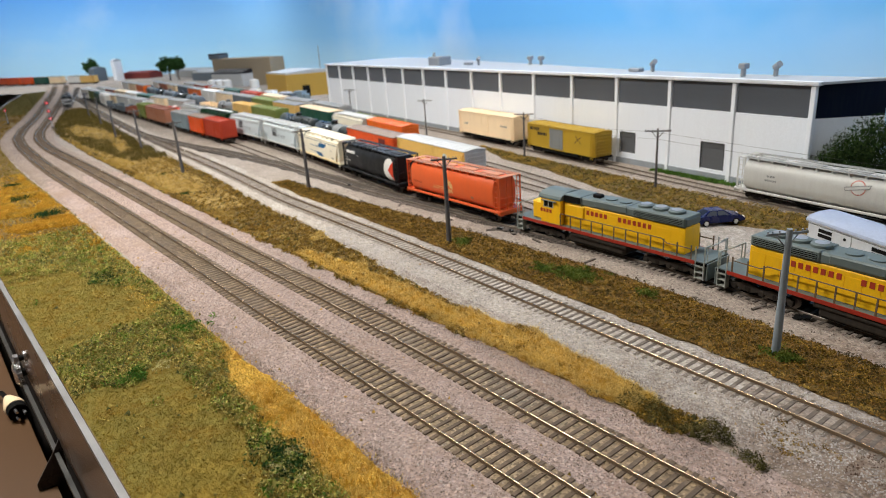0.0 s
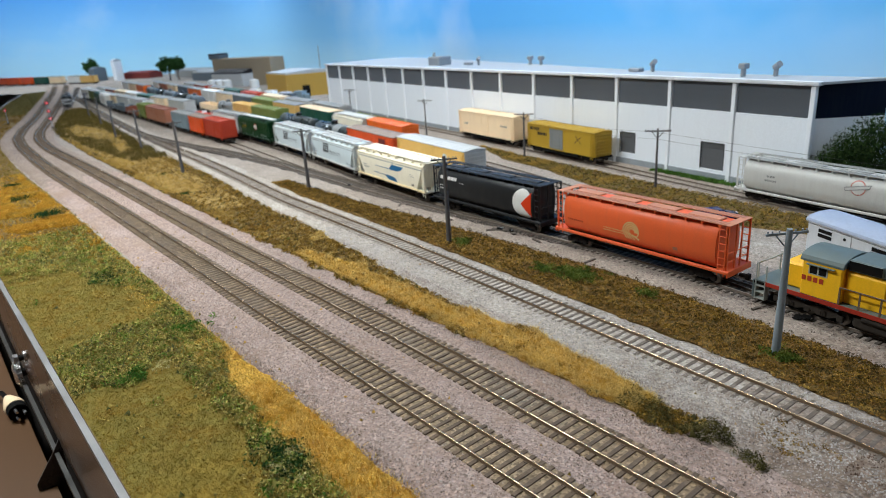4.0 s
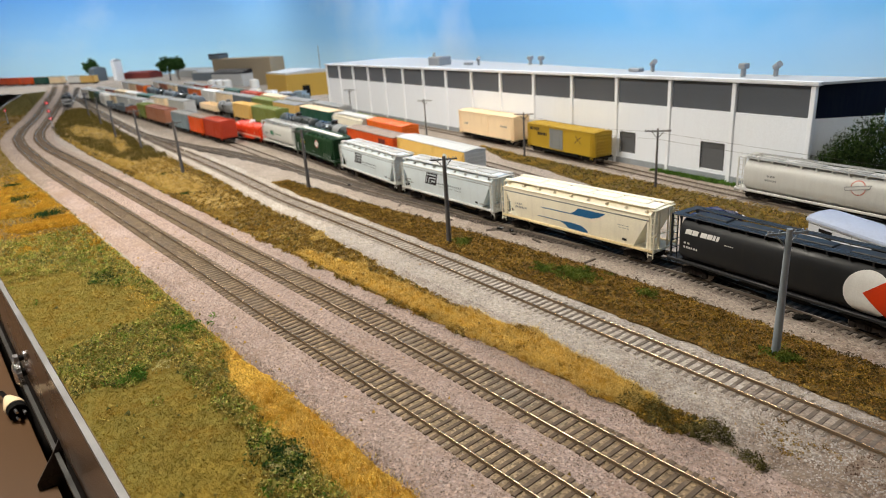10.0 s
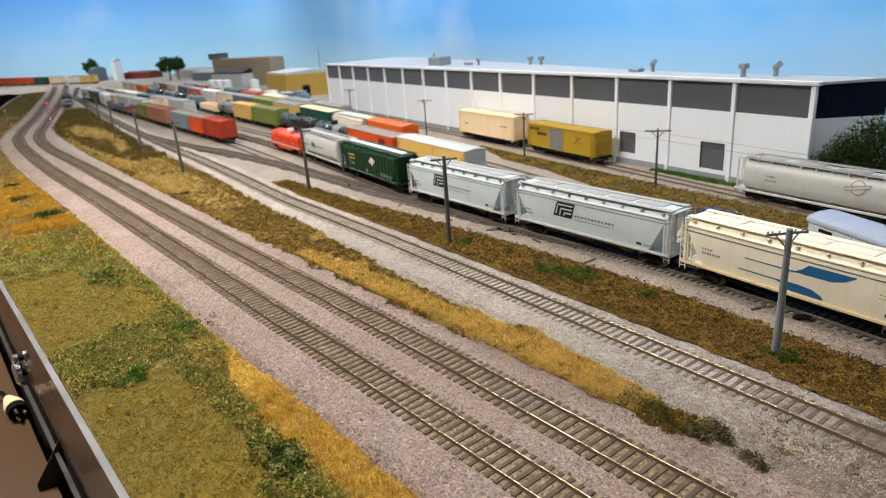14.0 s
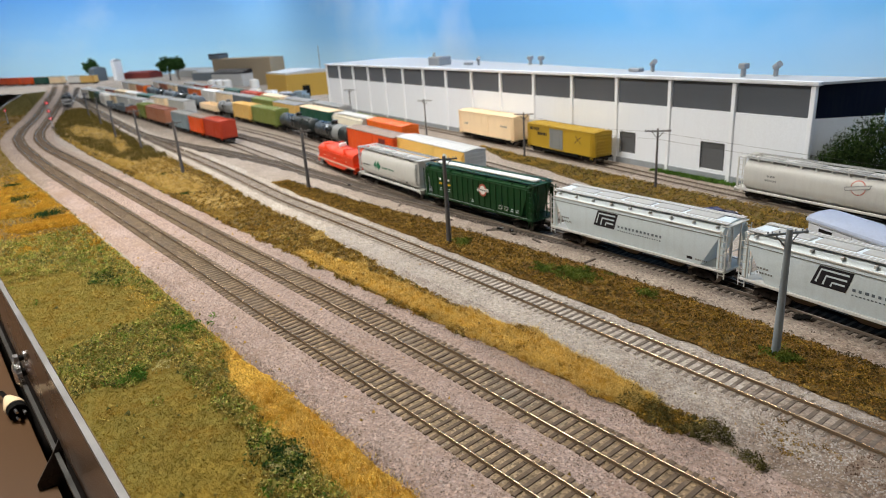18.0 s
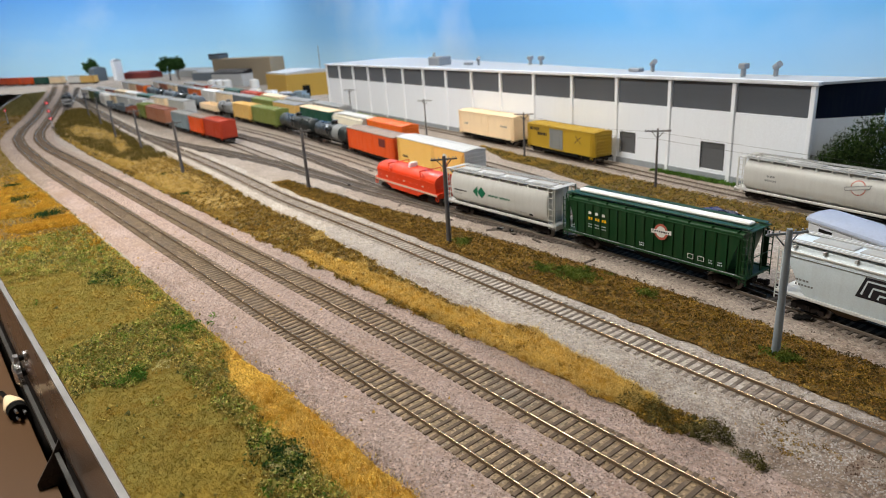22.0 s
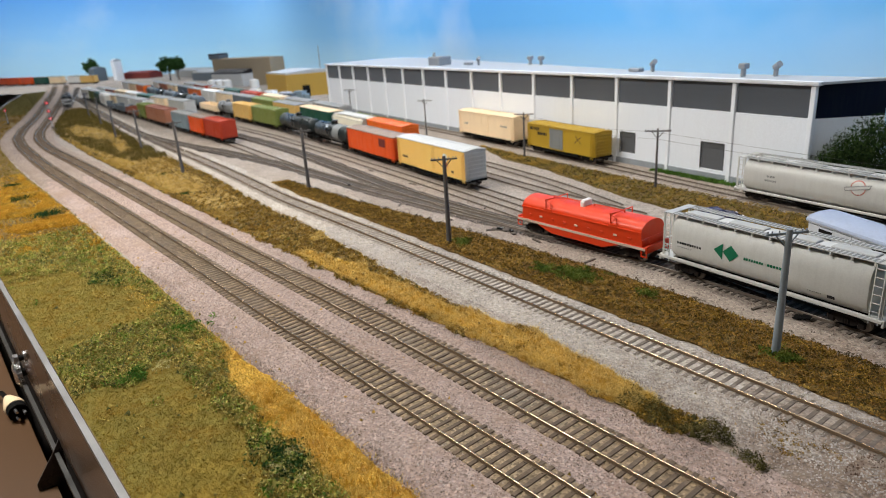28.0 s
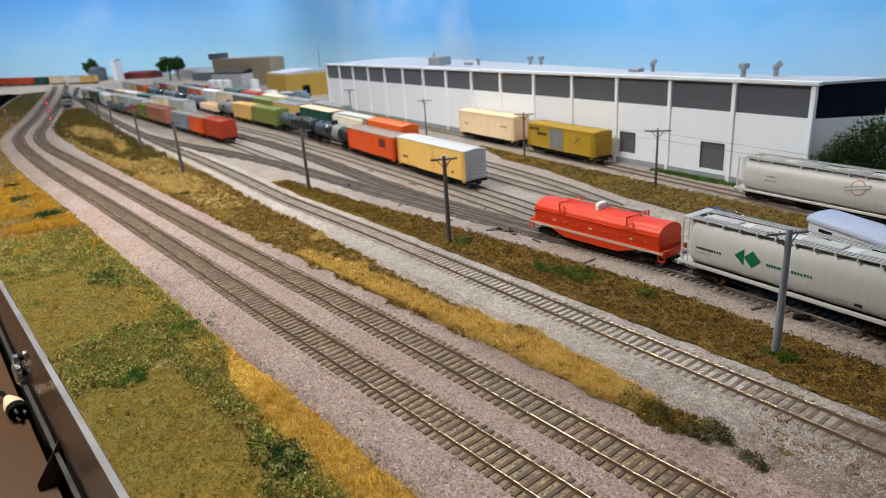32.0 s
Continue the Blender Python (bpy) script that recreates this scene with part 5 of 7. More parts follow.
# ---- car paints ----
C = {}
for nm, col, ro in (("orange_red", (0.80, 0.135, 0.036), .42), ("car_black", (0.012, 0.013, 0.016), .4), ("cream", (0.92, 0.85, 0.68), .5), ("pale_grey", (0.64, 0.72, 0.76), .42), ("hopper_grey", (0.60, 0.60, 0.575), .42), ("walk_grey", (0.42, 0.42, 0.405), .6), ("rung_grey", (0.20, 0.20, 0.19), .6),
                    ("dark_green", (0.007, 0.046, 0.014), .4), ("signal_red", (0.70, 0.05, 0.009), .4), ("loco_yellow", (0.98, 0.53, 0.010), .45), ("loco_grey", (0.125, 0.155, 0.15), .5), ("stripe_red", (0.35, 0.03, 0.015), .5),
                    ("letter_red", (0.42, 0.05, 0.02), .5), ("silver_grey", (0.55, 0.56, 0.56), .5), ("rail_grey", (0.36, 0.38, 0.35), .55), ("white", (0.80, 0.79, 0.76), .5), ("blue", (0.02, 0.14, 0.32), .45), ("mark_green", (0.01, 0.16, 0.08), .45),
                    ("box_yellow", (0.92, 0.60, 0.17), .5), ("box_vermilion", (0.80, 0.105, 0.018), .5), ("roof_tan", (0.33, 0.25, 0.20), .6), ("box_orange", (0.82, 0.165, 0.018), .5), ("box_red", (0.45, 0.05, 0.02), .55), ("box_cream", (0.92, 0.72, 0.47), .5), ("box_ochre", (0.47, 0.30, 0.025), .5),
                    ("box_green", (0.20, 0.24, 0.06), .55), ("box_blue", (0.22, 0.29, 0.33), .6), ("box_brown", (0.24, 0.08, 0.045), .6), ("tank_black", (0.018, 0.024, 0.025), .3), ("tank_grey", (0.22, 0.23, 0.23), .5), ("deep_green", (0.02, 0.09, 0.06), .5), ("roof_grey", (0.29, 0.29, 0.28), .6),
                    ("pale_yellow", (0.78, 0.50, 0.16), .55), ("ink", (0.015, 0.015, 0.02), .5), ("slate", (0.13, 0.16, 0.19), .55), ("shed_white", (0.62, 0.64, 0.67), .5), ("shed_roof", (0.36, 0.41, 0.53), .6), ("car_blue", (0.012, 0.02, 0.10), .2),
                    ("dusty_orange", (0.52, 0.225, 0.135), .75), ("dusty_cream", (0.82, 0.66, 0.38), .7), ("dusty_white", (0.66, 0.50, 0.40), .7), ("grime_brown", (0.10, 0.07, 0.04), .8), ("end_grey", (0.58, 0.58, 0.56), .55), ("dull_red", (0.17, 0.03, 0.025), .6), ("rust_tan", (0.40, 0.17, 0.10), .6), ("logo_gold", (0.75, 0.52, 0.22), .5), ("logo_red", (0.50, 0.13, 0.09), .5)):
    C[nm] = paint(nm + "_paint", col, ro, 0, 0.06, (0.16, 0.12, 0.09), 0.10, 0.5, 0.06)

C["car_black"] = paint("black_car_paint", (0.014, 0.0155, 0.018), 0.48, 0, 0.1, (0.035, 0.031, 0.027), 0.25, 0.5, 0.06, spec=0.35)

train = []


def train_car(name, offset, span, label, category):
    root = thing(name, Matrix(), label, category, "moving freight train")
    train.append((root, offset, span))
    return root


# locomotives
def loco_at(offset, turned, label):
    root = train_car("locomotive", offset, 13.2, label, "locomotive")
    train[-1] = (root, offset, 13.2, turned)
    locomotive(root, C["loco_yellow"], C["loco_grey"], C["stripe_red"], C["rail_grey"], C["letter_red"], M_BLACK)
    seat(root, 1.45, 1.12, 0)


loco_at(8.4, True, "yellow and grey diesel locomotive running long hood last")
loco_at(-11.4, False, "yellow and grey diesel locomotive with cab towards the cars")

HOP = (0, 1.05, .17)
r = train_car("covered_hopper", -31.8, 12.4, "orange-red round-sided covered hopper with a pale banded emblem", "hopper car")
hf = cylindrical_hopper(r, 16.8, C["orange_red"], C["orange_red"], True, C["dusty_orange"], C["rust_tan"])
for k in range(4):
    q = 1 - .2 * k
    arch = [(-.05 + q * .78 * math.cos(a) * .95 + .18 * (1 - q), 2.28 + q * .75 * math.sin(a)) for a in (math.pi * (1 - i / 12) for i in range(13))]
    ribbon(r, [(arch[0][0] + .34 + .08 * k, 1.72)] + arch + ([(.56, 2.02), (.25, 1.98)] if k == 0 else []), .1, hf, C["logo_gold"], "pale gold banded emblem" if k == 0 else "", .02 + .003 * k)
ribbon(r, [(.1, 2.1), (.45, 1.95), (.75, 1.8)], .12, hf, C["logo_gold"], "", .034)
bars(r, -2.75, -.8, 2.16, .07, hf, C["logo_gold"], 14)
bars(r, -2.75, -.75, 1.98, .07, hf, C["logo_gold"], 15)
bars(r, -6.6, -4.9, 2.1, .13, hf, C["letter_red"], 8)
decal("stencil", rect(3.75, 4.15, 1.75, 1.98), hf, C["rust_tan"], r, "small dark stencil panel", 1)
seat(r, *HOP)

r = train_car("covered_hopper", -49.85, 12.4, "black round-sided covered hopper with a white disc and red wedge", "hopper car")
hf = cylindrical_hopper(r, 16.8, C["car_black"], C["car_black"])
decal("emblem", [(x, z) for x, z in disc(5.9, 2.44, 1.36, 44) if x < 6.98], hf, C["white"], r, "white disc", 5)
decal("emblem", [(6.96, 1.3), (6.96, 3.6), (5.62, 2.46)], hf, C["signal_red"], r, "red wedge", 5, .03)
for i, (a, w) in enumerate(((-6.65, .52), (-6.08, .48), (-5.4, .5), (-4.85, .4), (-4.4, .2), (-4.12, .2))):
    decal("lettering", [(a, 3.14), (a + w, 3.14), (a + w + .08, 3.48), (a + .08, 3.48)], hf, C["white"], r, "white lettering bars" if i == 0 else "", 2)
bars(r, -6.7, -6.1, 2.42, .13, hf, C["white"], 2)
bars(r, -6.7, -5.45, 2.1, .15, hf, C["white"], 6)
bars(r, -3.4, -2.7, 3.0, .06, hf, C["white"], 5)
seat(r, *HOP)

r = train_car("covered_hopper", -67.8, 13, "cream covered hopper with blue swooshes, weathered along the sill", "hopper car")
hf = angled_hopper(r, 17.5, C["cream"], C["cream"], sill=C["dusty_cream"])
for blob, tail in (([(.1, 2.6), (.8, 2.56), (2.4, 2.58), (3.2, 2.8), (3.8, 3.16), (3.8, 3.2), (1.0, 3.2), (.6, 2.85)], [(-3.3, 2.56), (.3, 2.56), (.3, 2.64), (-3.3, 2.62)]),
                   ([(-.95, 1.7), (-.5, 1.55), (-.15, 1.28), (2.05, 1.26), (1.9, 1.5), (1.35, 1.76), (.4, 1.84), (-.5, 1.82)], [(-3.75, 1.74), (-.7, 1.72), (-.7, 1.8), (-3.75, 1.8)])):
    decal("swoosh", blob, hf, C["blue"], r, "blue swoosh", 4)
    decal("swoosh", tail, hf, C["blue"], r, "thin blue line", 3, .024)
part("side_line", Geo().box(-8.1, 8.0, -1.61, -1.58, 3.36, 3.44), C["tank_grey"], r, "grey seam line")
bars(r, -6.6, -5.7, 2.35, .13, hf, C["roof_grey"], 4)
bars(r, -6.6, -5.1, 2.05, .15, hf, C["roof_grey"], 7)
bars(r, 5.1, 6.2, 2.6, .05, hf, C["roof_grey"], 12)
bars(r, 5.1, 6.2, 2.4, .05, hf, C["roof_grey"], 12)
decal("stencil", rect(5.5, 5.95, 1.42, 1.62), hf, C["ink"], r, "small black stencil panel", 1)
seat(r, *HOP)

for off in (-85.6, -103.45):
    r = train_car("covered_hopper", off, 12.7, "pale blue-grey covered hopper with a black block emblem", "hopper car")
    hf = angled_hopper(r, 17.2, C["pale_grey"], C["hopper_grey"], roof=C["walk_grey"])
    decal("emblem", [(-3.42, 2.16), (-1.3, 2.16), (-.95, 3.4), (-2.98, 3.4)], hf, C["ink"], r, "black slanted block emblem", 3)
    for line_ in ([(-3.1, 2.36), (-2.83, 3.2), (-1.18, 3.2)], [(-2.66, 2.3), (-2.5, 2.87), (-1.28, 2.87)], [(-2.2, 2.3), (-2.12, 2.55), (-1.38, 2.55)]):
        ribbon(r, line_, .12, hf, C["pale_grey"], "", .034)
    bars(r, -.95, 3.3, 2.38, .17, hf, C["slate"], 12, label="slate lettering bars", fill=.55)
    bars(r, -.95, 3.15, 2.12, .08, hf, C["slate"], 19, fill=.55)
    bars(r, -7.0, -6.1, 2.1, .12, hf, C["tank_grey"], 4)
    bars(r, -7.0, -5.8, 1.8, .12, hf, C["tank_grey"], 6)
    decal("stencil", rect(5.3, 5.75, 1.4, 1.6), hf, C["ink"], r, "small black stencil panel", 1)
    bars(r, 6.0, 7.0, 1.42, .12, hf, C["roof_grey"], 6)
    part("side_line", Geo().box(-8.0, 8.0, -1.612, -1.585, 3.44, 3.49), C["tank_grey"], r, "thin grey seam line")
    for i in range(3):
        x = -8.6 + 4.6 + (17.2 - 9.2) * i / 2
        part("hopper_gate", Geo().loft([[(x - 1.5, -1.42, 1.04), (x + 1.5, -1.42, 1.04), (x + 1.5, -1.3, 1.04), (x - 1.5, -1.3, 1.04)], [(x - .5, -1.0, .42), (x + .5, -1.0, .42), (x + .5, -.9, .42), (x - .5, -.9, .42)]]), C["grime_brown"], r, "grimy brown hopper slope")
    seat(r, *HOP)

r = train_car("covered_hopper", -122.4, 12.8, "dark green ribbed covered hopper with a white roof trough", "hopper car")
hf = angled_hopper(r, 17.4, C["dark_green"], C["dark_green"], 19, C["white"], bow=False)
hg = lambda z: 1.635
decal("emblem", disc(1.6, 2.9, .6, 20), hg, C["logo_red"], r, "red disc emblem", 2)
decal("emblem", disc(1.6, 2.9, .42, 20), hg, C["white"], r, "", 2, .028)
decal("emblem", [(.75, 2.7), (2.5, 2.82), (2.5, 3.12), (.75, 3.0)], hg, C["white"], r, "white emblem bar", 2, .036)
bars(r, .85, 2.4, 2.84, .13, hg, C["ink"], 8, fill=.6).location.y -= .022 * K
for i in range(3):
    bars(r, -5.5 + i * .72, -5.12 + i * .72, 2.95, .22, hg, C["white"], 1, fill=1)
    bars(r, -5.5 + i * .72, -4.98 + i * .72, 2.5, .22, hg, C["loco_yellow"], 2)
    bars(r, -5.5 + i * .72, -5.05 + i * .72, 2.1, .08, hg, C["pale_grey"], 3)
    bars(r, -5.5 + i * .72, -5.05 + i * .72, 1.9, .06, hg, C["pale_grey"], 3)
for x in (3.9, 4.75):
    decal("stencil", rect(x, x + .5, 1.5, 1.85), hg, C["white"], r, "white stencil square", 1, .02)
    decal("stencil", rect(x + .05, x + .45, 1.54, 1.81), hg, C["dark_green"], r, "", 1, .026)
for x, w in ((-.3, .5), (5.6, .35), (6.3, .4), (-7.4, .4)):
    bars(r, x, x + w, 1.5, .1, hg, C["pale_grey"], 3)
    bars(r, x, x + w, 1.68, .08, hg, C["pale_grey"], 3)
part("side_line", Geo().box(-7.8, 7.8, -1.67, -1.655, 1.19, 1.205), C["pale_grey"], r, "faint white sill line")
seat(r, *HOP)

r = train_car("covered_hopper", -139.6, 11.8, "light grey round-sided covered hopper with a green diamond emblem", "hopper car")
hf = cylindrical_hopper(r, 16.2, C["hopper_grey"], C["hopper_grey"], True, C["walk_grey"], C["rung_grey"])
decal("emblem", [(-3.25, 2.6), (-2.55, 2.02), (-2.55, 3.15)], hf, C["mark_green"], r, "green arrow emblem", 3)
decal("emblem", [(-1.95, 2.02), (-1.33, 2.6), (-1.95, 3.15), (-2.55, 2.6)], hf, C["mark_green"], r, "green diamond emblem", 3, .024)
bars(r, -.95, .5, 2.42, .17, hf, C["mark_green"], 8, label="green lettering bars", fill=.68)
bars(r, .72, 2.15, 2.42, .17, hf, C["mark_green"], 7, fill=.68)
bars(r, -6.3, -4.2, 2.3, .16, hf, C["ink"], 10)
bars(r, -6.3, -5.0, 2.05, .06, hf, C["roof_grey"], 7)
decal("stencil", rect(4.6, 5.05, 1.5, 1.7), hf, C["ink"], r, "small black stencil panel", 1)
bars(r, 3.4, 4.3, 1.62, .06, hf, C["roof_grey"], 7)
seat(r, *HOP)

r = train_car("coil_car", -155.9, 9.6, "bright red covered coil steel car with a rounded hood", "freight car")
coil_car(r, 14.9, C["signal_red"], C["dusty_white"])
seat(r, 0, 1.0, .2)


# ---- standing cars ----
def on_line(ln, x, z=0.0, flip=False):
    a = math.degrees(math.atan2(on(ln, x + 3) - on(ln, x - 3), 6))
    return place(x, on(ln, x), z, a + (180 if flip else 0))


def standing(name, ln, xa, xb, label, category="boxcar"):
    return thing(name, on_line(ln, (xa + xb) / 2), label, category, "standing freight cars"), abs(xb - xa)


def box_at(ln, xa, xb, side, label, roof="roof_grey", end=None, door=None, **kw):
    r, L = standing("boxcar", ln, xa, xb, label)
    return r, boxcar(r, L, C[side], C[roof], C[end or side], C[door or side], **kw)


r, hf = box_at(L_Y, -63.7, -81.8, "box_yellow", "yellow boxcar with silver roof and corrugated grey end", "end_grey", "end_grey", seams=15, H=4.7)
decal("emblem", disc(4.2, 3.3, .55, 18), lambda z: 1.56, C["pale_grey"], r, "pale blue shield emblem", 2)
decal("emblem", rect(3.8, 4.7, 2.2, 2.7), lambda z: 1.56, C["logo_red"], r, "faded red emblem", 1)
bars(r, -7.2, -5.6, 2.0, .3, lambda z: 1.56, C["ink"], 4)
bars(r, 5.6, 6.2, 1.6, .3, lambda z: 1.56, C["ink"], 2)
r, hf = box_at(L_Y, -82.4, -99.6, "box_vermilion", "orange-red boxcar with dusty tan roof", "roof_tan", ribs=13)
decal("emblem", rect(3.4, 5.6, 2.5, 3.7, 2), lambda z: 1.56, C["dull_red"], r, "dark red block emblem", 1)
for ln, xa, xb, mt, lab in ((L_Y, -100.2, -116, "tank_black", "glossy black tank car with a grey band"), (L_Y, -116.8, -136, "tank_black", "dark grey-green tank car")):
    r, L = standing("tank_car", ln, xa, xb, lab, "tank car")
    tank_car(r, L, C[mt], C["tank_grey"] if xa > -110 else None)
box_at(L_Y, -137, -153, "box_green", "olive green boxcar standing in the yard", "box_green", ribs=9)
box_at(L_Y, -153.8, -167, "pale_yellow", "pale yellow boxcar standing in the yard", "pale_yellow")
r, L = standing("tank_car", L_Y, -168, -182, "grey tank car standing in the yard", "tank car")
tank_car(r, L, C["tank_grey"])
r, L = standing("gondola", L_Y, -183, -200, "cream low-sided gondola standing in the yard", "gondola")
gondola(r, L, C["box_cream"])
for i in range(5):
    r, L = standing("tank_car", L_Y, -203 - 16 * i, -218 - 16 * i, "dark weathered tank car standing in the yard", "tank car")
    tank_car(r, L, C["tank_black" if i % 2 else "slate"])

box_at(L_R, -128.6, -139.8, "box_red", "red boxcar at the end of a cut of cars", "box_red", ribs=9)
box_at(L_R, -140.3, -149.6, "box_vermilion", "orange-red boxcar standing in the yard", "roof_tan")
box_at(L_R, -150.2, -163, "box_blue", "faded blue-grey boxcar standing in the yard", "roof_grey")
r, L = standing("covered_hopper", L_R, -167.5, -187.5, "rusty tan-brown covered hopper standing in the yard", "hopper car")
boxcar(r, L, C["rust_tan"], C["box_brown"], C["rust_tan"], C["rust_tan"])
box_at(L_R, -188.2, -197, "box_green", "olive boxcar standing in the yard", "box_green")
for i in range(3):
    r, L = standing("gondola", L_R, -198.5 - 16 * i, -213.5 - 16 * i, "dark weathered gondola standing in the yard", "gondola")
    gondola(r, L, C["slate" if i else "box_brown"])
for i, c in enumerate(("white", "deep_green", "white", "hopper_grey")):
    r, L = standing("covered_hopper", L_R, -247 - 17 * i, -263 - 17 * i, "covered hopper in worn " + {"white": "white", "deep_green": "green", "hopper_grey": "grey"}[c] + " paint", "hopper car")
    angled_hopper(r, L, C[c], C[c], spin=False)

box_at(L_Z, -90.8, -105, "box_orange", "orange boxcar behind the tank cars", "box_orange")
r, L = standing("covered_hopper", L_Z, -106, -121, "cream-grey covered hopper standing in the yard", "hopper car")
angled_hopper(r, L, C["cream"], C["hopper_grey"], spin=False)
box_at(L_Z, -122, -140, "deep_green", "dark green boxcar with tan roof", "box_cream")
for i, (c, ro) in enumerate((("pale_yellow", "roof_grey"), ("box_green", "box_green"), ("slate", "roof_grey"), ("box_cream", "roof_grey"), ("white", "white"), ("box_orange", "roof_grey"), ("slate", "slate"))):
    box_at(L_Z, -142 - 17 * i, -158 - 17 * i, c, "freight car with weathered " + c.replace("_", " ").replace("box ", "") + " sides", ro, lean=False)
for i, (c, ro) in enumerate((("roof_grey", "roof_grey"), ("hopper_grey", "roof_grey"), ("box_cream", "box_cream"), ("signal_red", "box_red"), ("deep_green", "deep_green"), ("box_cream", "roof_grey"))):
    box_at(L_Z2, -128 - 19 * i, -144 - 19 * i, c, "freight car with weathered " + c.replace("_", " ").replace("box ", "") + " sides", ro, lean=False)
for i, (c, ro) in enumerate((("box_cream", "roof_grey"), ("deep_green", "deep_green"), ("white", "white"), ("box_cream", "box_cream"), ("box_red", "roof_grey"), ("white", "roof_grey"))):
    box_at(L_A, -205 - 17 * i, -221 - 17 * i, c, "freight car with weathered " + c.replace("_", " ").replace("box ", "") + " sides", ro, lean=False)

for ln, x0, cs in ((L_TRAIN, -206, "white white box_cream slate box_green white"), (L_Z, -262, "box_cream rust_tan white"), (L_Y, -285, "box_orange box_cream white"), (L_A, -186, "hopper_grey"), (L_Z2, -245, "box_red white")):
    for i, c in enumerate(cs.split()):
        box_at(ln, x0 - 17 * i, x0 - 16 - 17 * i, c, "freight car with weathered " + c.replace("_", " ").replace("box ", "") + " sides", "roof_grey", lean=False)
r, hf = box_at(L_SPUR, -81.0, -98.0, "box_cream", "cream refrigerator boxcar beside the warehouse", "box_cream", door_w=2.2, H=4.75)
bars(r, 4.6, 6.4, 2.9, .25, lambda z: 1.52, C["tank_grey"], 5)
bars(r, -6.4, -5.0, 2.5, .25, lambda z: 1.52, C["tank_grey"], 4)
r, hf = box_at(L_SPUR, -62.3, -77.9, "box_ochre", "ochre yellow boxcar with a grey door beside the warehouse", "box_ochre", door="tank_grey", door_w=3.0, door_x=-.6)
bars(r, -6.8, -4.4, 3.4, .45, lambda z: 1.52, C["ink"], 5)
bars(r, -5.0, -2.6, 2.8, .4, lambda z: 1.52, C["ink"], 5)
ribbon(r, [(3.5, 2.5), (4.1, 3.0), (4.9, 3.45)], .11, lambda z: 1.52, C["grime_brown"], "thin brown crossed emblem")
ribbon(r, [(4.8, 2.5), (4.2, 2.95), (3.7, 3.5)], .11, lambda z: 1.52, C["grime_brown"], "", .03)
r, L = standing("covered_hopper", L_SPUR, -22.6, -41.2, "light grey round-sided covered hopper beside the warehouse", "hopper car")
hf = cylindrical_hopper(r, L, C["hopper_grey"], C["hopper_grey"], False, C["walk_grey"], C["rung_grey"])
decal("emblem", disc(3.2, 3.15, .66, 24), hf, C["logo_red"], r, "thin red ring emblem", 3)
decal("emblem", disc(3.2, 3.15, .58, 24), hf, C["hopper_grey"], r, "", 3, .028)
decal("emblem", [(2.1, 2.72), (4.2, 3.2), (4.28, 3.56), (2.06, 3.08)], hf, C["tank_grey"], r, "grey outlined emblem bar", 3, .036)
decal("emblem", [(2.16, 2.8), (4.13, 3.25), (4.19, 3.48), (2.12, 3.03)], hf, C["hopper_grey"], r, "", 3, .044)
bars(r, -5.45, -4.55, 2.72, .18, hf, C["tank_grey"], 3)
bars(r, -5.65, -4.4, 2.3, .18, hf, C["tank_grey"], 6)


# ---- poles and wires ----
def pole(x, y, hgt, turn, label, arm=2.4, thick=1.0):
    root = thing("telegraph_pole", place(x, y, -0.45, turn), label, "utility pole", "line poles")
    rnd = random.Random(int(x * 7))
    # further poles take the copy darkened for their dimmer light
    wood = M_POLE if x > -40 else M_POLE_DIM
    lean = rnd.uniform(-.06, .06)
    part("post", Geo().cyl((0, 0, 0), (lean, 0, hgt + .45), 0.25 * thick, 12, 0.16 * thick), wood, root, smooth=40)
    z = hgt + .15
    part("crossarm", Geo().soft_box(lean - .25, lean - .15, -arm / 2, arm / 2, z - .09, z + .05, .02), wood, root)
    for s in (-1, 1):
        part("brace", Geo().cyl((lean - .19, s * .62, z - .1), (lean - .15, s * .08, z - .75), .045, 5), wood, root)
        for k in (.45, .85, 1.1):
            part("insulator", Geo().cyl((lean - .19, s * k * arm / 2.4, z + .06), (lean - .19, s * k * arm / 2.4, z + .18), .045, 6), M_GALV, root)
    return root


for x, y, hgt in ((-19.0, 32.3, 7.4), (-49.0, 28.65, 7.9), (-80.7, 26.3, 7.6), (-106.2, 14.8, 7.9), (-139.8, 12.8, 7.4), (-163, 10.2, 7.0), (-196, 9.5, 7.0), (-224, 8.2, 7.0)):
    pole(x, y, hgt, -26, "weathered grey line pole with a braced crossarm")
for x, y, hgt in ((-49.5, 56.6, 6.6), (-74.6, 57.3, 6.4), (-105.5, 58.3, 6.4), (-146, 60.5, 6.2)):
    pole(x, y, hgt, -48, "slim grey pole with crossarm before the warehouse", 2.8, 0.62)
for dz, dy in ((0.0, -1.0), (-.9, -.4)):
    g = Geo()
    spots = [(60, 56), (-49.5, 56.6), (-74.6, 57.3)]
    for (ax, ay), (bx, by) in zip(spots, spots[1:]):
        n = 8
        pts = [(ax + (bx - ax) * i / n, ay + dy + (by - ay) * i / n, 6.4 + dz - 0.5 * (1 - (2 * i / n - 1) ** 2)) for i in range(n + 1)]
        g.pipe(pts, .014, 4)
    tagged(part("line_wire", g, M_WIRE), "thin dark line wire strung between poles", "wire")


# ---- loose ground cover ----
RS = np.random.RandomState(7)


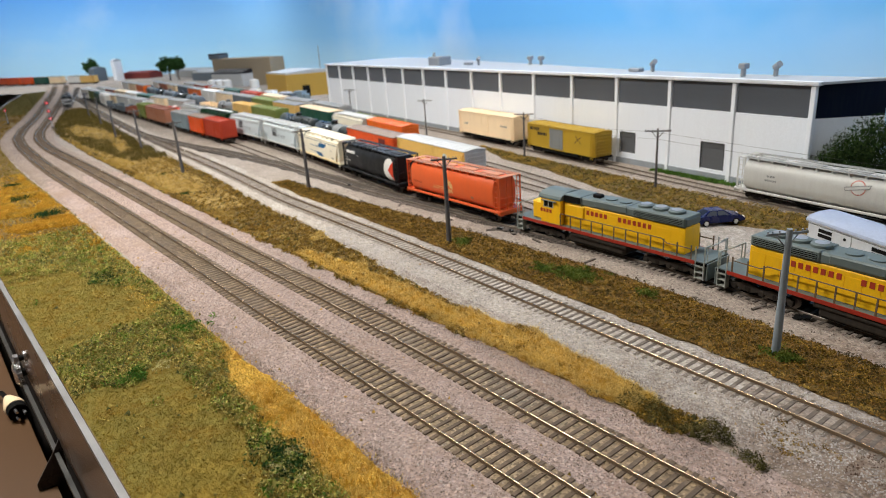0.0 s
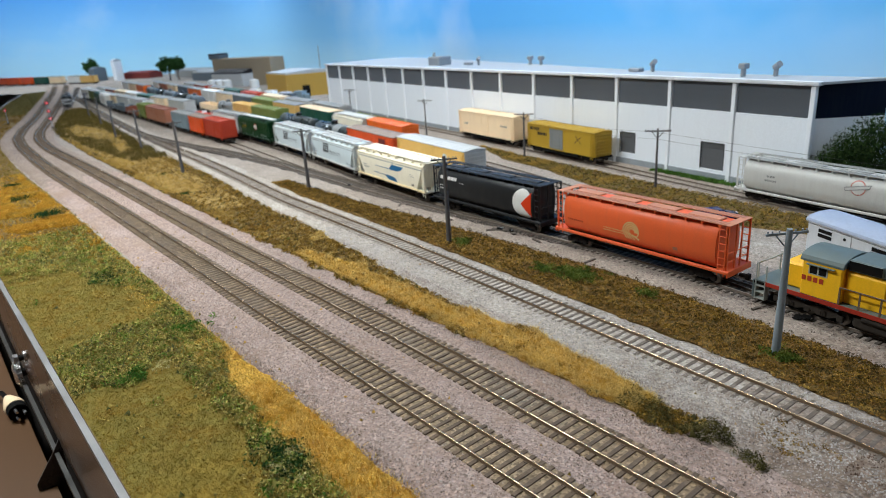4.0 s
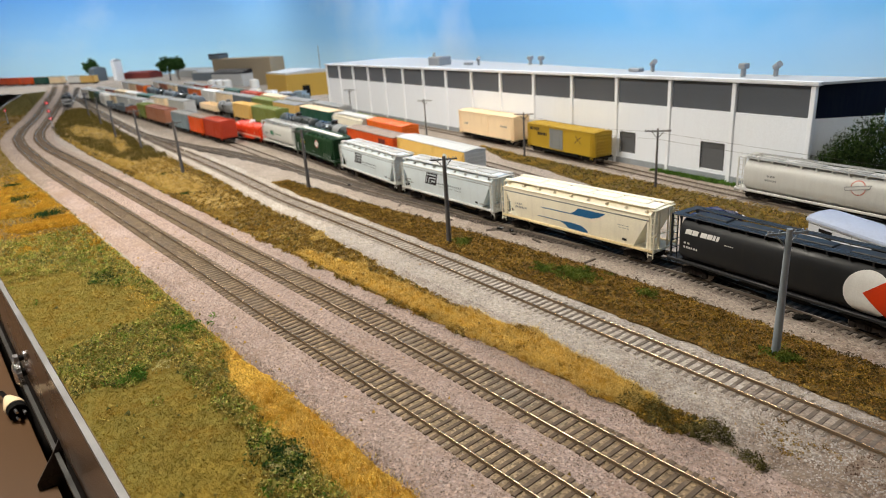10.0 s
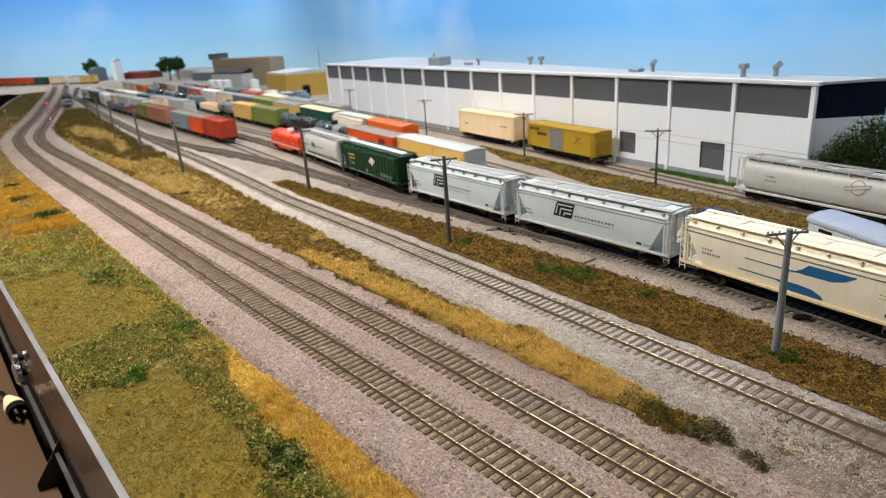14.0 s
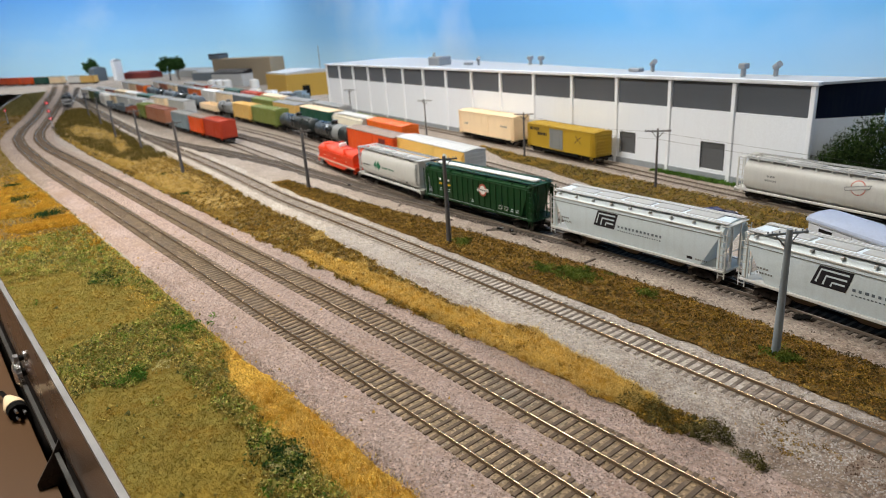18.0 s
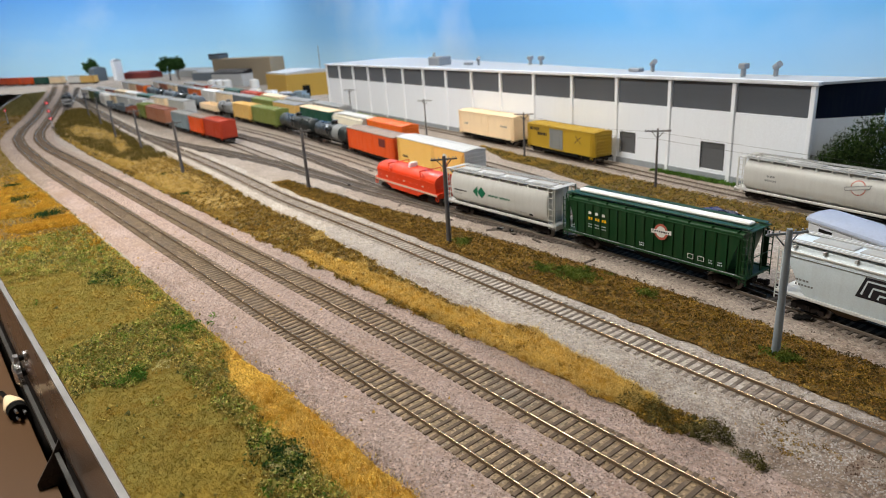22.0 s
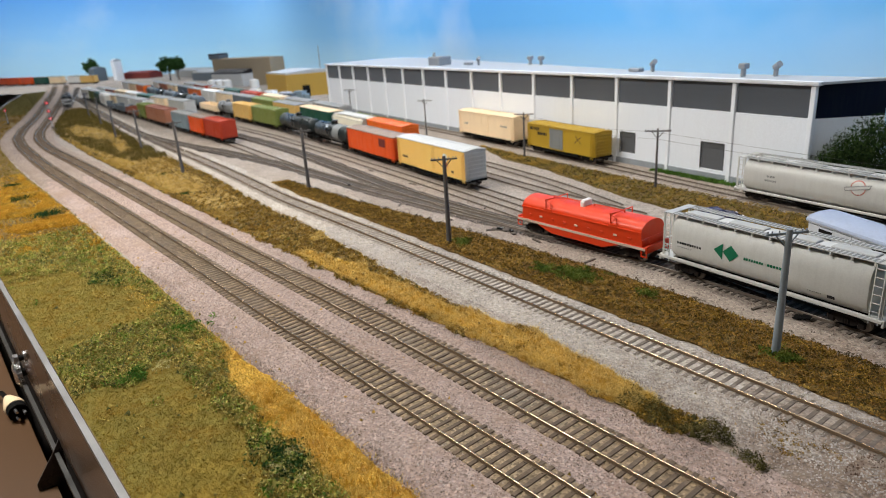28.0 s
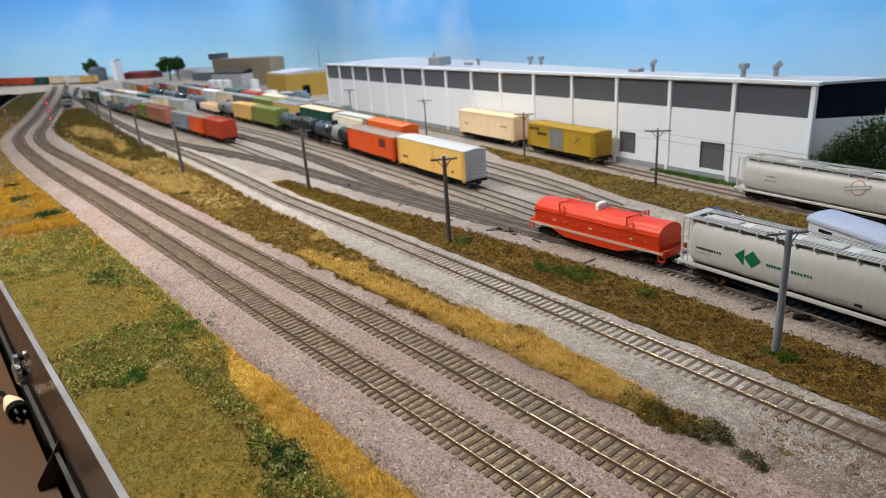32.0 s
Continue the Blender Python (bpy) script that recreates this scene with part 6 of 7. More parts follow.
def scatter(n, x0, x1, lo, hi, keep=None):
    """Random (X, Y) places between two plan lines; keep(x, y) gives the share that stays."""
    xs = RS.uniform(x1, x0, n)
    a, b = np.array([lo(x) for x in xs]), np.array([hi(x) for x in xs])
    ys = a + (b - a) * RS.rand(n)
    if keep is not None:
        k = np.array([keep(x, y) for x, y in zip(xs, ys)]) > RS.rand(n)
        xs, ys = xs[k], ys[k]
    return xs, ys


def blades(xs, ys, z, h, w, lean=0.5, per=3):
    """Grass: `per` narrow triangles a tuft."""
    n = len(xs) * per
    x, y = np.repeat(xs, per) + RS.normal(0, .05, n), np.repeat(ys, per) + RS.normal(0, .05, n)
    a, hh = RS.uniform(0, 2 * np.pi, n), h * RS.uniform(.5, 1.3, n)
    l, b = hh * lean * RS.normal(0, 1, n), RS.uniform(0, 2 * np.pi, n)
    tri = np.zeros((n, 3, 3))
    tri[:, 0] = np.stack([x - np.cos(a) * w, y - np.sin(a) * w, np.full(n, z)], 1)
    tri[:, 1] = np.stack([x + np.cos(a) * w, y + np.sin(a) * w, np.full(n, z)], 1)
    tri[:, 2] = np.stack([x + np.cos(b) * l, y + np.sin(b) * l, z + hh], 1)
    return tri


def foam(xs, ys, z, r, per, leaf, flat=0.6):
    """Clumps of small facets on domes."""
    n = len(xs) * per
    rr = np.repeat(r * RS.uniform(.5, 1.2, len(xs)), per) if np.isscalar(r) else np.repeat(r, per)
    d = RS.normal(0, 1, (n, 3))
    d /= np.linalg.norm(d, axis=1)[:, None]
    d[:, 2] = np.abs(d[:, 2]) * flat
    c = np.stack([np.repeat(xs, per), np.repeat(ys, per), np.full(n, z)], 1) + d * rr[:, None] * RS.uniform(.55, 1.05, (n, 1))
    return c[:, None, :] + RS.normal(0, leaf, (n, 3, 3))


def stones(xs, ys, z, s0, s1):
    """Small four-faced stones."""
    n = len(xs)
    v = np.array([(1, 0, -.5), (-.6, .9, -.5), (-.6, -.9, -.5), (0, 0, .8)])[None] + RS.normal(0, .22, (n, 4, 3))
    a = RS.uniform(0, 6.28, n)
    rot = np.zeros((n, 3, 3))
    rot[:, 0, 0], rot[:, 0, 1], rot[:, 1, 0], rot[:, 1, 1], rot[:, 2, 2] = np.cos(a), -np.sin(a), np.sin(a), np.cos(a), 1
    v = np.einsum("nij,nkj->nki", rot, v) * RS.uniform(s0, s1, n)[:, None, None]
    v += np.stack([xs, ys, np.full(n, z)], 1)[:, None]
    return v


def dirt_split(xs, ys):
    """Which stones lie in the brown dirt of the near corner."""
    return np.array([math.hypot(x + 2, y - 27) + 5 * wob(x, y, .35, 61) + 2.5 * wob(x, y, 1.2, 62) < 8.5 for x, y in zip(xs, ys)])


def stone_cloud(name, v, material, label):
    n = len(v)
    idx = (np.arange(n) * 4)[:, None, None] + np.array([(0, 1, 3), (1, 2, 3), (2, 0, 3)])[None]
    me = bpy.data.meshes.new(name)
    me.vertices.add(n * 4)
    me.vertices.foreach_set("co", (v.reshape(-1) * K).astype(np.float32))
    me.loops.add(n * 9)
    me.loops.foreach_set("vertex_index", idx.reshape(-1).astype(np.int32))
    me.polygons.add(n * 3)
    me.polygons.foreach_set("loop_start", np.arange(0, n * 9, 3, dtype=np.int32))
    me.update(calc_edges=True)
    me.materials.append(material)
    tagged(new(name, me), label, "ballast", "", "stuff")


def e_(x):
    return on(L_EDGE, x)


def t1(x):
    return on(L_T1, x)


def t2(x):
    return on(L_T2, x)


def t3(x):
    return on(L_T3, x)


def off_rail(x, y):
    return 0.0 if min(abs(y - t1(x)), abs(y - t2(x)), abs(y - t3(x))) < 0.95 else 1.0


# ballast stones
xs, ys = scatter(42000, -12, -62, lambda x: t1(x) - 4.4, lambda x: t2(x) + 2.6, off_rail)
stone_cloud("ballast_stones", stones(xs, ys, -0.235, .03, .075), M_STONE, "loose pinkish-grey ballast stones by the main line")
xs, ys = scatter(30000, -8, -62, lambda x: t3(x) - 3.6, lambda x: t3(x) + 2.0, off_rail)
dirty = dirt_split(xs, ys)
stone_cloud("ballast_stones", stones(xs[~dirty], ys[~dirty], -0.19, .03, .07), M_STONEG, "loose pale grey ballast stones by the siding")
stone_cloud("dirt_stones", stones(xs[dirty], ys[dirty], -0.19, .03, .07), M_DIRT, "dark brown dirt crumbs by the siding")
xs, ys = scatter(16000, -8, -75, lambda x: on(L_TRAIN, x) - 5.5, lambda x: on(L_TRAIN, x) + 3, lambda x, y: 0.0 if abs(y - on(L_TRAIN, x)) < 1.4 else 1.0)
stone_cloud("cinder_stones", stones(xs, ys, -0.17, .025, .06), M_STONE, "loose stones on the yard cinders")
xs, ys = scatter(260, -14, -75, lambda x: t1(x) - 4.6, lambda x: t3(x) + 5, off_rail)
stone_cloud("dark_clods", stones(xs, ys, -0.2, .05, .13), M_BROWN, "dark brown clods on the ballast")

def off_strip(x, y):
    return 0.0 if x < -13 and strip_lo(x) - .05 < y < strip_hi(x) + .05 else (1.0 if x < -15 else .4)


xs, ys = scatter(30000, -6, -60, lambda x: t2(x) + 2.2, lambda x: t3(x) - 3.3, off_strip)
low = ys < np.array([strip_lo(x) + .5 for x in xs])
stone_cloud("ballast_stones", stones(xs[low], ys[low], -0.225, .03, .07), M_STONE, "loose pinkish ballast stones beside the dry strip")
xs, ys = xs[~low], ys[~low]
dirty = dirt_split(xs, ys)
stone_cloud("dirt_stones", stones(xs[dirty], ys[dirty], -0.19, .03, .07), M_DIRT, "dark brown dirt crumbs between the tracks")
xs, ys = xs[~dirty], ys[~dirty]
stone_cloud("ballast_stones", stones(xs, ys, -0.185, .03, .07), loose("mixed_ballast_stones", [(.13, .10, .085), (.40, .34, .30), (.30, .23, .19), (.50, .45, .42), (.22, .17, .14)]), "loose grey and pinkish ballast stones between the tracks")

# near turf: short olive static grass
xs, ys = scatter(40000, -14, -78, lambda x: e_(x) + .02, lambda x: t1(x) - 4.6)
cloud("turf_grass", blades(xs, ys, -.37, .10, .016, 1.3, 4), M_OLIVE, "short olive static grass along the layout edge")
xs, ys = scatter(5000, -78, -200, lambda x: e_(x) + .1, lambda x: t1(x) - 4.0)
cloud("turf_grass", blades(xs, ys, -.36, .24, .05, .7, 2), M_OLIVE, "short olive static grass along the layout edge")


# golden verge between turf and ballast
def gold_keep(x, y):
    d = t1(x) - y
    near = 1.0 if 4.3 + .5 * wob(x, 1, .5) < d < 6.9 + .8 * wob(x, 3, .4) else 0.0
    if -38.6 < x < -34.6 + 1.2 * wob(x, y, .7, 5):
        return .12 * near
    if x > -36.5:
        return near
    if x > -43.5:
        return near * (1.0 if d < 7.2 and -43 < x else .2)
    if x > -74:
        return near * .12
    if x > -112:
        return 1.0 if d < 11 + 3 * wob(x, y, .15) and d > 4.6 and wob(x, y, .2, 2) > .02 else 0.08
    return .35 if d > 4.5 and wob(x, y, .1, 2) > 0.05 else .06


xs, ys = scatter(64000, -13, -130, lambda x: max(e_(x) + .2, t1(x) - 13), lambda x: t1(x) - 4.2, gold_keep)
cloud("golden_grass", blades(xs[xs > -60], ys[xs > -60], -.36, .27, .017, 1.1, 5), M_GOLD, "golden dry grass beside the ballast")
cloud("golden_grass", blades(xs[xs <= -60], ys[xs <= -60], -.36, .28, .04, 1.0, 4), M_RUSTGOLD, "rusty golden dry grass along the layout edge")

# green and brown scrub in the turf
TURF_A = [(-72.0, -9.4), (-71.4, -5.8), (-65.2, -1.3), (-60.3, -0.5), (-57.7, 2.6), (-51.7, 3.9), (-49.3, 2.9), (-48.6, 0.6), (-48.1, -2.1), (-46.6, -4.3), (-57.3, -6.6)]
TURF_B = [(-39.7, -3.2), (-40.6, -1.7), (-39.5, 0.8), (-41.6, 1.6), (-41.0, 2.9), (-38.3, 3.2), (-33.8, 4.2), (-30.6, 4.9), (-26.6, 4.5), (-24.5, 4.3), (-21.4, 4.3), (-25.1, -0.9)]


def inside(poly, x, y):
    hit = False
    for (ax, ay), (bx, by) in zip(poly, poly[1:] + poly[:1]):
        if (ay > y) != (by > y) and x < (bx - ax) * (y - ay) / (by - ay) + ax:
            hit = not hit
    return hit


def scrub_keep(x, y):
    """Scrub grows round the two smooth turf areas."""
    u, v = x + 1.1 * wob(x, y, .5, 51) + .5 * wob(x, y, 1.6, 52), y + .5 * wob(x, y, .5, 53) + .3 * wob(x, y, 1.6, 54)
    if inside(TURF_A, u, v) or inside(TURF_B, u, v):
        return .006
    return .95 if wob(x, y, .6, 21) > -.3 else .35


xs, ys = scatter(9500, -15, -66, lambda x: e_(x) + .2, lambda x: t1(x) - np.interp(-x, [15, 36, 41], [6.7, 6.5, 4.8]), scrub_keep)
a, b = scatter(2600, -66, -82, lambda x: e_(x) + .3, lambda x: t1(x) - 4.7, lambda x, y: .8 if wob(x, y, .4, 22) > -.1 else .15)
xs, ys = np.append(xs, a), np.append(ys, b)
pick = RS.rand(len(xs))
cloud("green_scrub", foam(xs[pick < .16], ys[pick < .16], -.42, .58, 60, .055, .95), M_GREEN, "green ground-foam scrub in the turf")
cloud("brown_scrub", foam(xs[(pick > .22) & (pick < .5)], ys[(pick > .22) & (pick < .5)], -.40, .42, 34, .045, .4), M_BROWN, "dark brown low scrub in the turf")
cloud("brown_scrub", foam(xs[pick >= .70], ys[pick >= .70], -.42, .5, 52, .05, .9), loose("mixed_scrub", [(.12, .08, .02), (.55, .40, .09), (.26, .22, .04), (.80, .60, .18), (.10, .08, .02), (.90, .72, .30)], clump=1.2), "mixed olive and brown foam scrub in the turf")
M_FRESH = loose("fresh_bush", [(.02, .06, .01), (.05, .15, .02), (.12, .26, .03), (.26, .34, .06)], clump=1.5)
for cx, cy, r in ((-27.6, 5.5, .95), (-61.4, .6, 1.1), (-26.0, 6.0, .6), (-40.4, .3, .8), (-45.8, 4.6, .9), (-93, -4, 1.3), (-92.9, -4.3, 1.2), (-106.8, -6.8, 1.2), (-107.5, 11.5, 1.3), (-119.0, -8.6, 1.0), (-142.6, 12.5, 1.6), (-90.4, 12.5, 0.7)):
    m = 26
    a, b = RS.normal(cx, r * .5, m), RS.normal(cy, r * .45, m)
    b_ = thing("bush", place(cx, cy, -.36), "dark green foam bush with loose outline in the turf", "bush", "bushes")
    cloud("foliage", foam((a - cx) * 1.3, (b - cy) * 1.3, 0, .45, 60, .055, 1.0), M_FRESH if cx in (-40.4, -45.8) else M_DARKGREEN, "", "", "", b_)


# strip between main line and siding: golden near, brown-green further on
GOLD_FAR = ([(-107.5, 7.6), (-111.6, 9.3), (-105.9, 12.9), (-101, 14.1), (-93.5, 15.2), (-90, 14.1), (-91.5, 11.2), (-96.5, 9), (-101.5, 8)],
            [(-180, -.9), (-169.6, 1.3), (-152.7, 3.9), (-142.3, 5.9), (-133.5, 7.5), (-123.4, 9.7), (-114.8, 8.3), (-120.5, 6.1), (-132, 3.9), (-149, 1.5), (-164.5, -.7)],
            [(-195.6, 1), (-201.5, 4), (-184.8, 8.8), (-170.1, 10.9), (-154.3, 11.4), (-138, 10.9), (-138.4, 8.4), (-159.1, 8.6), (-172.7, 2.9)])


def mid_gold(x, y):
    s = (y - strip_lo(x)) / max(.5, strip_hi(x) - strip_lo(x))
    if x > -19.3 + 1.2 * wob(x, y, .6, 31):
        return .0
    if x > -36:
        return 1.0 if wob(x, y, .5, 9) > -.42 else .3
    if x > -56:
        return 1.0 if .06 < s < np.interp(-x, [36, 50, 56], [.9, .6, .3]) + .2 * wob(x, y, .4, 9) else .06
    if x > -80:
        return .8 if wob(x, y, .14, 15) > .25 else .08
    u, v = x + 1.6 * wob(x, y, .3, 6), y + .6 * wob(x, y, .4, 7)
    return .985 if any(inside(p, u, v) for p in GOLD_FAR) else .04


def ragged(edge, k, seed):
    return lambda x: edge(x) + k * (wob(x, seed, .45) + .7 * wob(x, seed, 1.4))


lo1, hi1 = ragged(lambda x: strip_lo(x) - .1, .4, 41.0), ragged(lambda x: strip_hi(x) - .05, .45, 42.0)
xs, ys = scatter(46000, -13.4, -130, lo1, hi1, mid_gold)
cloud("golden_grass", blades(xs[xs > -66], ys[xs > -66], -.15, .24, .014, 1.1, 5), M_STRAW, "golden dry grass between main line and siding")
cloud("golden_grass", blades(xs[xs <= -66][::2], ys[xs <= -66][::2], -.2, .26, .04, 1.0, 3), M_SANDG, "dull golden dry grass between main line and siding")
xs, ys = scatter(5000, -120, -240, lo1, hi1, mid_gold)
cloud("golden_grass", blades(xs, ys, -.24, .35, .10, .7, 3), M_SANDG, "golden dry grass between main line and siding")
xs, ys = scatter(5200, -17.5, -125, lo1, hi1, lambda x, y: 1 - .95 * mid_gold(x, y))
cloud("brown_scrub", foam(xs, ys, -.2, .34, 36, .045, .75), M_BROWN, "brown foam scrub between main line and siding")
xs, ys = scatter(3600, -125, -255, lo1, hi1, lambda x, y: 1 - .95 * mid_gold(x, y))
cloud("brown_scrub", foam(xs, ys, -.2, .75, 40, .075, .9), M_SCRUBO, "brown foam scrub between main line and siding")
xs, ys = scatter(520, -13.3, -21, lo1, hi1, lambda x, y: (1.0 if wob(x, y, .7, 33) > -.1 else .08) * float(np.interp(-x, [13.5, 19], [.2, .8])))
cloud("green_scrub", foam(xs, ys, -.2, .36, 40, .035, 1.0), loose("dry_green", [(.012, .014, .004), (.06, .055, .014), (.17, .14, .045), (.30, .24, .09)], clump=1.4), "dark olive scrub at the tip of the strip")
xs, ys = scatter(500, -45, -260, lo1, hi1, lambda x, y: 1.0 if wob(x, y, .16, 8) > .28 else 0.0)
cloud("green_scrub", foam(xs, ys, -.24, .34, 30, .05), M_GREEN, "green foam tufts in the scrub")

# strip under the pole line
lo2, hi2 = (lambda x: t3(x) + 2.4), (lambda x: on(L_TRAIN, x) - np.interp(-x, [10, 40, 58, 86], [4.2, 4.5, 5.0, 8.8]))
xs, ys = scatter(6200, -8, -87, lo2, hi2)
cloud("brown_scrub", foam(xs[::2], ys[::2], -.16, .26, 40, .04), M_BROWN, "brown foam scrub under the pole line")
cloud("brown_scrub", foam(xs[1::8], ys[1::8], -.2, .42, 60, .045, .8), M_BROWN, "lumpy brown foam scrub under the pole line")
xs, ys = scatter(3600, -12, -80, lo2, hi2, lambda x, y: 1.0 if wob(x, y, .3, 12) > .22 else .05)
cloud("golden_grass", blades(xs[xs < -26], ys[xs < -26], -.12, .12, .03, 1.0, 3), M_GOLD, "golden dry tufts under the pole line")
for cx, cy, r, m in ((-35.3, 31.9, 1.3, 110), (-38, 30.7, .8, 40), (-18.6, 32.2, .6, 40), (-29.2, 33.0, .7, 20), (-48, 29.5, .8, 25)):
    xs, ys = RS.normal(cx, r * .7, m), RS.normal(cy, r * .45, m)
    cloud("green_scrub", foam(xs, ys, -.04, .36, 48, .045, .9), loose("fresh_green", [(.02, .04, .008), (.07, .12, .014), (.17, .22, .035), (.30, .28, .06)], clump=1.2), "fresh green foam weeds under the pole line")

# crumbs of ground foam: the grain of the scrub
M_CRUMB = loose("scrub_crumbs", [(0.0338, 0.0216, 0.00675), (0.203, 0.115, 0.0216), (0.108, 0.0702, 0.0162), (0.365, 0.216, 0.0405), (0.0675, 0.0567, 0.0135), (0.486, 0.324, 0.081), (0.135, 0.121, 0.0243)], clump=0.7)
M_CRUMBR = loose("reddish_crumbs", [(0.024, 0.014, 0.006), (0.16, 0.08, 0.018), (0.075, 0.046, 0.013), (0.27, 0.145, 0.03), (0.04, 0.032, 0.01), (0.42, 0.26, 0.06), (0.10, 0.075, 0.018)], clump=0.9)
M_CLOD = loose("dark_scrub_lumps", [(0.0216, 0.0144, 0.0048), (0.084, 0.054, 0.0144), (0.042, 0.0384, 0.0096), (0.156, 0.108, 0.0264)], clump=1.0)
M_CRUMBG = loose("green_crumbs", [(0.008, 0.013, 0.003), (0.055, 0.062, 0.011), (0.22, 0.19, 0.04), (0.02, 0.028, 0.005), (0.42, 0.32, 0.085), (0.10, 0.07, 0.018)], clump=0.8)
xs, ys = scatter(52000, -6, -88, lambda x: lo2(x) - .25 + .3 * wob(x, 3, .8), lambda x: hi2(x) + .3 + .5 * wob(x, 5, .8))
stone_cloud("scrub_crumbs", stones(xs, ys, -.11, .035, .115), M_CRUMBR, "crumbly reddish-brown foam scrub under the pole line")
xs, ys = scatter(2600, -8, -86, lo2, lambda x: hi2(x) + .6)
cloud("scrub_lumps", foam(xs, ys, -.12, .2, 34, .026, .9), M_CLOD, "dark lumps of brown scrub under the pole line")
xs, ys = scatter(26000, -17, -125, lo1, hi1, lambda x, y: 1 - .96 * mid_gold(x, y))
stone_cloud("scrub_crumbs", stones(xs, ys, -.15, .035, .10), M_CRUMB, "crumbly brown foam scrub between main line and siding")
xs, ys = scatter(1100, -16, -125, lo1, hi1, lambda x, y: 1 - .9 * mid_gold(x, y))
stone_cloud("scrub_crumbs", stones(xs, ys, -.12, .12, .28), M_CLOD, "lumps of brown scrub between main line and siding")
xs, ys = scatter(30000, -15, -66, lambda x: e_(x) + .15, lambda x: t1(x) - np.interp(-x, [15, 36, 41], [6.7, 6.5, 4.6]), scrub_keep)
stone_cloud("scrub_crumbs", stones(xs, ys, -.28, .05, .15), M_CRUMBG, "crumbly green and brown foam scrub in the turf")
xs, ys = scatter(2600, -15, -82, lambda x: e_(x) + .2, lambda x: t1(x) - np.interp(-x, [15, 36, 41], [6.7, 6.5, 4.6]), scrub_keep)
stone_cloud("scrub_crumbs", stones(xs, ys, -.24, .12, .27), M_CRUMBG, "lumps of green and brown scrub in the turf")

# strip before the warehouse spur, and weeds at the wall
lo4, hi4 = (lambda x: np.interp(-x, [25, 37, 50, 66, 76, 86], [55, 50.7, 51.4, 54.4, 54.8, 57.7])), (lambda x: 58.1)
xs, ys = scatter(4200, -24, -87, lo4, hi4)
cloud("brown_scrub", foam(xs, ys, -.12, .2, 30, .032), loose("olive_scrub", [(.12, .10, .025), (.24, .20, .045), (.32, .25, .06), (.28, .17, .04), (.40, .32, .10)], clump=.8), "olive-brown foam scrub before the warehouse")
xs, ys = scatter(9000, -24, -87, lo4, hi4, lambda x, y: 1.0 if wob(x, y, .35, 71) + .5 * wob(x, y, 1.1, 72) > .15 else .06)
cloud("golden_grass", blades(xs, ys, -.05, .2, .035, 1.0, 3), M_SANDG, "straw-coloured tufts before the warehouse spur")
xs, ys = scatter(1200, -24, -87, lo4, hi4)
cloud("scrub_lumps", foam(xs, ys, -.1, .2, 26, .03, .9), M_CLOD, "dark lumps of scrub before the warehouse spur")
xs, ys = scatter(330, -41.5, -56, lambda x: 63.0, lambda x: 64.0)
cloud("green_weeds", foam(xs, ys, -.2, .42, 34, .06), loose("wall_weeds", [(.04, .12, .015), (.09, .2, .03), (.15, .26, .05)]), "green weeds at the foot of the warehouse wall")
xs, ys = scatter(160, -122, -150, lambda x: 63.0, lambda x: 64.0)
cloud("green_weeds", foam(xs, ys, -.2, .5, 26, .1), M_GREEN, "green weeds at the foot of the warehouse wall")
xs, ys = scatter(900, -150, -300, lambda x: e_(x) + .3, lambda x: t1(x) - 4.2, lambda x, y: .8 if wob(x, y, .1, 3) > -.1 else .1)
cloud("brown_scrub", foam(xs, ys, -.36, .5, 24, .1), M_BROWN, "brown-green scrub along the curved layout edge")
xs, ys = scatter(1600, -260, -400, lambda x: e_(x) + .3, lambda x: t1(x) - 4.0)
cloud("brown_scrub", foam(xs, ys, -.5, .8, 18, .2), loose("far_scrub", [(.20, .18, .06), (.27, .22, .08), (.13, .11, .04)]), "olive scrub at the far layout edge")


# dry scrub scraps on the near ballast
for cx, cy, r, m in ((-13.9, 25.6, .9, 40), (-13.5, 24.7, .35, 14), (-12.6, 26.2, .6, 14), (-15.0, 26.6, .5, 8)):
    xs, ys = RS.normal(cx, r * .6, m), RS.normal(cy, r * .4, m)
    cloud("brown_scrub", foam(xs, ys, -.2, .14, 16, .03, .4), M_BROWN, "thin brown scrub on the pale ballast")
for cx, cy, r, m in ((-26.8, 6.2, .4, 14), (-26.1, 5.3, .45, 16), (-24.7, 5.8, .3, 8), (-40.6, 2.2, .6, 10)):
    xs, ys = RS.normal(cx, r * .6, m), RS.normal(cy, r * .5, m)
    cloud("pale_flowers", foam(xs, ys, -.2, .24, 30, .035, .9), loose("pale_flower", [(.62, .52, .20), (.80, .72, .36), (.42, .38, .10)]), "pale yellow weeds beside the dark bush")


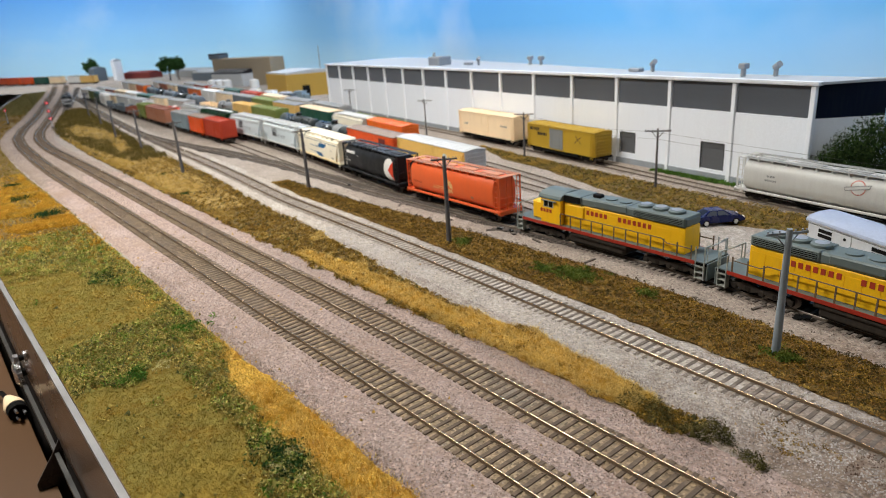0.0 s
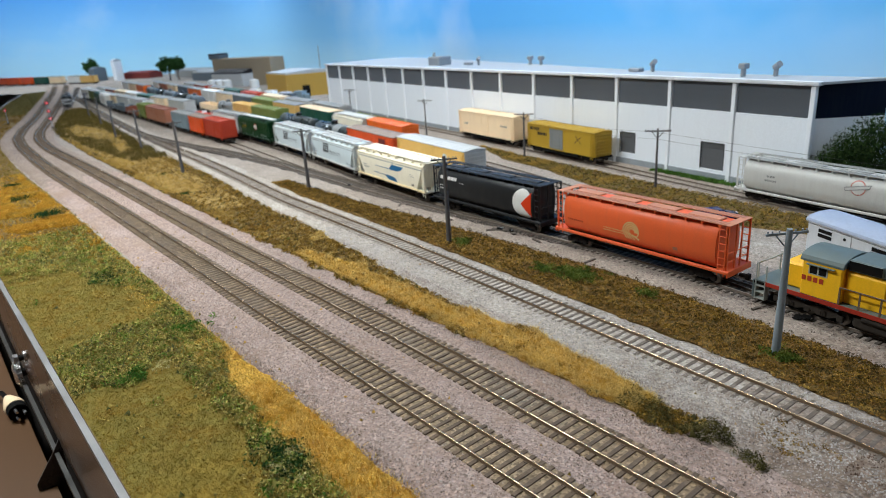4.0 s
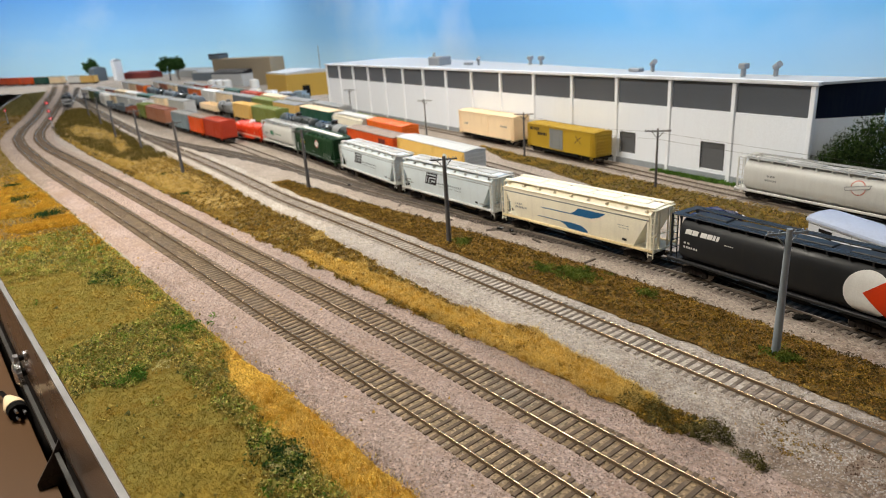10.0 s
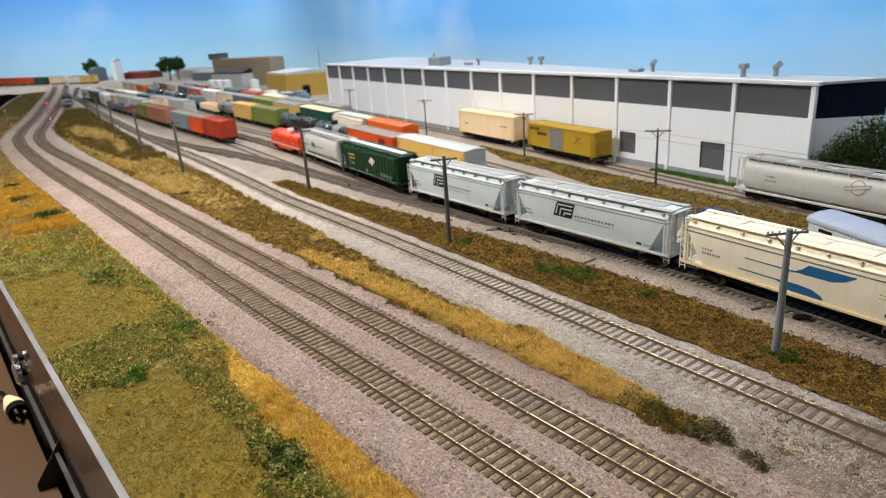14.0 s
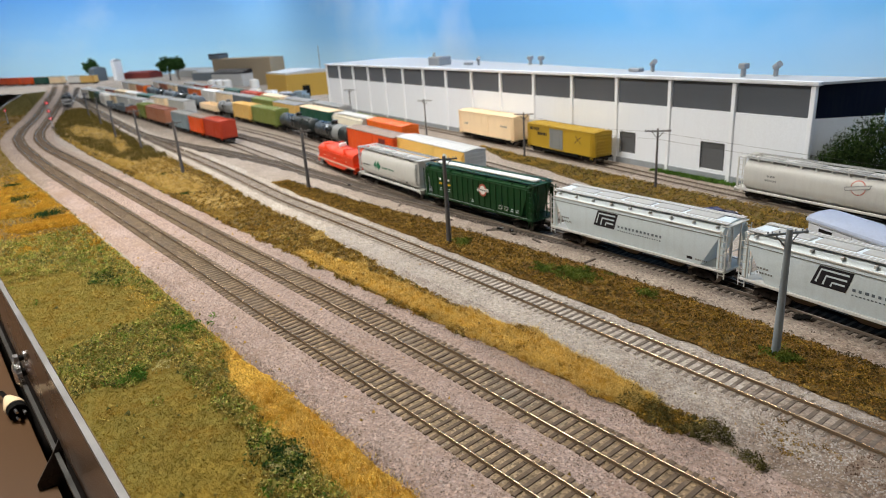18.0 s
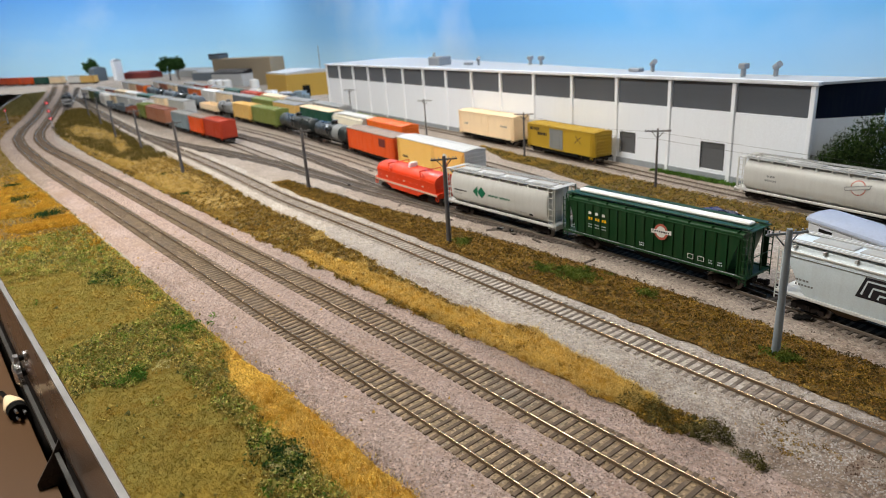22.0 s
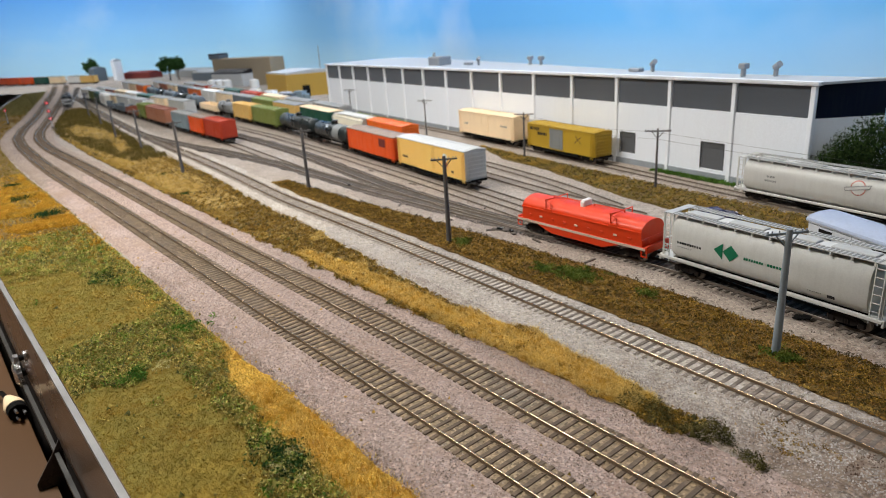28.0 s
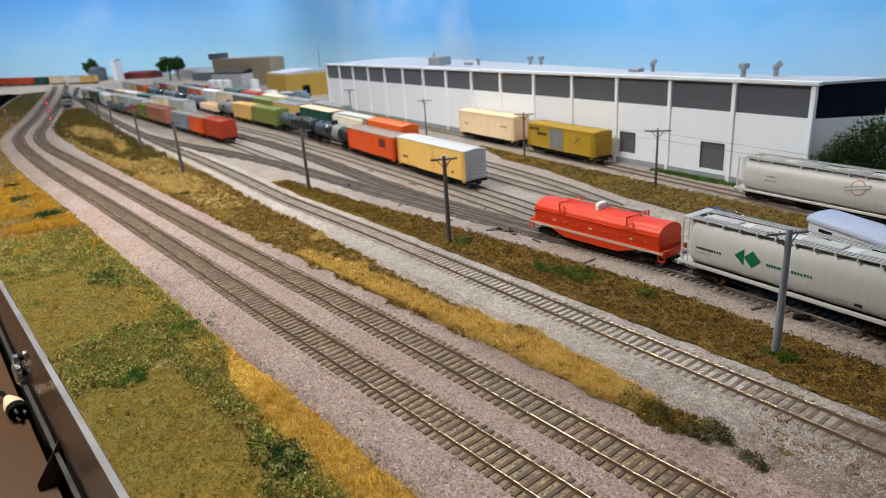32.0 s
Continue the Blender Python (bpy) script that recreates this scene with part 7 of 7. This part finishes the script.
# ---- trees and hedge ----
def tree(x, y, hgt, crown, label, z=-.5):
    root = thing("tree", place(x, y, z), label, "tree", "trees")
    rnd = random.Random(int(x))
    g = Geo().cyl((0, 0, 0), (.2, .1, hgt * .5), hgt * .035, 8, hgt * .02)
    tips = []
    for i in range(7):
        a, b = rnd.uniform(0, 6.28), rnd.uniform(.5, .9)
        tip = (math.cos(a) * crown * .6, math.sin(a) * crown * .6, hgt * b)
        g.cyl((.1, .05, hgt * rnd.uniform(.3, .5)), tip, hgt * .014, 5, hgt * .005)
        tips.append(tip)
    part("trunk", g, M_TIE, root)
    m = 90
    c = np.array([tips[i % 7] for i in range(m)]) + RS.normal(0, crown * .2, (m, 3))
    d = RS.normal(0, 1, (m * 60, 3))
    d *= (RS.rand(m * 60, 1) ** .4) / np.linalg.norm(d, axis=1)[:, None] * crown * .26
    p = np.repeat(c, 60, 0) + d
    cloud("crown", p[:, None, :] + RS.normal(0, crown * .07, (m * 60, 3, 3)), M_DARKGREEN, "", "", "", root)


tree(-402, 59.5, 12.6, 5.0, "dark green tree standing alone above the yard")
tree(-396, 63, 11.8, 4.4, "dark green tree standing alone above the yard")
tree(-492, 26.5, 11.4, 5.2, "dark green tree by the far tracks")
hedge = thing("hedge_tree", place(-32.6, 66.6, -.5), "dense dark green trees crowding the warehouse end wall", "tree")
n = 560
c = np.stack([RS.uniform(-4.6, 7, n), RS.uniform(-2.4, 1.2, n), RS.uniform(0, 1, n)], 1)
c[:, 2] *= np.interp(c[:, 0], [-4.6, -3, -1, 1, 7], [3.2, 5.2, 7.0, 8.4, 9])
d = RS.normal(0, 1, (n * 90, 3))
d *= (RS.rand(n * 90, 1) ** .35) / np.linalg.norm(d, axis=1)[:, None] * 1.0
p = np.repeat(c, 90, 0) + d
cloud("crown", p[:, None, :] + RS.normal(0, .085, (n * 90, 3, 3)), loose("hedge_leaves", [(.006, .018, .005), (.018, .045, .010), (.045, .085, .02), (.075, .11, .03)]), "", "", "", hedge)
g = Geo()
for dx in (-2.5, 0, 2.5, 5):
    g.cyl((dx, .5, 0), (dx + .3, .6, 5), .25, 7, .12)
part("trunk", g, M_TIE, hedge)


# ---- gravel lot: sedan and trailer ----
def sedan(m):
    root = thing("sedan", m, "dark blue sedan parked on the white gravel", "car")
    L, W = 4.5, .86
    prof = [(-2.25, .42), (-2.2, .78), (-1.9, .92), (-1.35, .98), (1.0, .95), (2.0, .78), (2.25, .58), (2.25, .35), (1.8, .28), (-1.9, .28)]
    rings = [[(x, -W * k, z * (1 if k > .9 else 1)) for x, z in prof] for k in (1,)] + [[(x * .995, -W * .0, z * 1.02) for x, z in prof]] + [[(x, W, z) for x, z in prof]]
    part("body", Geo().loft(rings), C["car_blue"], root, smooth=35)
    cab = [[(-1.75, -.78, .93), (1.05, -.78, .93), (1.05, .78, .93), (-1.75, .78, .93)], [(-1.05, -.62, 1.4), (.25, -.62, 1.4), (.25, .62, 1.4), (-1.05, .62, 1.4)]]
    part("cabin", Geo().loft(cab), C["car_blue"], root, smooth=20)
    part("windshield", Geo().add([(1.03, -.62, .98), (1.03, .62, .98), (.33, .52, 1.37), (.33, -.52, 1.37)], [(0, 1, 2, 3)]), M_NAVY, root, "dark glass")
    part("rear_window", Geo().add([(-1.75, -.6, .98), (-1.75, .6, .98), (-1.13, .5, 1.37), (-1.13, -.5, 1.37)], [(3, 2, 1, 0)]), M_NAVY, root, "dark glass")
    for s in (-1, 1):
        for x0, x1, t0, t1_ in ((-1.45, -.42, -1.0, -.42), (-.32, .8, -.32, .2)):
            part("side_window", Geo().add([(x0, s * .785, .97), (x1, s * .785, .97), (t1_, s * .65, 1.35), (t0, s * .65, 1.35)], [(0, 1, 2, 3) if s < 0 else (3, 2, 1, 0)]), M_GLAZE, root, "tinted glass")
        for x in (-1.4, 1.4):
            w = part("wheel", Geo().cyl((x, s * .7, .3), (x, s * .9, .3), .31, 16), M_BLACK, root, "", 40)
            part("hubcap", Geo().cyl((x, s * .88, .3), (x, s * .92, .3), .2, 12), C["white"], w, "white hubcap")
        part("headlight", Geo().soft_box(2.1, 2.27, s * .6 - .18, s * .6 + .18, .55, .7, .03), C["white"], root)
        part("tail_light", Geo().soft_box(-2.27, -2.15, s * .62 - .16, s * .62 + .16, .6, .78, .03), C["signal_red"], root)


sedan(place(-36.7, 50.4, -.12, 64))

tr = thing("trailer", place(-19.6, 47.0, -.14, -17), "white trailer office with a pale arched roof on the gravel", "trailer")
part("body", Geo().soft_box(-7, 9, -1.4, 1.6, .7, 3.15, .06), C["shed_white"], tr)
n = 10
part("roof", Geo().prism([(-1.5, 3.1)] + [(1.7, 3.1)] + [(.1 + 1.6 * math.cos(math.pi * i / n), 3.16 + .5 * math.sin(math.pi * i / n)) for i in range(n + 1)], -7.15, 9.15), C["shed_roof"], tr, "pale blue-grey arched roof", 30)
for x in (-5.9, -1.2, 3.4):
    for z in (2.1, 2.47):
        part("window", Geo().box(x, x + 1.25, -1.43, -1.39, z, z + .27), M_BLACK, tr, "dark louvred window slot")
part("door_seam", Geo().box(-2.95, -2.91, -1.42, -1.39, 1.0, 3.0), C["tank_grey"], tr)
part("vent", Geo().cyl((-3.5, -1.43, 2.55), (-3.5, -1.39, 2.55), .12, 10), M_BLACK, tr)
part("side_line", Geo().box(-7, 9, -1.42, -1.395, 2.9, 2.94), C["tank_grey"], tr)
for x in (-5, 0, 5):
    part("support", Geo().box(x - .2, x + .2, -1.2, 1.4, 0, .7), M_BLACK, tr)
part("gutter", Geo().box(-7.1, 9.1, -1.5, -1.42, 3.05, 3.13), C["shed_white"], tr)
g = Geo()
for i in range(3):
    g.box(-2.7, -1.8, -1.7 - .25 * i, -1.45 - .25 * i, .62 - .28 * i, .68 - .28 * i)
part("door_steps", g.box(-2.74, -2.7, -2.25, -1.42, -.02, .7).box(-1.8, -1.76, -2.25, -1.42, -.02, .7), M_GALV, tr, "small grey door steps")
part("step_rail", Geo().pipe([(-2.72, -2.2, 0), (-2.72, -2.2, 1.0), (-2.72, -1.45, 1.65), (-2.72, -1.45, .6)], .03).pipe([(-1.78, -2.2, 0), (-1.78, -2.2, 1.0), (-1.78, -1.45, 1.65), (-1.78, -1.45, .6)], .03), M_GALV, tr)


def figurine(x, y, tall, material, label):
    """A plain moulded figure on a round base."""
    k = tall / 1.8
    g = Geo().cyl((0, 0, 0), (0, 0, .05), .28, 14)
    g.cyl((-.1, 0, .04), (-.09, 0, .86 * k), .09, 8, .12).cyl((.1, 0, .04), (.09, 0, .86 * k), .09, 8, .12)
    g.cyl((0, 0, .8 * k), (0, .02, 1.48 * k), .2, 10, .23)
    g.cyl((-.27, 0, 1.42 * k), (-.3, -.1, .9 * k), .07, 8).cyl((.27, 0, 1.42 * k), (.3, -.14, .95 * k), .07, 8)
    g.cyl((0, 0, 1.46 * k), (0, 0, 1.56 * k), .07, 8).cyl((0, 0, 1.54 * k), (0, 0, 1.67 * k), .1, 10, .12).cyl((0, 0, 1.67 * k), (0, 0, tall), .13, 10, .06)
    tagged(part("figurine", g, material, None, "", 40, place(x, y, -.13, 20)), label, "figurine")


figurine(-20.95, 45.5, 2.1, C["slate"], "small grey moulded figurine standing beside the trailer")
figurine(-19.9, 45.0, 1.9, C["car_blue"], "small dark blue moulded figurine beside the trailer")


# ---- far structures ----
def block(name, corner, ax, ay, h, wall, roof, label, gable=0.0, z=-.5, over=.3):
    """A building from a corner and two plan edges; returns its root."""
    root = thing(name, Matrix(), label, "building")
    o, a, b = np.array(corner), np.array(ax), np.array(ay)
    pts = [o, o + a, o + a + b, o + b]
    for i, (p, q) in enumerate(zip(pts, pts[1:] + pts[:1])):
        d = q - p
        nrm = np.array([-d[1], d[0]]) / np.linalg.norm(d) * .4
        vs = [(*p, z), (*q, z), (*(q + nrm), z), (*(p + nrm), z), (*p, h), (*q, h), (*(q + nrm), h), (*(p + nrm), h)]
        part("wall", Geo().add(vs, [(3, 2, 1, 0), (4, 5, 6, 7), (0, 1, 5, 4), (1, 2, 6, 5), (2, 3, 7, 6), (3, 0, 4, 7)]), wall, root)
    m0, m1 = (pts[0] + pts[3]) / 2, (pts[1] + pts[2]) / 2
    low = [(*p, h) for p in pts]
    top = [(pts[0][0], pts[0][1], h + .5), (pts[1][0], pts[1][1], h + .5), (m1[0], m1[1], h + .5 + gable), (pts[2][0], pts[2][1], h + .5), (pts[3][0], pts[3][1], h + .5), (m0[0], m0[1], h + .5 + gable)]
    part("roof", Geo().add(low + top, [(3, 2, 1, 0), (0, 1, 5, 4), (1, 2, 7, 6, 5), (2, 3, 8, 7), (3, 0, 4, 9, 8), (4, 5, 6, 9), (9, 6, 7, 8)]), roof, root)
    return root


yb = block("shop_building", (-212.3, 66.7), (-18, -1.2), (4, 17), 7.0, M_MUSTARD, M_ROOF, "mustard yellow metal shop building with pale roof", .8)
part("doorway", Geo().add([(-210.9, 71.2, -.4), (-210.35, 73.6, -.4), (-210.35, 73.6, 3.3), (-210.9, 71.2, 3.3), (-210.7, 71.1, -.4), (-210.15, 73.5, -.4), (-210.15, 73.5, 3.3), (-210.7, 71.1, 3.3)],
                      [(4, 5, 6, 7), (0, 4, 7, 3), (5, 1, 2, 6), (7, 6, 2, 3)]), M_BLACK, yb, "dark open doorway")
tb = block("tan_warehouse", (-317, 66), (38.5, 15.4), (-3, 7), 10.6, M_TAN, M_TAN, "large tan warehouse with a pale flat roof", 0.3)
sr = block("loading_shed", (-309, 63), (21, 8.2), (-4, 9), 5.0, C["silver_grey"], C["ink"], "loading shed with dark slate roof and white tanks", 1.4)
tw = block("tower_block", (-320, 65.4), (7, 2.8), (-2, 5), 13.0, C["slate"], C["ink"], "dark square penthouse on the tan warehouse roof", 0.0, 10.9)
block("silo_tower", (-466, 35.6), (4.2, 1.5), (-1.5, 4.5), 11.2, M_PILLAR, M_ROOF, "tall narrow white silo tower", 1.0)
block("low_shed", (-470, 42), (20, 12.9), (-4, 8), 2.8, C["dull_red"], C["dull_red"], "long low dark red shed in the distance", 1.0)
block("low_shed", (-425, 66), (30, 10), (-4, 10), 3.4, C["roof_grey"], C["roof_grey"], "low grey sheds in the distance", 1.2)
block("low_shed", (-372, 66), (26, 9), (-6, 16), 3.6, C["slate"], C["roof_grey"], "low slate shed with grey roof", 1.4)
block("low_shed", (-478, 23), (4.5, 3), (-3, 7), 7.0, C["slate"], C["slate"], "dark blue-grey shed by the far tracks", 1.0)
for x, y in ((-301, 66.5), (-296, 68.5), (-291, 70.5), (-276, 78)):
    tk = thing("storage_tank", place(x + 3.2, y - 6, -.5), "round white storage tank beside the loading shed", "tank", "storage tanks")
    part("shell", Geo().cyl((0, 0, 0), (0, 0, 3.4), 1.9, 16), C["white"], tk, smooth=40)
    part("top", Geo().cyl((0, 0, 3.4), (0, 0, 3.9), 1.9, 16, .4), C["white"], tk, smooth=40)
for x, y, w, c in ((-208, 60, 3.2, "white"), (-214, 62, 2.6, "white"), (-202, 63, 3.4, "shed_white"), (-226, 60, 3.0, "white"), (-200, 67, 2.4, "box_blue"), (-195, 62, 3.4, "slate")):
    v = thing("delivery_van", place(x, y, -.45, 25), "small " + ("white" if "white" in c else "blue-grey") + " delivery van parked by the shop", "van", "parked vans")
    part("body", Geo().soft_box(-2.6, 1.2, -1.1, 1.1, .5, 3.0, .1), C[c], v)
    part("cab", Geo().soft_box(1.2, 2.6, -1.0, 1.0, .5, 2.1, .15), C[c], v)
    for s in (-1, 1):
        for dx in (-1.6, 1.7):
            part("wheel", Geo().cyl((dx, s * .8, .4), (dx, s * 1.05, .4), .4, 10), M_BLACK, v)
mast = thing("radio_mast", place(-232, 86, -.5), "thin grey radio mast behind the shop", "mast")
part("pole", Geo().cyl((0, 0, 0), (0, 0, 15.5), .22, 6, .1), M_GALV, mast)
for z in (9, 12):
    part("guy_ring", Geo().cyl((0, 0, z), (0, 0, z + .25), .4, 8), M_GALV, mast)

# cars on the far loop, seen side-on
L_FAR = [((-545, -31), "box_vermilion"), ((-531, -25), "box_vermilion"), ((-517.5, -18.2), "box_vermilion"), ((-504.5, -11.2), "box_vermilion"), ((-491, -3.5), "deep_green"), ((-477, 5), "box_cream"), ((-460, 14.5), "white"), ((-447, 21), "pale_yellow")]
for (x, y), c in L_FAR:
    r = thing("boxcar", place(x, y, -.2, 28), "distant " + {"box_vermilion": "orange-red", "deep_green": "green", "box_cream": "cream", "white": "white", "pale_yellow": "pale yellow"}[c] + " boxcar on the far loop", "boxcar", "standing freight cars")
    boxcar(r, 14.2, C[c], C["roof_grey"] if c != "box_vermilion" else C["box_red"], C[c], C[c], H=5.0, lean=False)
L_ENG = line([(-235, 2.2), (-262, 3.2), (-290, 5), (-340, 8.5), (-420, 13)])
track(L_ENG, -236, -415, "engine track with dark ties", 0, TIESD)
eng = thing("locomotive", on_line(L_ENG, -284, 0, True), "dark locomotive with a pale nose standing far down the yard", "locomotive")
locomotive(eng, C["ink"], C["ink"], C["tank_grey"], C["silver_grey"], C["tank_grey"], M_BLACK)
part("nose_panel", Geo().soft_box(-8.75, -8.6, -.95, .95, 1.7, 2.7, .05).box(-10.25, -10.13, -1.3, 1.3, .7, 1.4), C["roof_grey"], eng, "pale dusty nose panel")
part("cab_front", Geo().box(-7.16, -7.05, -1.4, 1.4, 3.42, 3.8), C["slate"], eng, "dull blue cab front")

# ---- signals ----
M_LED, nt, bs, vec = base_nodes("red_lamp", False)
bs.inputs["Base Color"].default_value = (0.6, 0.02, 0.02, 1)
bs.inputs["Emission Color"].default_value = (1.0, 0.02, 0.03, 1)
bs.inputs["Emission Strength"].default_value = 0.7


def signal(x, y, zs, label):
    root = thing("signal_mast", place(x, y, -.4), label, "railway signal", "signals")
    part("mast", Geo().cyl((0, 0, 0), (0, 0, zs[0] + .9), .10, 8), M_GALV, root)
    part("base", Geo().soft_box(-.3, .3, -.3, .3, 0, .4, .05), M_BLACK, root)
    for z in zs:
        hd = part("signal_head", Geo().cyl((.1, 0, z + .4), (.45, 0, z + .4), .46, 16), M_BLACK, root, "round black signal head", 40)
        part("lamp", Geo().cyl((.45, 0, z + .4), (.62, 0, z + .4), .32, 16), M_LED, hd, "glowing red lamp")
        # the lamp's glint, built as a small white cross
        part("bar", Geo().box(.63, .66, -.09, .09, z + .2, z + .6).box(.63, .66, -.2, .2, z + .34, z + .46), C["white"], hd, "white cross modelled as a lamp glint")


signal(-205, -1.8, (6.25, 4.15, 2.2), "thin signal mast with three red lamps beside the curve")
signal(-232, -12.95, (3.7,), "short signal mast with one red lamp at the layout edge")

# ---- clutter in the yard throat ----
for x, y, turn in ((-48.8, 34.3, 20), (-47.5, 34.7, -15), (-77.5, 30.8, 12)):
    sw = thing("switch_stand", place(x, y, -.2, turn), "low dark switch stand beside the turnout", "switch stand", "switch stands")
    part("base", Geo().soft_box(-.9, .9, -.18, .18, 0, .14, .03), M_TIED, sw)
    part("housing", Geo().soft_box(-.3, .3, -.18, .18, .12, .28, .05), M_BLACK, sw)
    part("lever", Geo().cyl((0, 0, .25), (.5, -.1, .38), .04, 6), M_GALV, sw)
sc = thing("scrap_pile", place(-20.7, 37.7, -.19, 12), "small pile of dark scrap plates on the cinders", "scrap")
for i in range(3):
    part("plate", Geo().soft_box(-.5 + .22 * i, .05 + .22 * i, -.35 + .08 * (i % 3), .3 - .1 * (i % 2), .02 + .05 * (i % 3), .12 + .06 * (i % 3), .03), M_BLACK, sc)
RJ = random.Random(5)
for i in range(16):
    x = RJ.uniform(-95, -20)
    y = on(L_TRAIN, x) + RJ.choice((-1, -1, 1)) * RJ.uniform(1.9, 3.6)
    jk = part("junk_timber", Geo().soft_box(-RJ.uniform(.3, .9), RJ.uniform(.3, .9), -.1, .1, 0, .14, .02), M_TIED, None, at=place(x, y, -.24, RJ.uniform(0, 180)))
    tagged(jk, "short dark scrap timber lying on the cinders", "timber", "scrap timbers")

# ---- fittings on the fascia ----
def out(x, d):
    return on(L_EDGE, x) - d


M_PLATE = paint("grey_plastic", (.045, .045, .05), .3, 0, .1, amount=.15)
hp = thing("card_holder", place(-50.5, on(L_EDGE, -50.5), 0), "grey six-sided plastic card holder fixed under the fascia", "holder")
prof = [(-.5, -8.2), (-.95, -9.0), (-2.65, -11.4), (-2.65, -20), (-.5, -20)]
n = len(prof)
part("plate", Geo().add([(x, y, z) for x in (-.1, .1) for y, z in prof], [tuple(range(n))[::-1], tuple(range(n, 2 * n))] + [(i, (i + 1) % n, n + (i + 1) % n, n + i) for i in range(n)]), M_PLATE, hp)
part("knob", Geo().cyl((.1, -1.5, -14), (.5, -1.5, -14), .7, 16), M_BLACK, hp, "round black knob", 40)
bolt = thing("socket_bolt", place(-60, out(-60, .45), -5, 9.6), "small chromed socket bolt on the fascia", "bolt")
part("washer", Geo().cyl((0, 0, 0), (0, -.14, 0), .52, 16), M_CHROME, bolt, "", 40)
part("shank", Geo().cyl((0, -.14, 0), (0, -.5, 0), .26, 12), M_BLACK, bolt, "dark threaded shank", 40)
part("nut", Geo().cyl((0, -.5, 0), (0, -.85, 0), .44, 6), M_CHROME, bolt)
dial = thing("control_knob", place(-65.5, out(-65.5, .45), -8.6, 9.6), "ribbed chromed control knob below the fascia", "knob")
part("spindle", Geo().cyl((0, 0, 0), (0, -.4, 0), .4, 12), M_BLACK, dial, "", 40)
part("body", Geo().cyl((0, -.35, 0), (0, -.75, 0), 1.2, 28).cyl((0, -.75, 0), (0, -.95, 0), 1.05, 28, .8), M_CHROME, dial, "", 40)
for i in range(18):
    a = 2 * math.pi * i / 18
    part("ridge", Geo().cyl((1.2 * math.cos(a), -.36, 1.2 * math.sin(a)), (1.2 * math.cos(a), -.74, 1.2 * math.sin(a)), .1, 6), M_CHROME, dial)
pg = thing("throttle_plug", place(-64.5, out(-64.5, 2.15), -11.15, 8), "tan throttle plug with black tip lying on the shelf", "plug")
part("shell", Geo().cyl((-1.7, -.25, 0), (.1, 0, 0), .42, 16, .85).cyl((.1, 0, 0), (.9, .1, 0), .85, 16), C["box_cream"], pg, "", 40)
part("tip", Geo().cyl((.9, .1, 0), (1.7, .18, -.05), .8, 16), M_BLACK, pg, "black rubber tip", 40)
for i in range(3):
    a = 2 * math.pi * i / 3
    part("pin", Geo().cyl((1.65, .18 + .4 * math.cos(a), .4 * math.sin(a)), (2.5, .28 + .4 * math.cos(a), .4 * math.sin(a)), .13, 8), M_CHROME, pg)
part("cable", Geo().pipe([(-1.6, -.24, 0), (-3, -.6, .2), (-4.5, -1.6, .1), (-7, -3.6, -.55), (-14, -6.5, -.6)], .22, 8), M_BLACK, pg, "black cable")


# ---- motion ----
TRAVEL = [(0, 3.9), (0.5, 6.7), (1, 9.5), (1.5, 12.4), (2, 15.5), (2.5, 18.5), (3, 21.4), (3.5, 24.4), (4.5, 30.1), (5.5, 35.4), (6, 37.9), (6.5, 40.2), (7, 42.4), (7.5, 44.6), (8, 47.1), (8.5, 49.4), (9, 51.8),
          (9.5, 54.3), (10, 56.8), (10.5, 59.3), (11, 61.65), (11.5, 64.1), (12, 66.48), (12.5, 68.88), (13, 71.4), (13.5, 73.85), (14, 76.2), (14.5, 78.7), (15.5, 84.0), (16.5, 89.7), (17, 92.6), (17.5, 95.6), (18, 98.6),
          (18.5, 101.6), (19, 104.3), (19.5, 106.9), (20, 109.6), (20.5, 112.1), (21, 114.3), (21.5, 117.0), (22, 119.1), (22.5, 121.4), (23, 123.5), (23.5, 126.0), (24, 128.5), (24.5, 130.5), (25, 133.1), (25.5, 136.0),
          (26.5, 140.6), (27.5, 144.2), (28, 145.6), (28.5, 146.1), (29, 147.2), (29.4, 147.2), (32, 147.2)]


def motions():
    """The train rolls past and stops; every car follows the curve of its track."""
    xs, ys = L_TRAIN[0][::-1], L_TRAIN[1][::-1]
    s = np.concatenate([[0], np.cumsum(np.hypot(np.diff(xs), np.diff(ys)))])
    s -= np.interp(-30, xs, s)

    def at(d):
        if d > s[-1]:
            return float(xs[-1] + d - s[-1]), float(ys[-1])
        return float(np.interp(d, s, xs)), float(np.interp(d, s, ys))
    for root, offset, span, *turned in train:
        rows = []
        for t, d in TRAVEL:
            (ax, ay), (bx, by) = at(offset + d - span / 2), at(offset + d + span / 2)
            rows.append((t, place((ax + bx) / 2, (ay + by) / 2, 0, math.degrees(math.atan2(by - ay, bx - ax)) + (180 if turned and turned[0] else 0))))
        walk(root, rows)
    # wheels turn with the way they roll
    ts = np.arange(0, 29.45, 0.1)
    way = np.interp(ts, [r[0] for r in TRAVEL], [r[1] for r in TRAVEL])
    for w in spinning:
        home = w.matrix_basis.copy()
        sign = -1.0 if w.parent.parent in [r[0] for r in train if len(r) > 3 and r[3]] else 1.0
        walk(w, [(float(t), home @ Matrix.Rotation(sign * float(d) / 0.42, 4, "Y")) for t, d in zip(ts, way)] + [(32, home @ Matrix.Rotation(sign * float(way[-1]) / 0.42, 4, "Y"))])


for root, me, m in late_ties:
    part("tie", me, None, root, at=m)

motions()
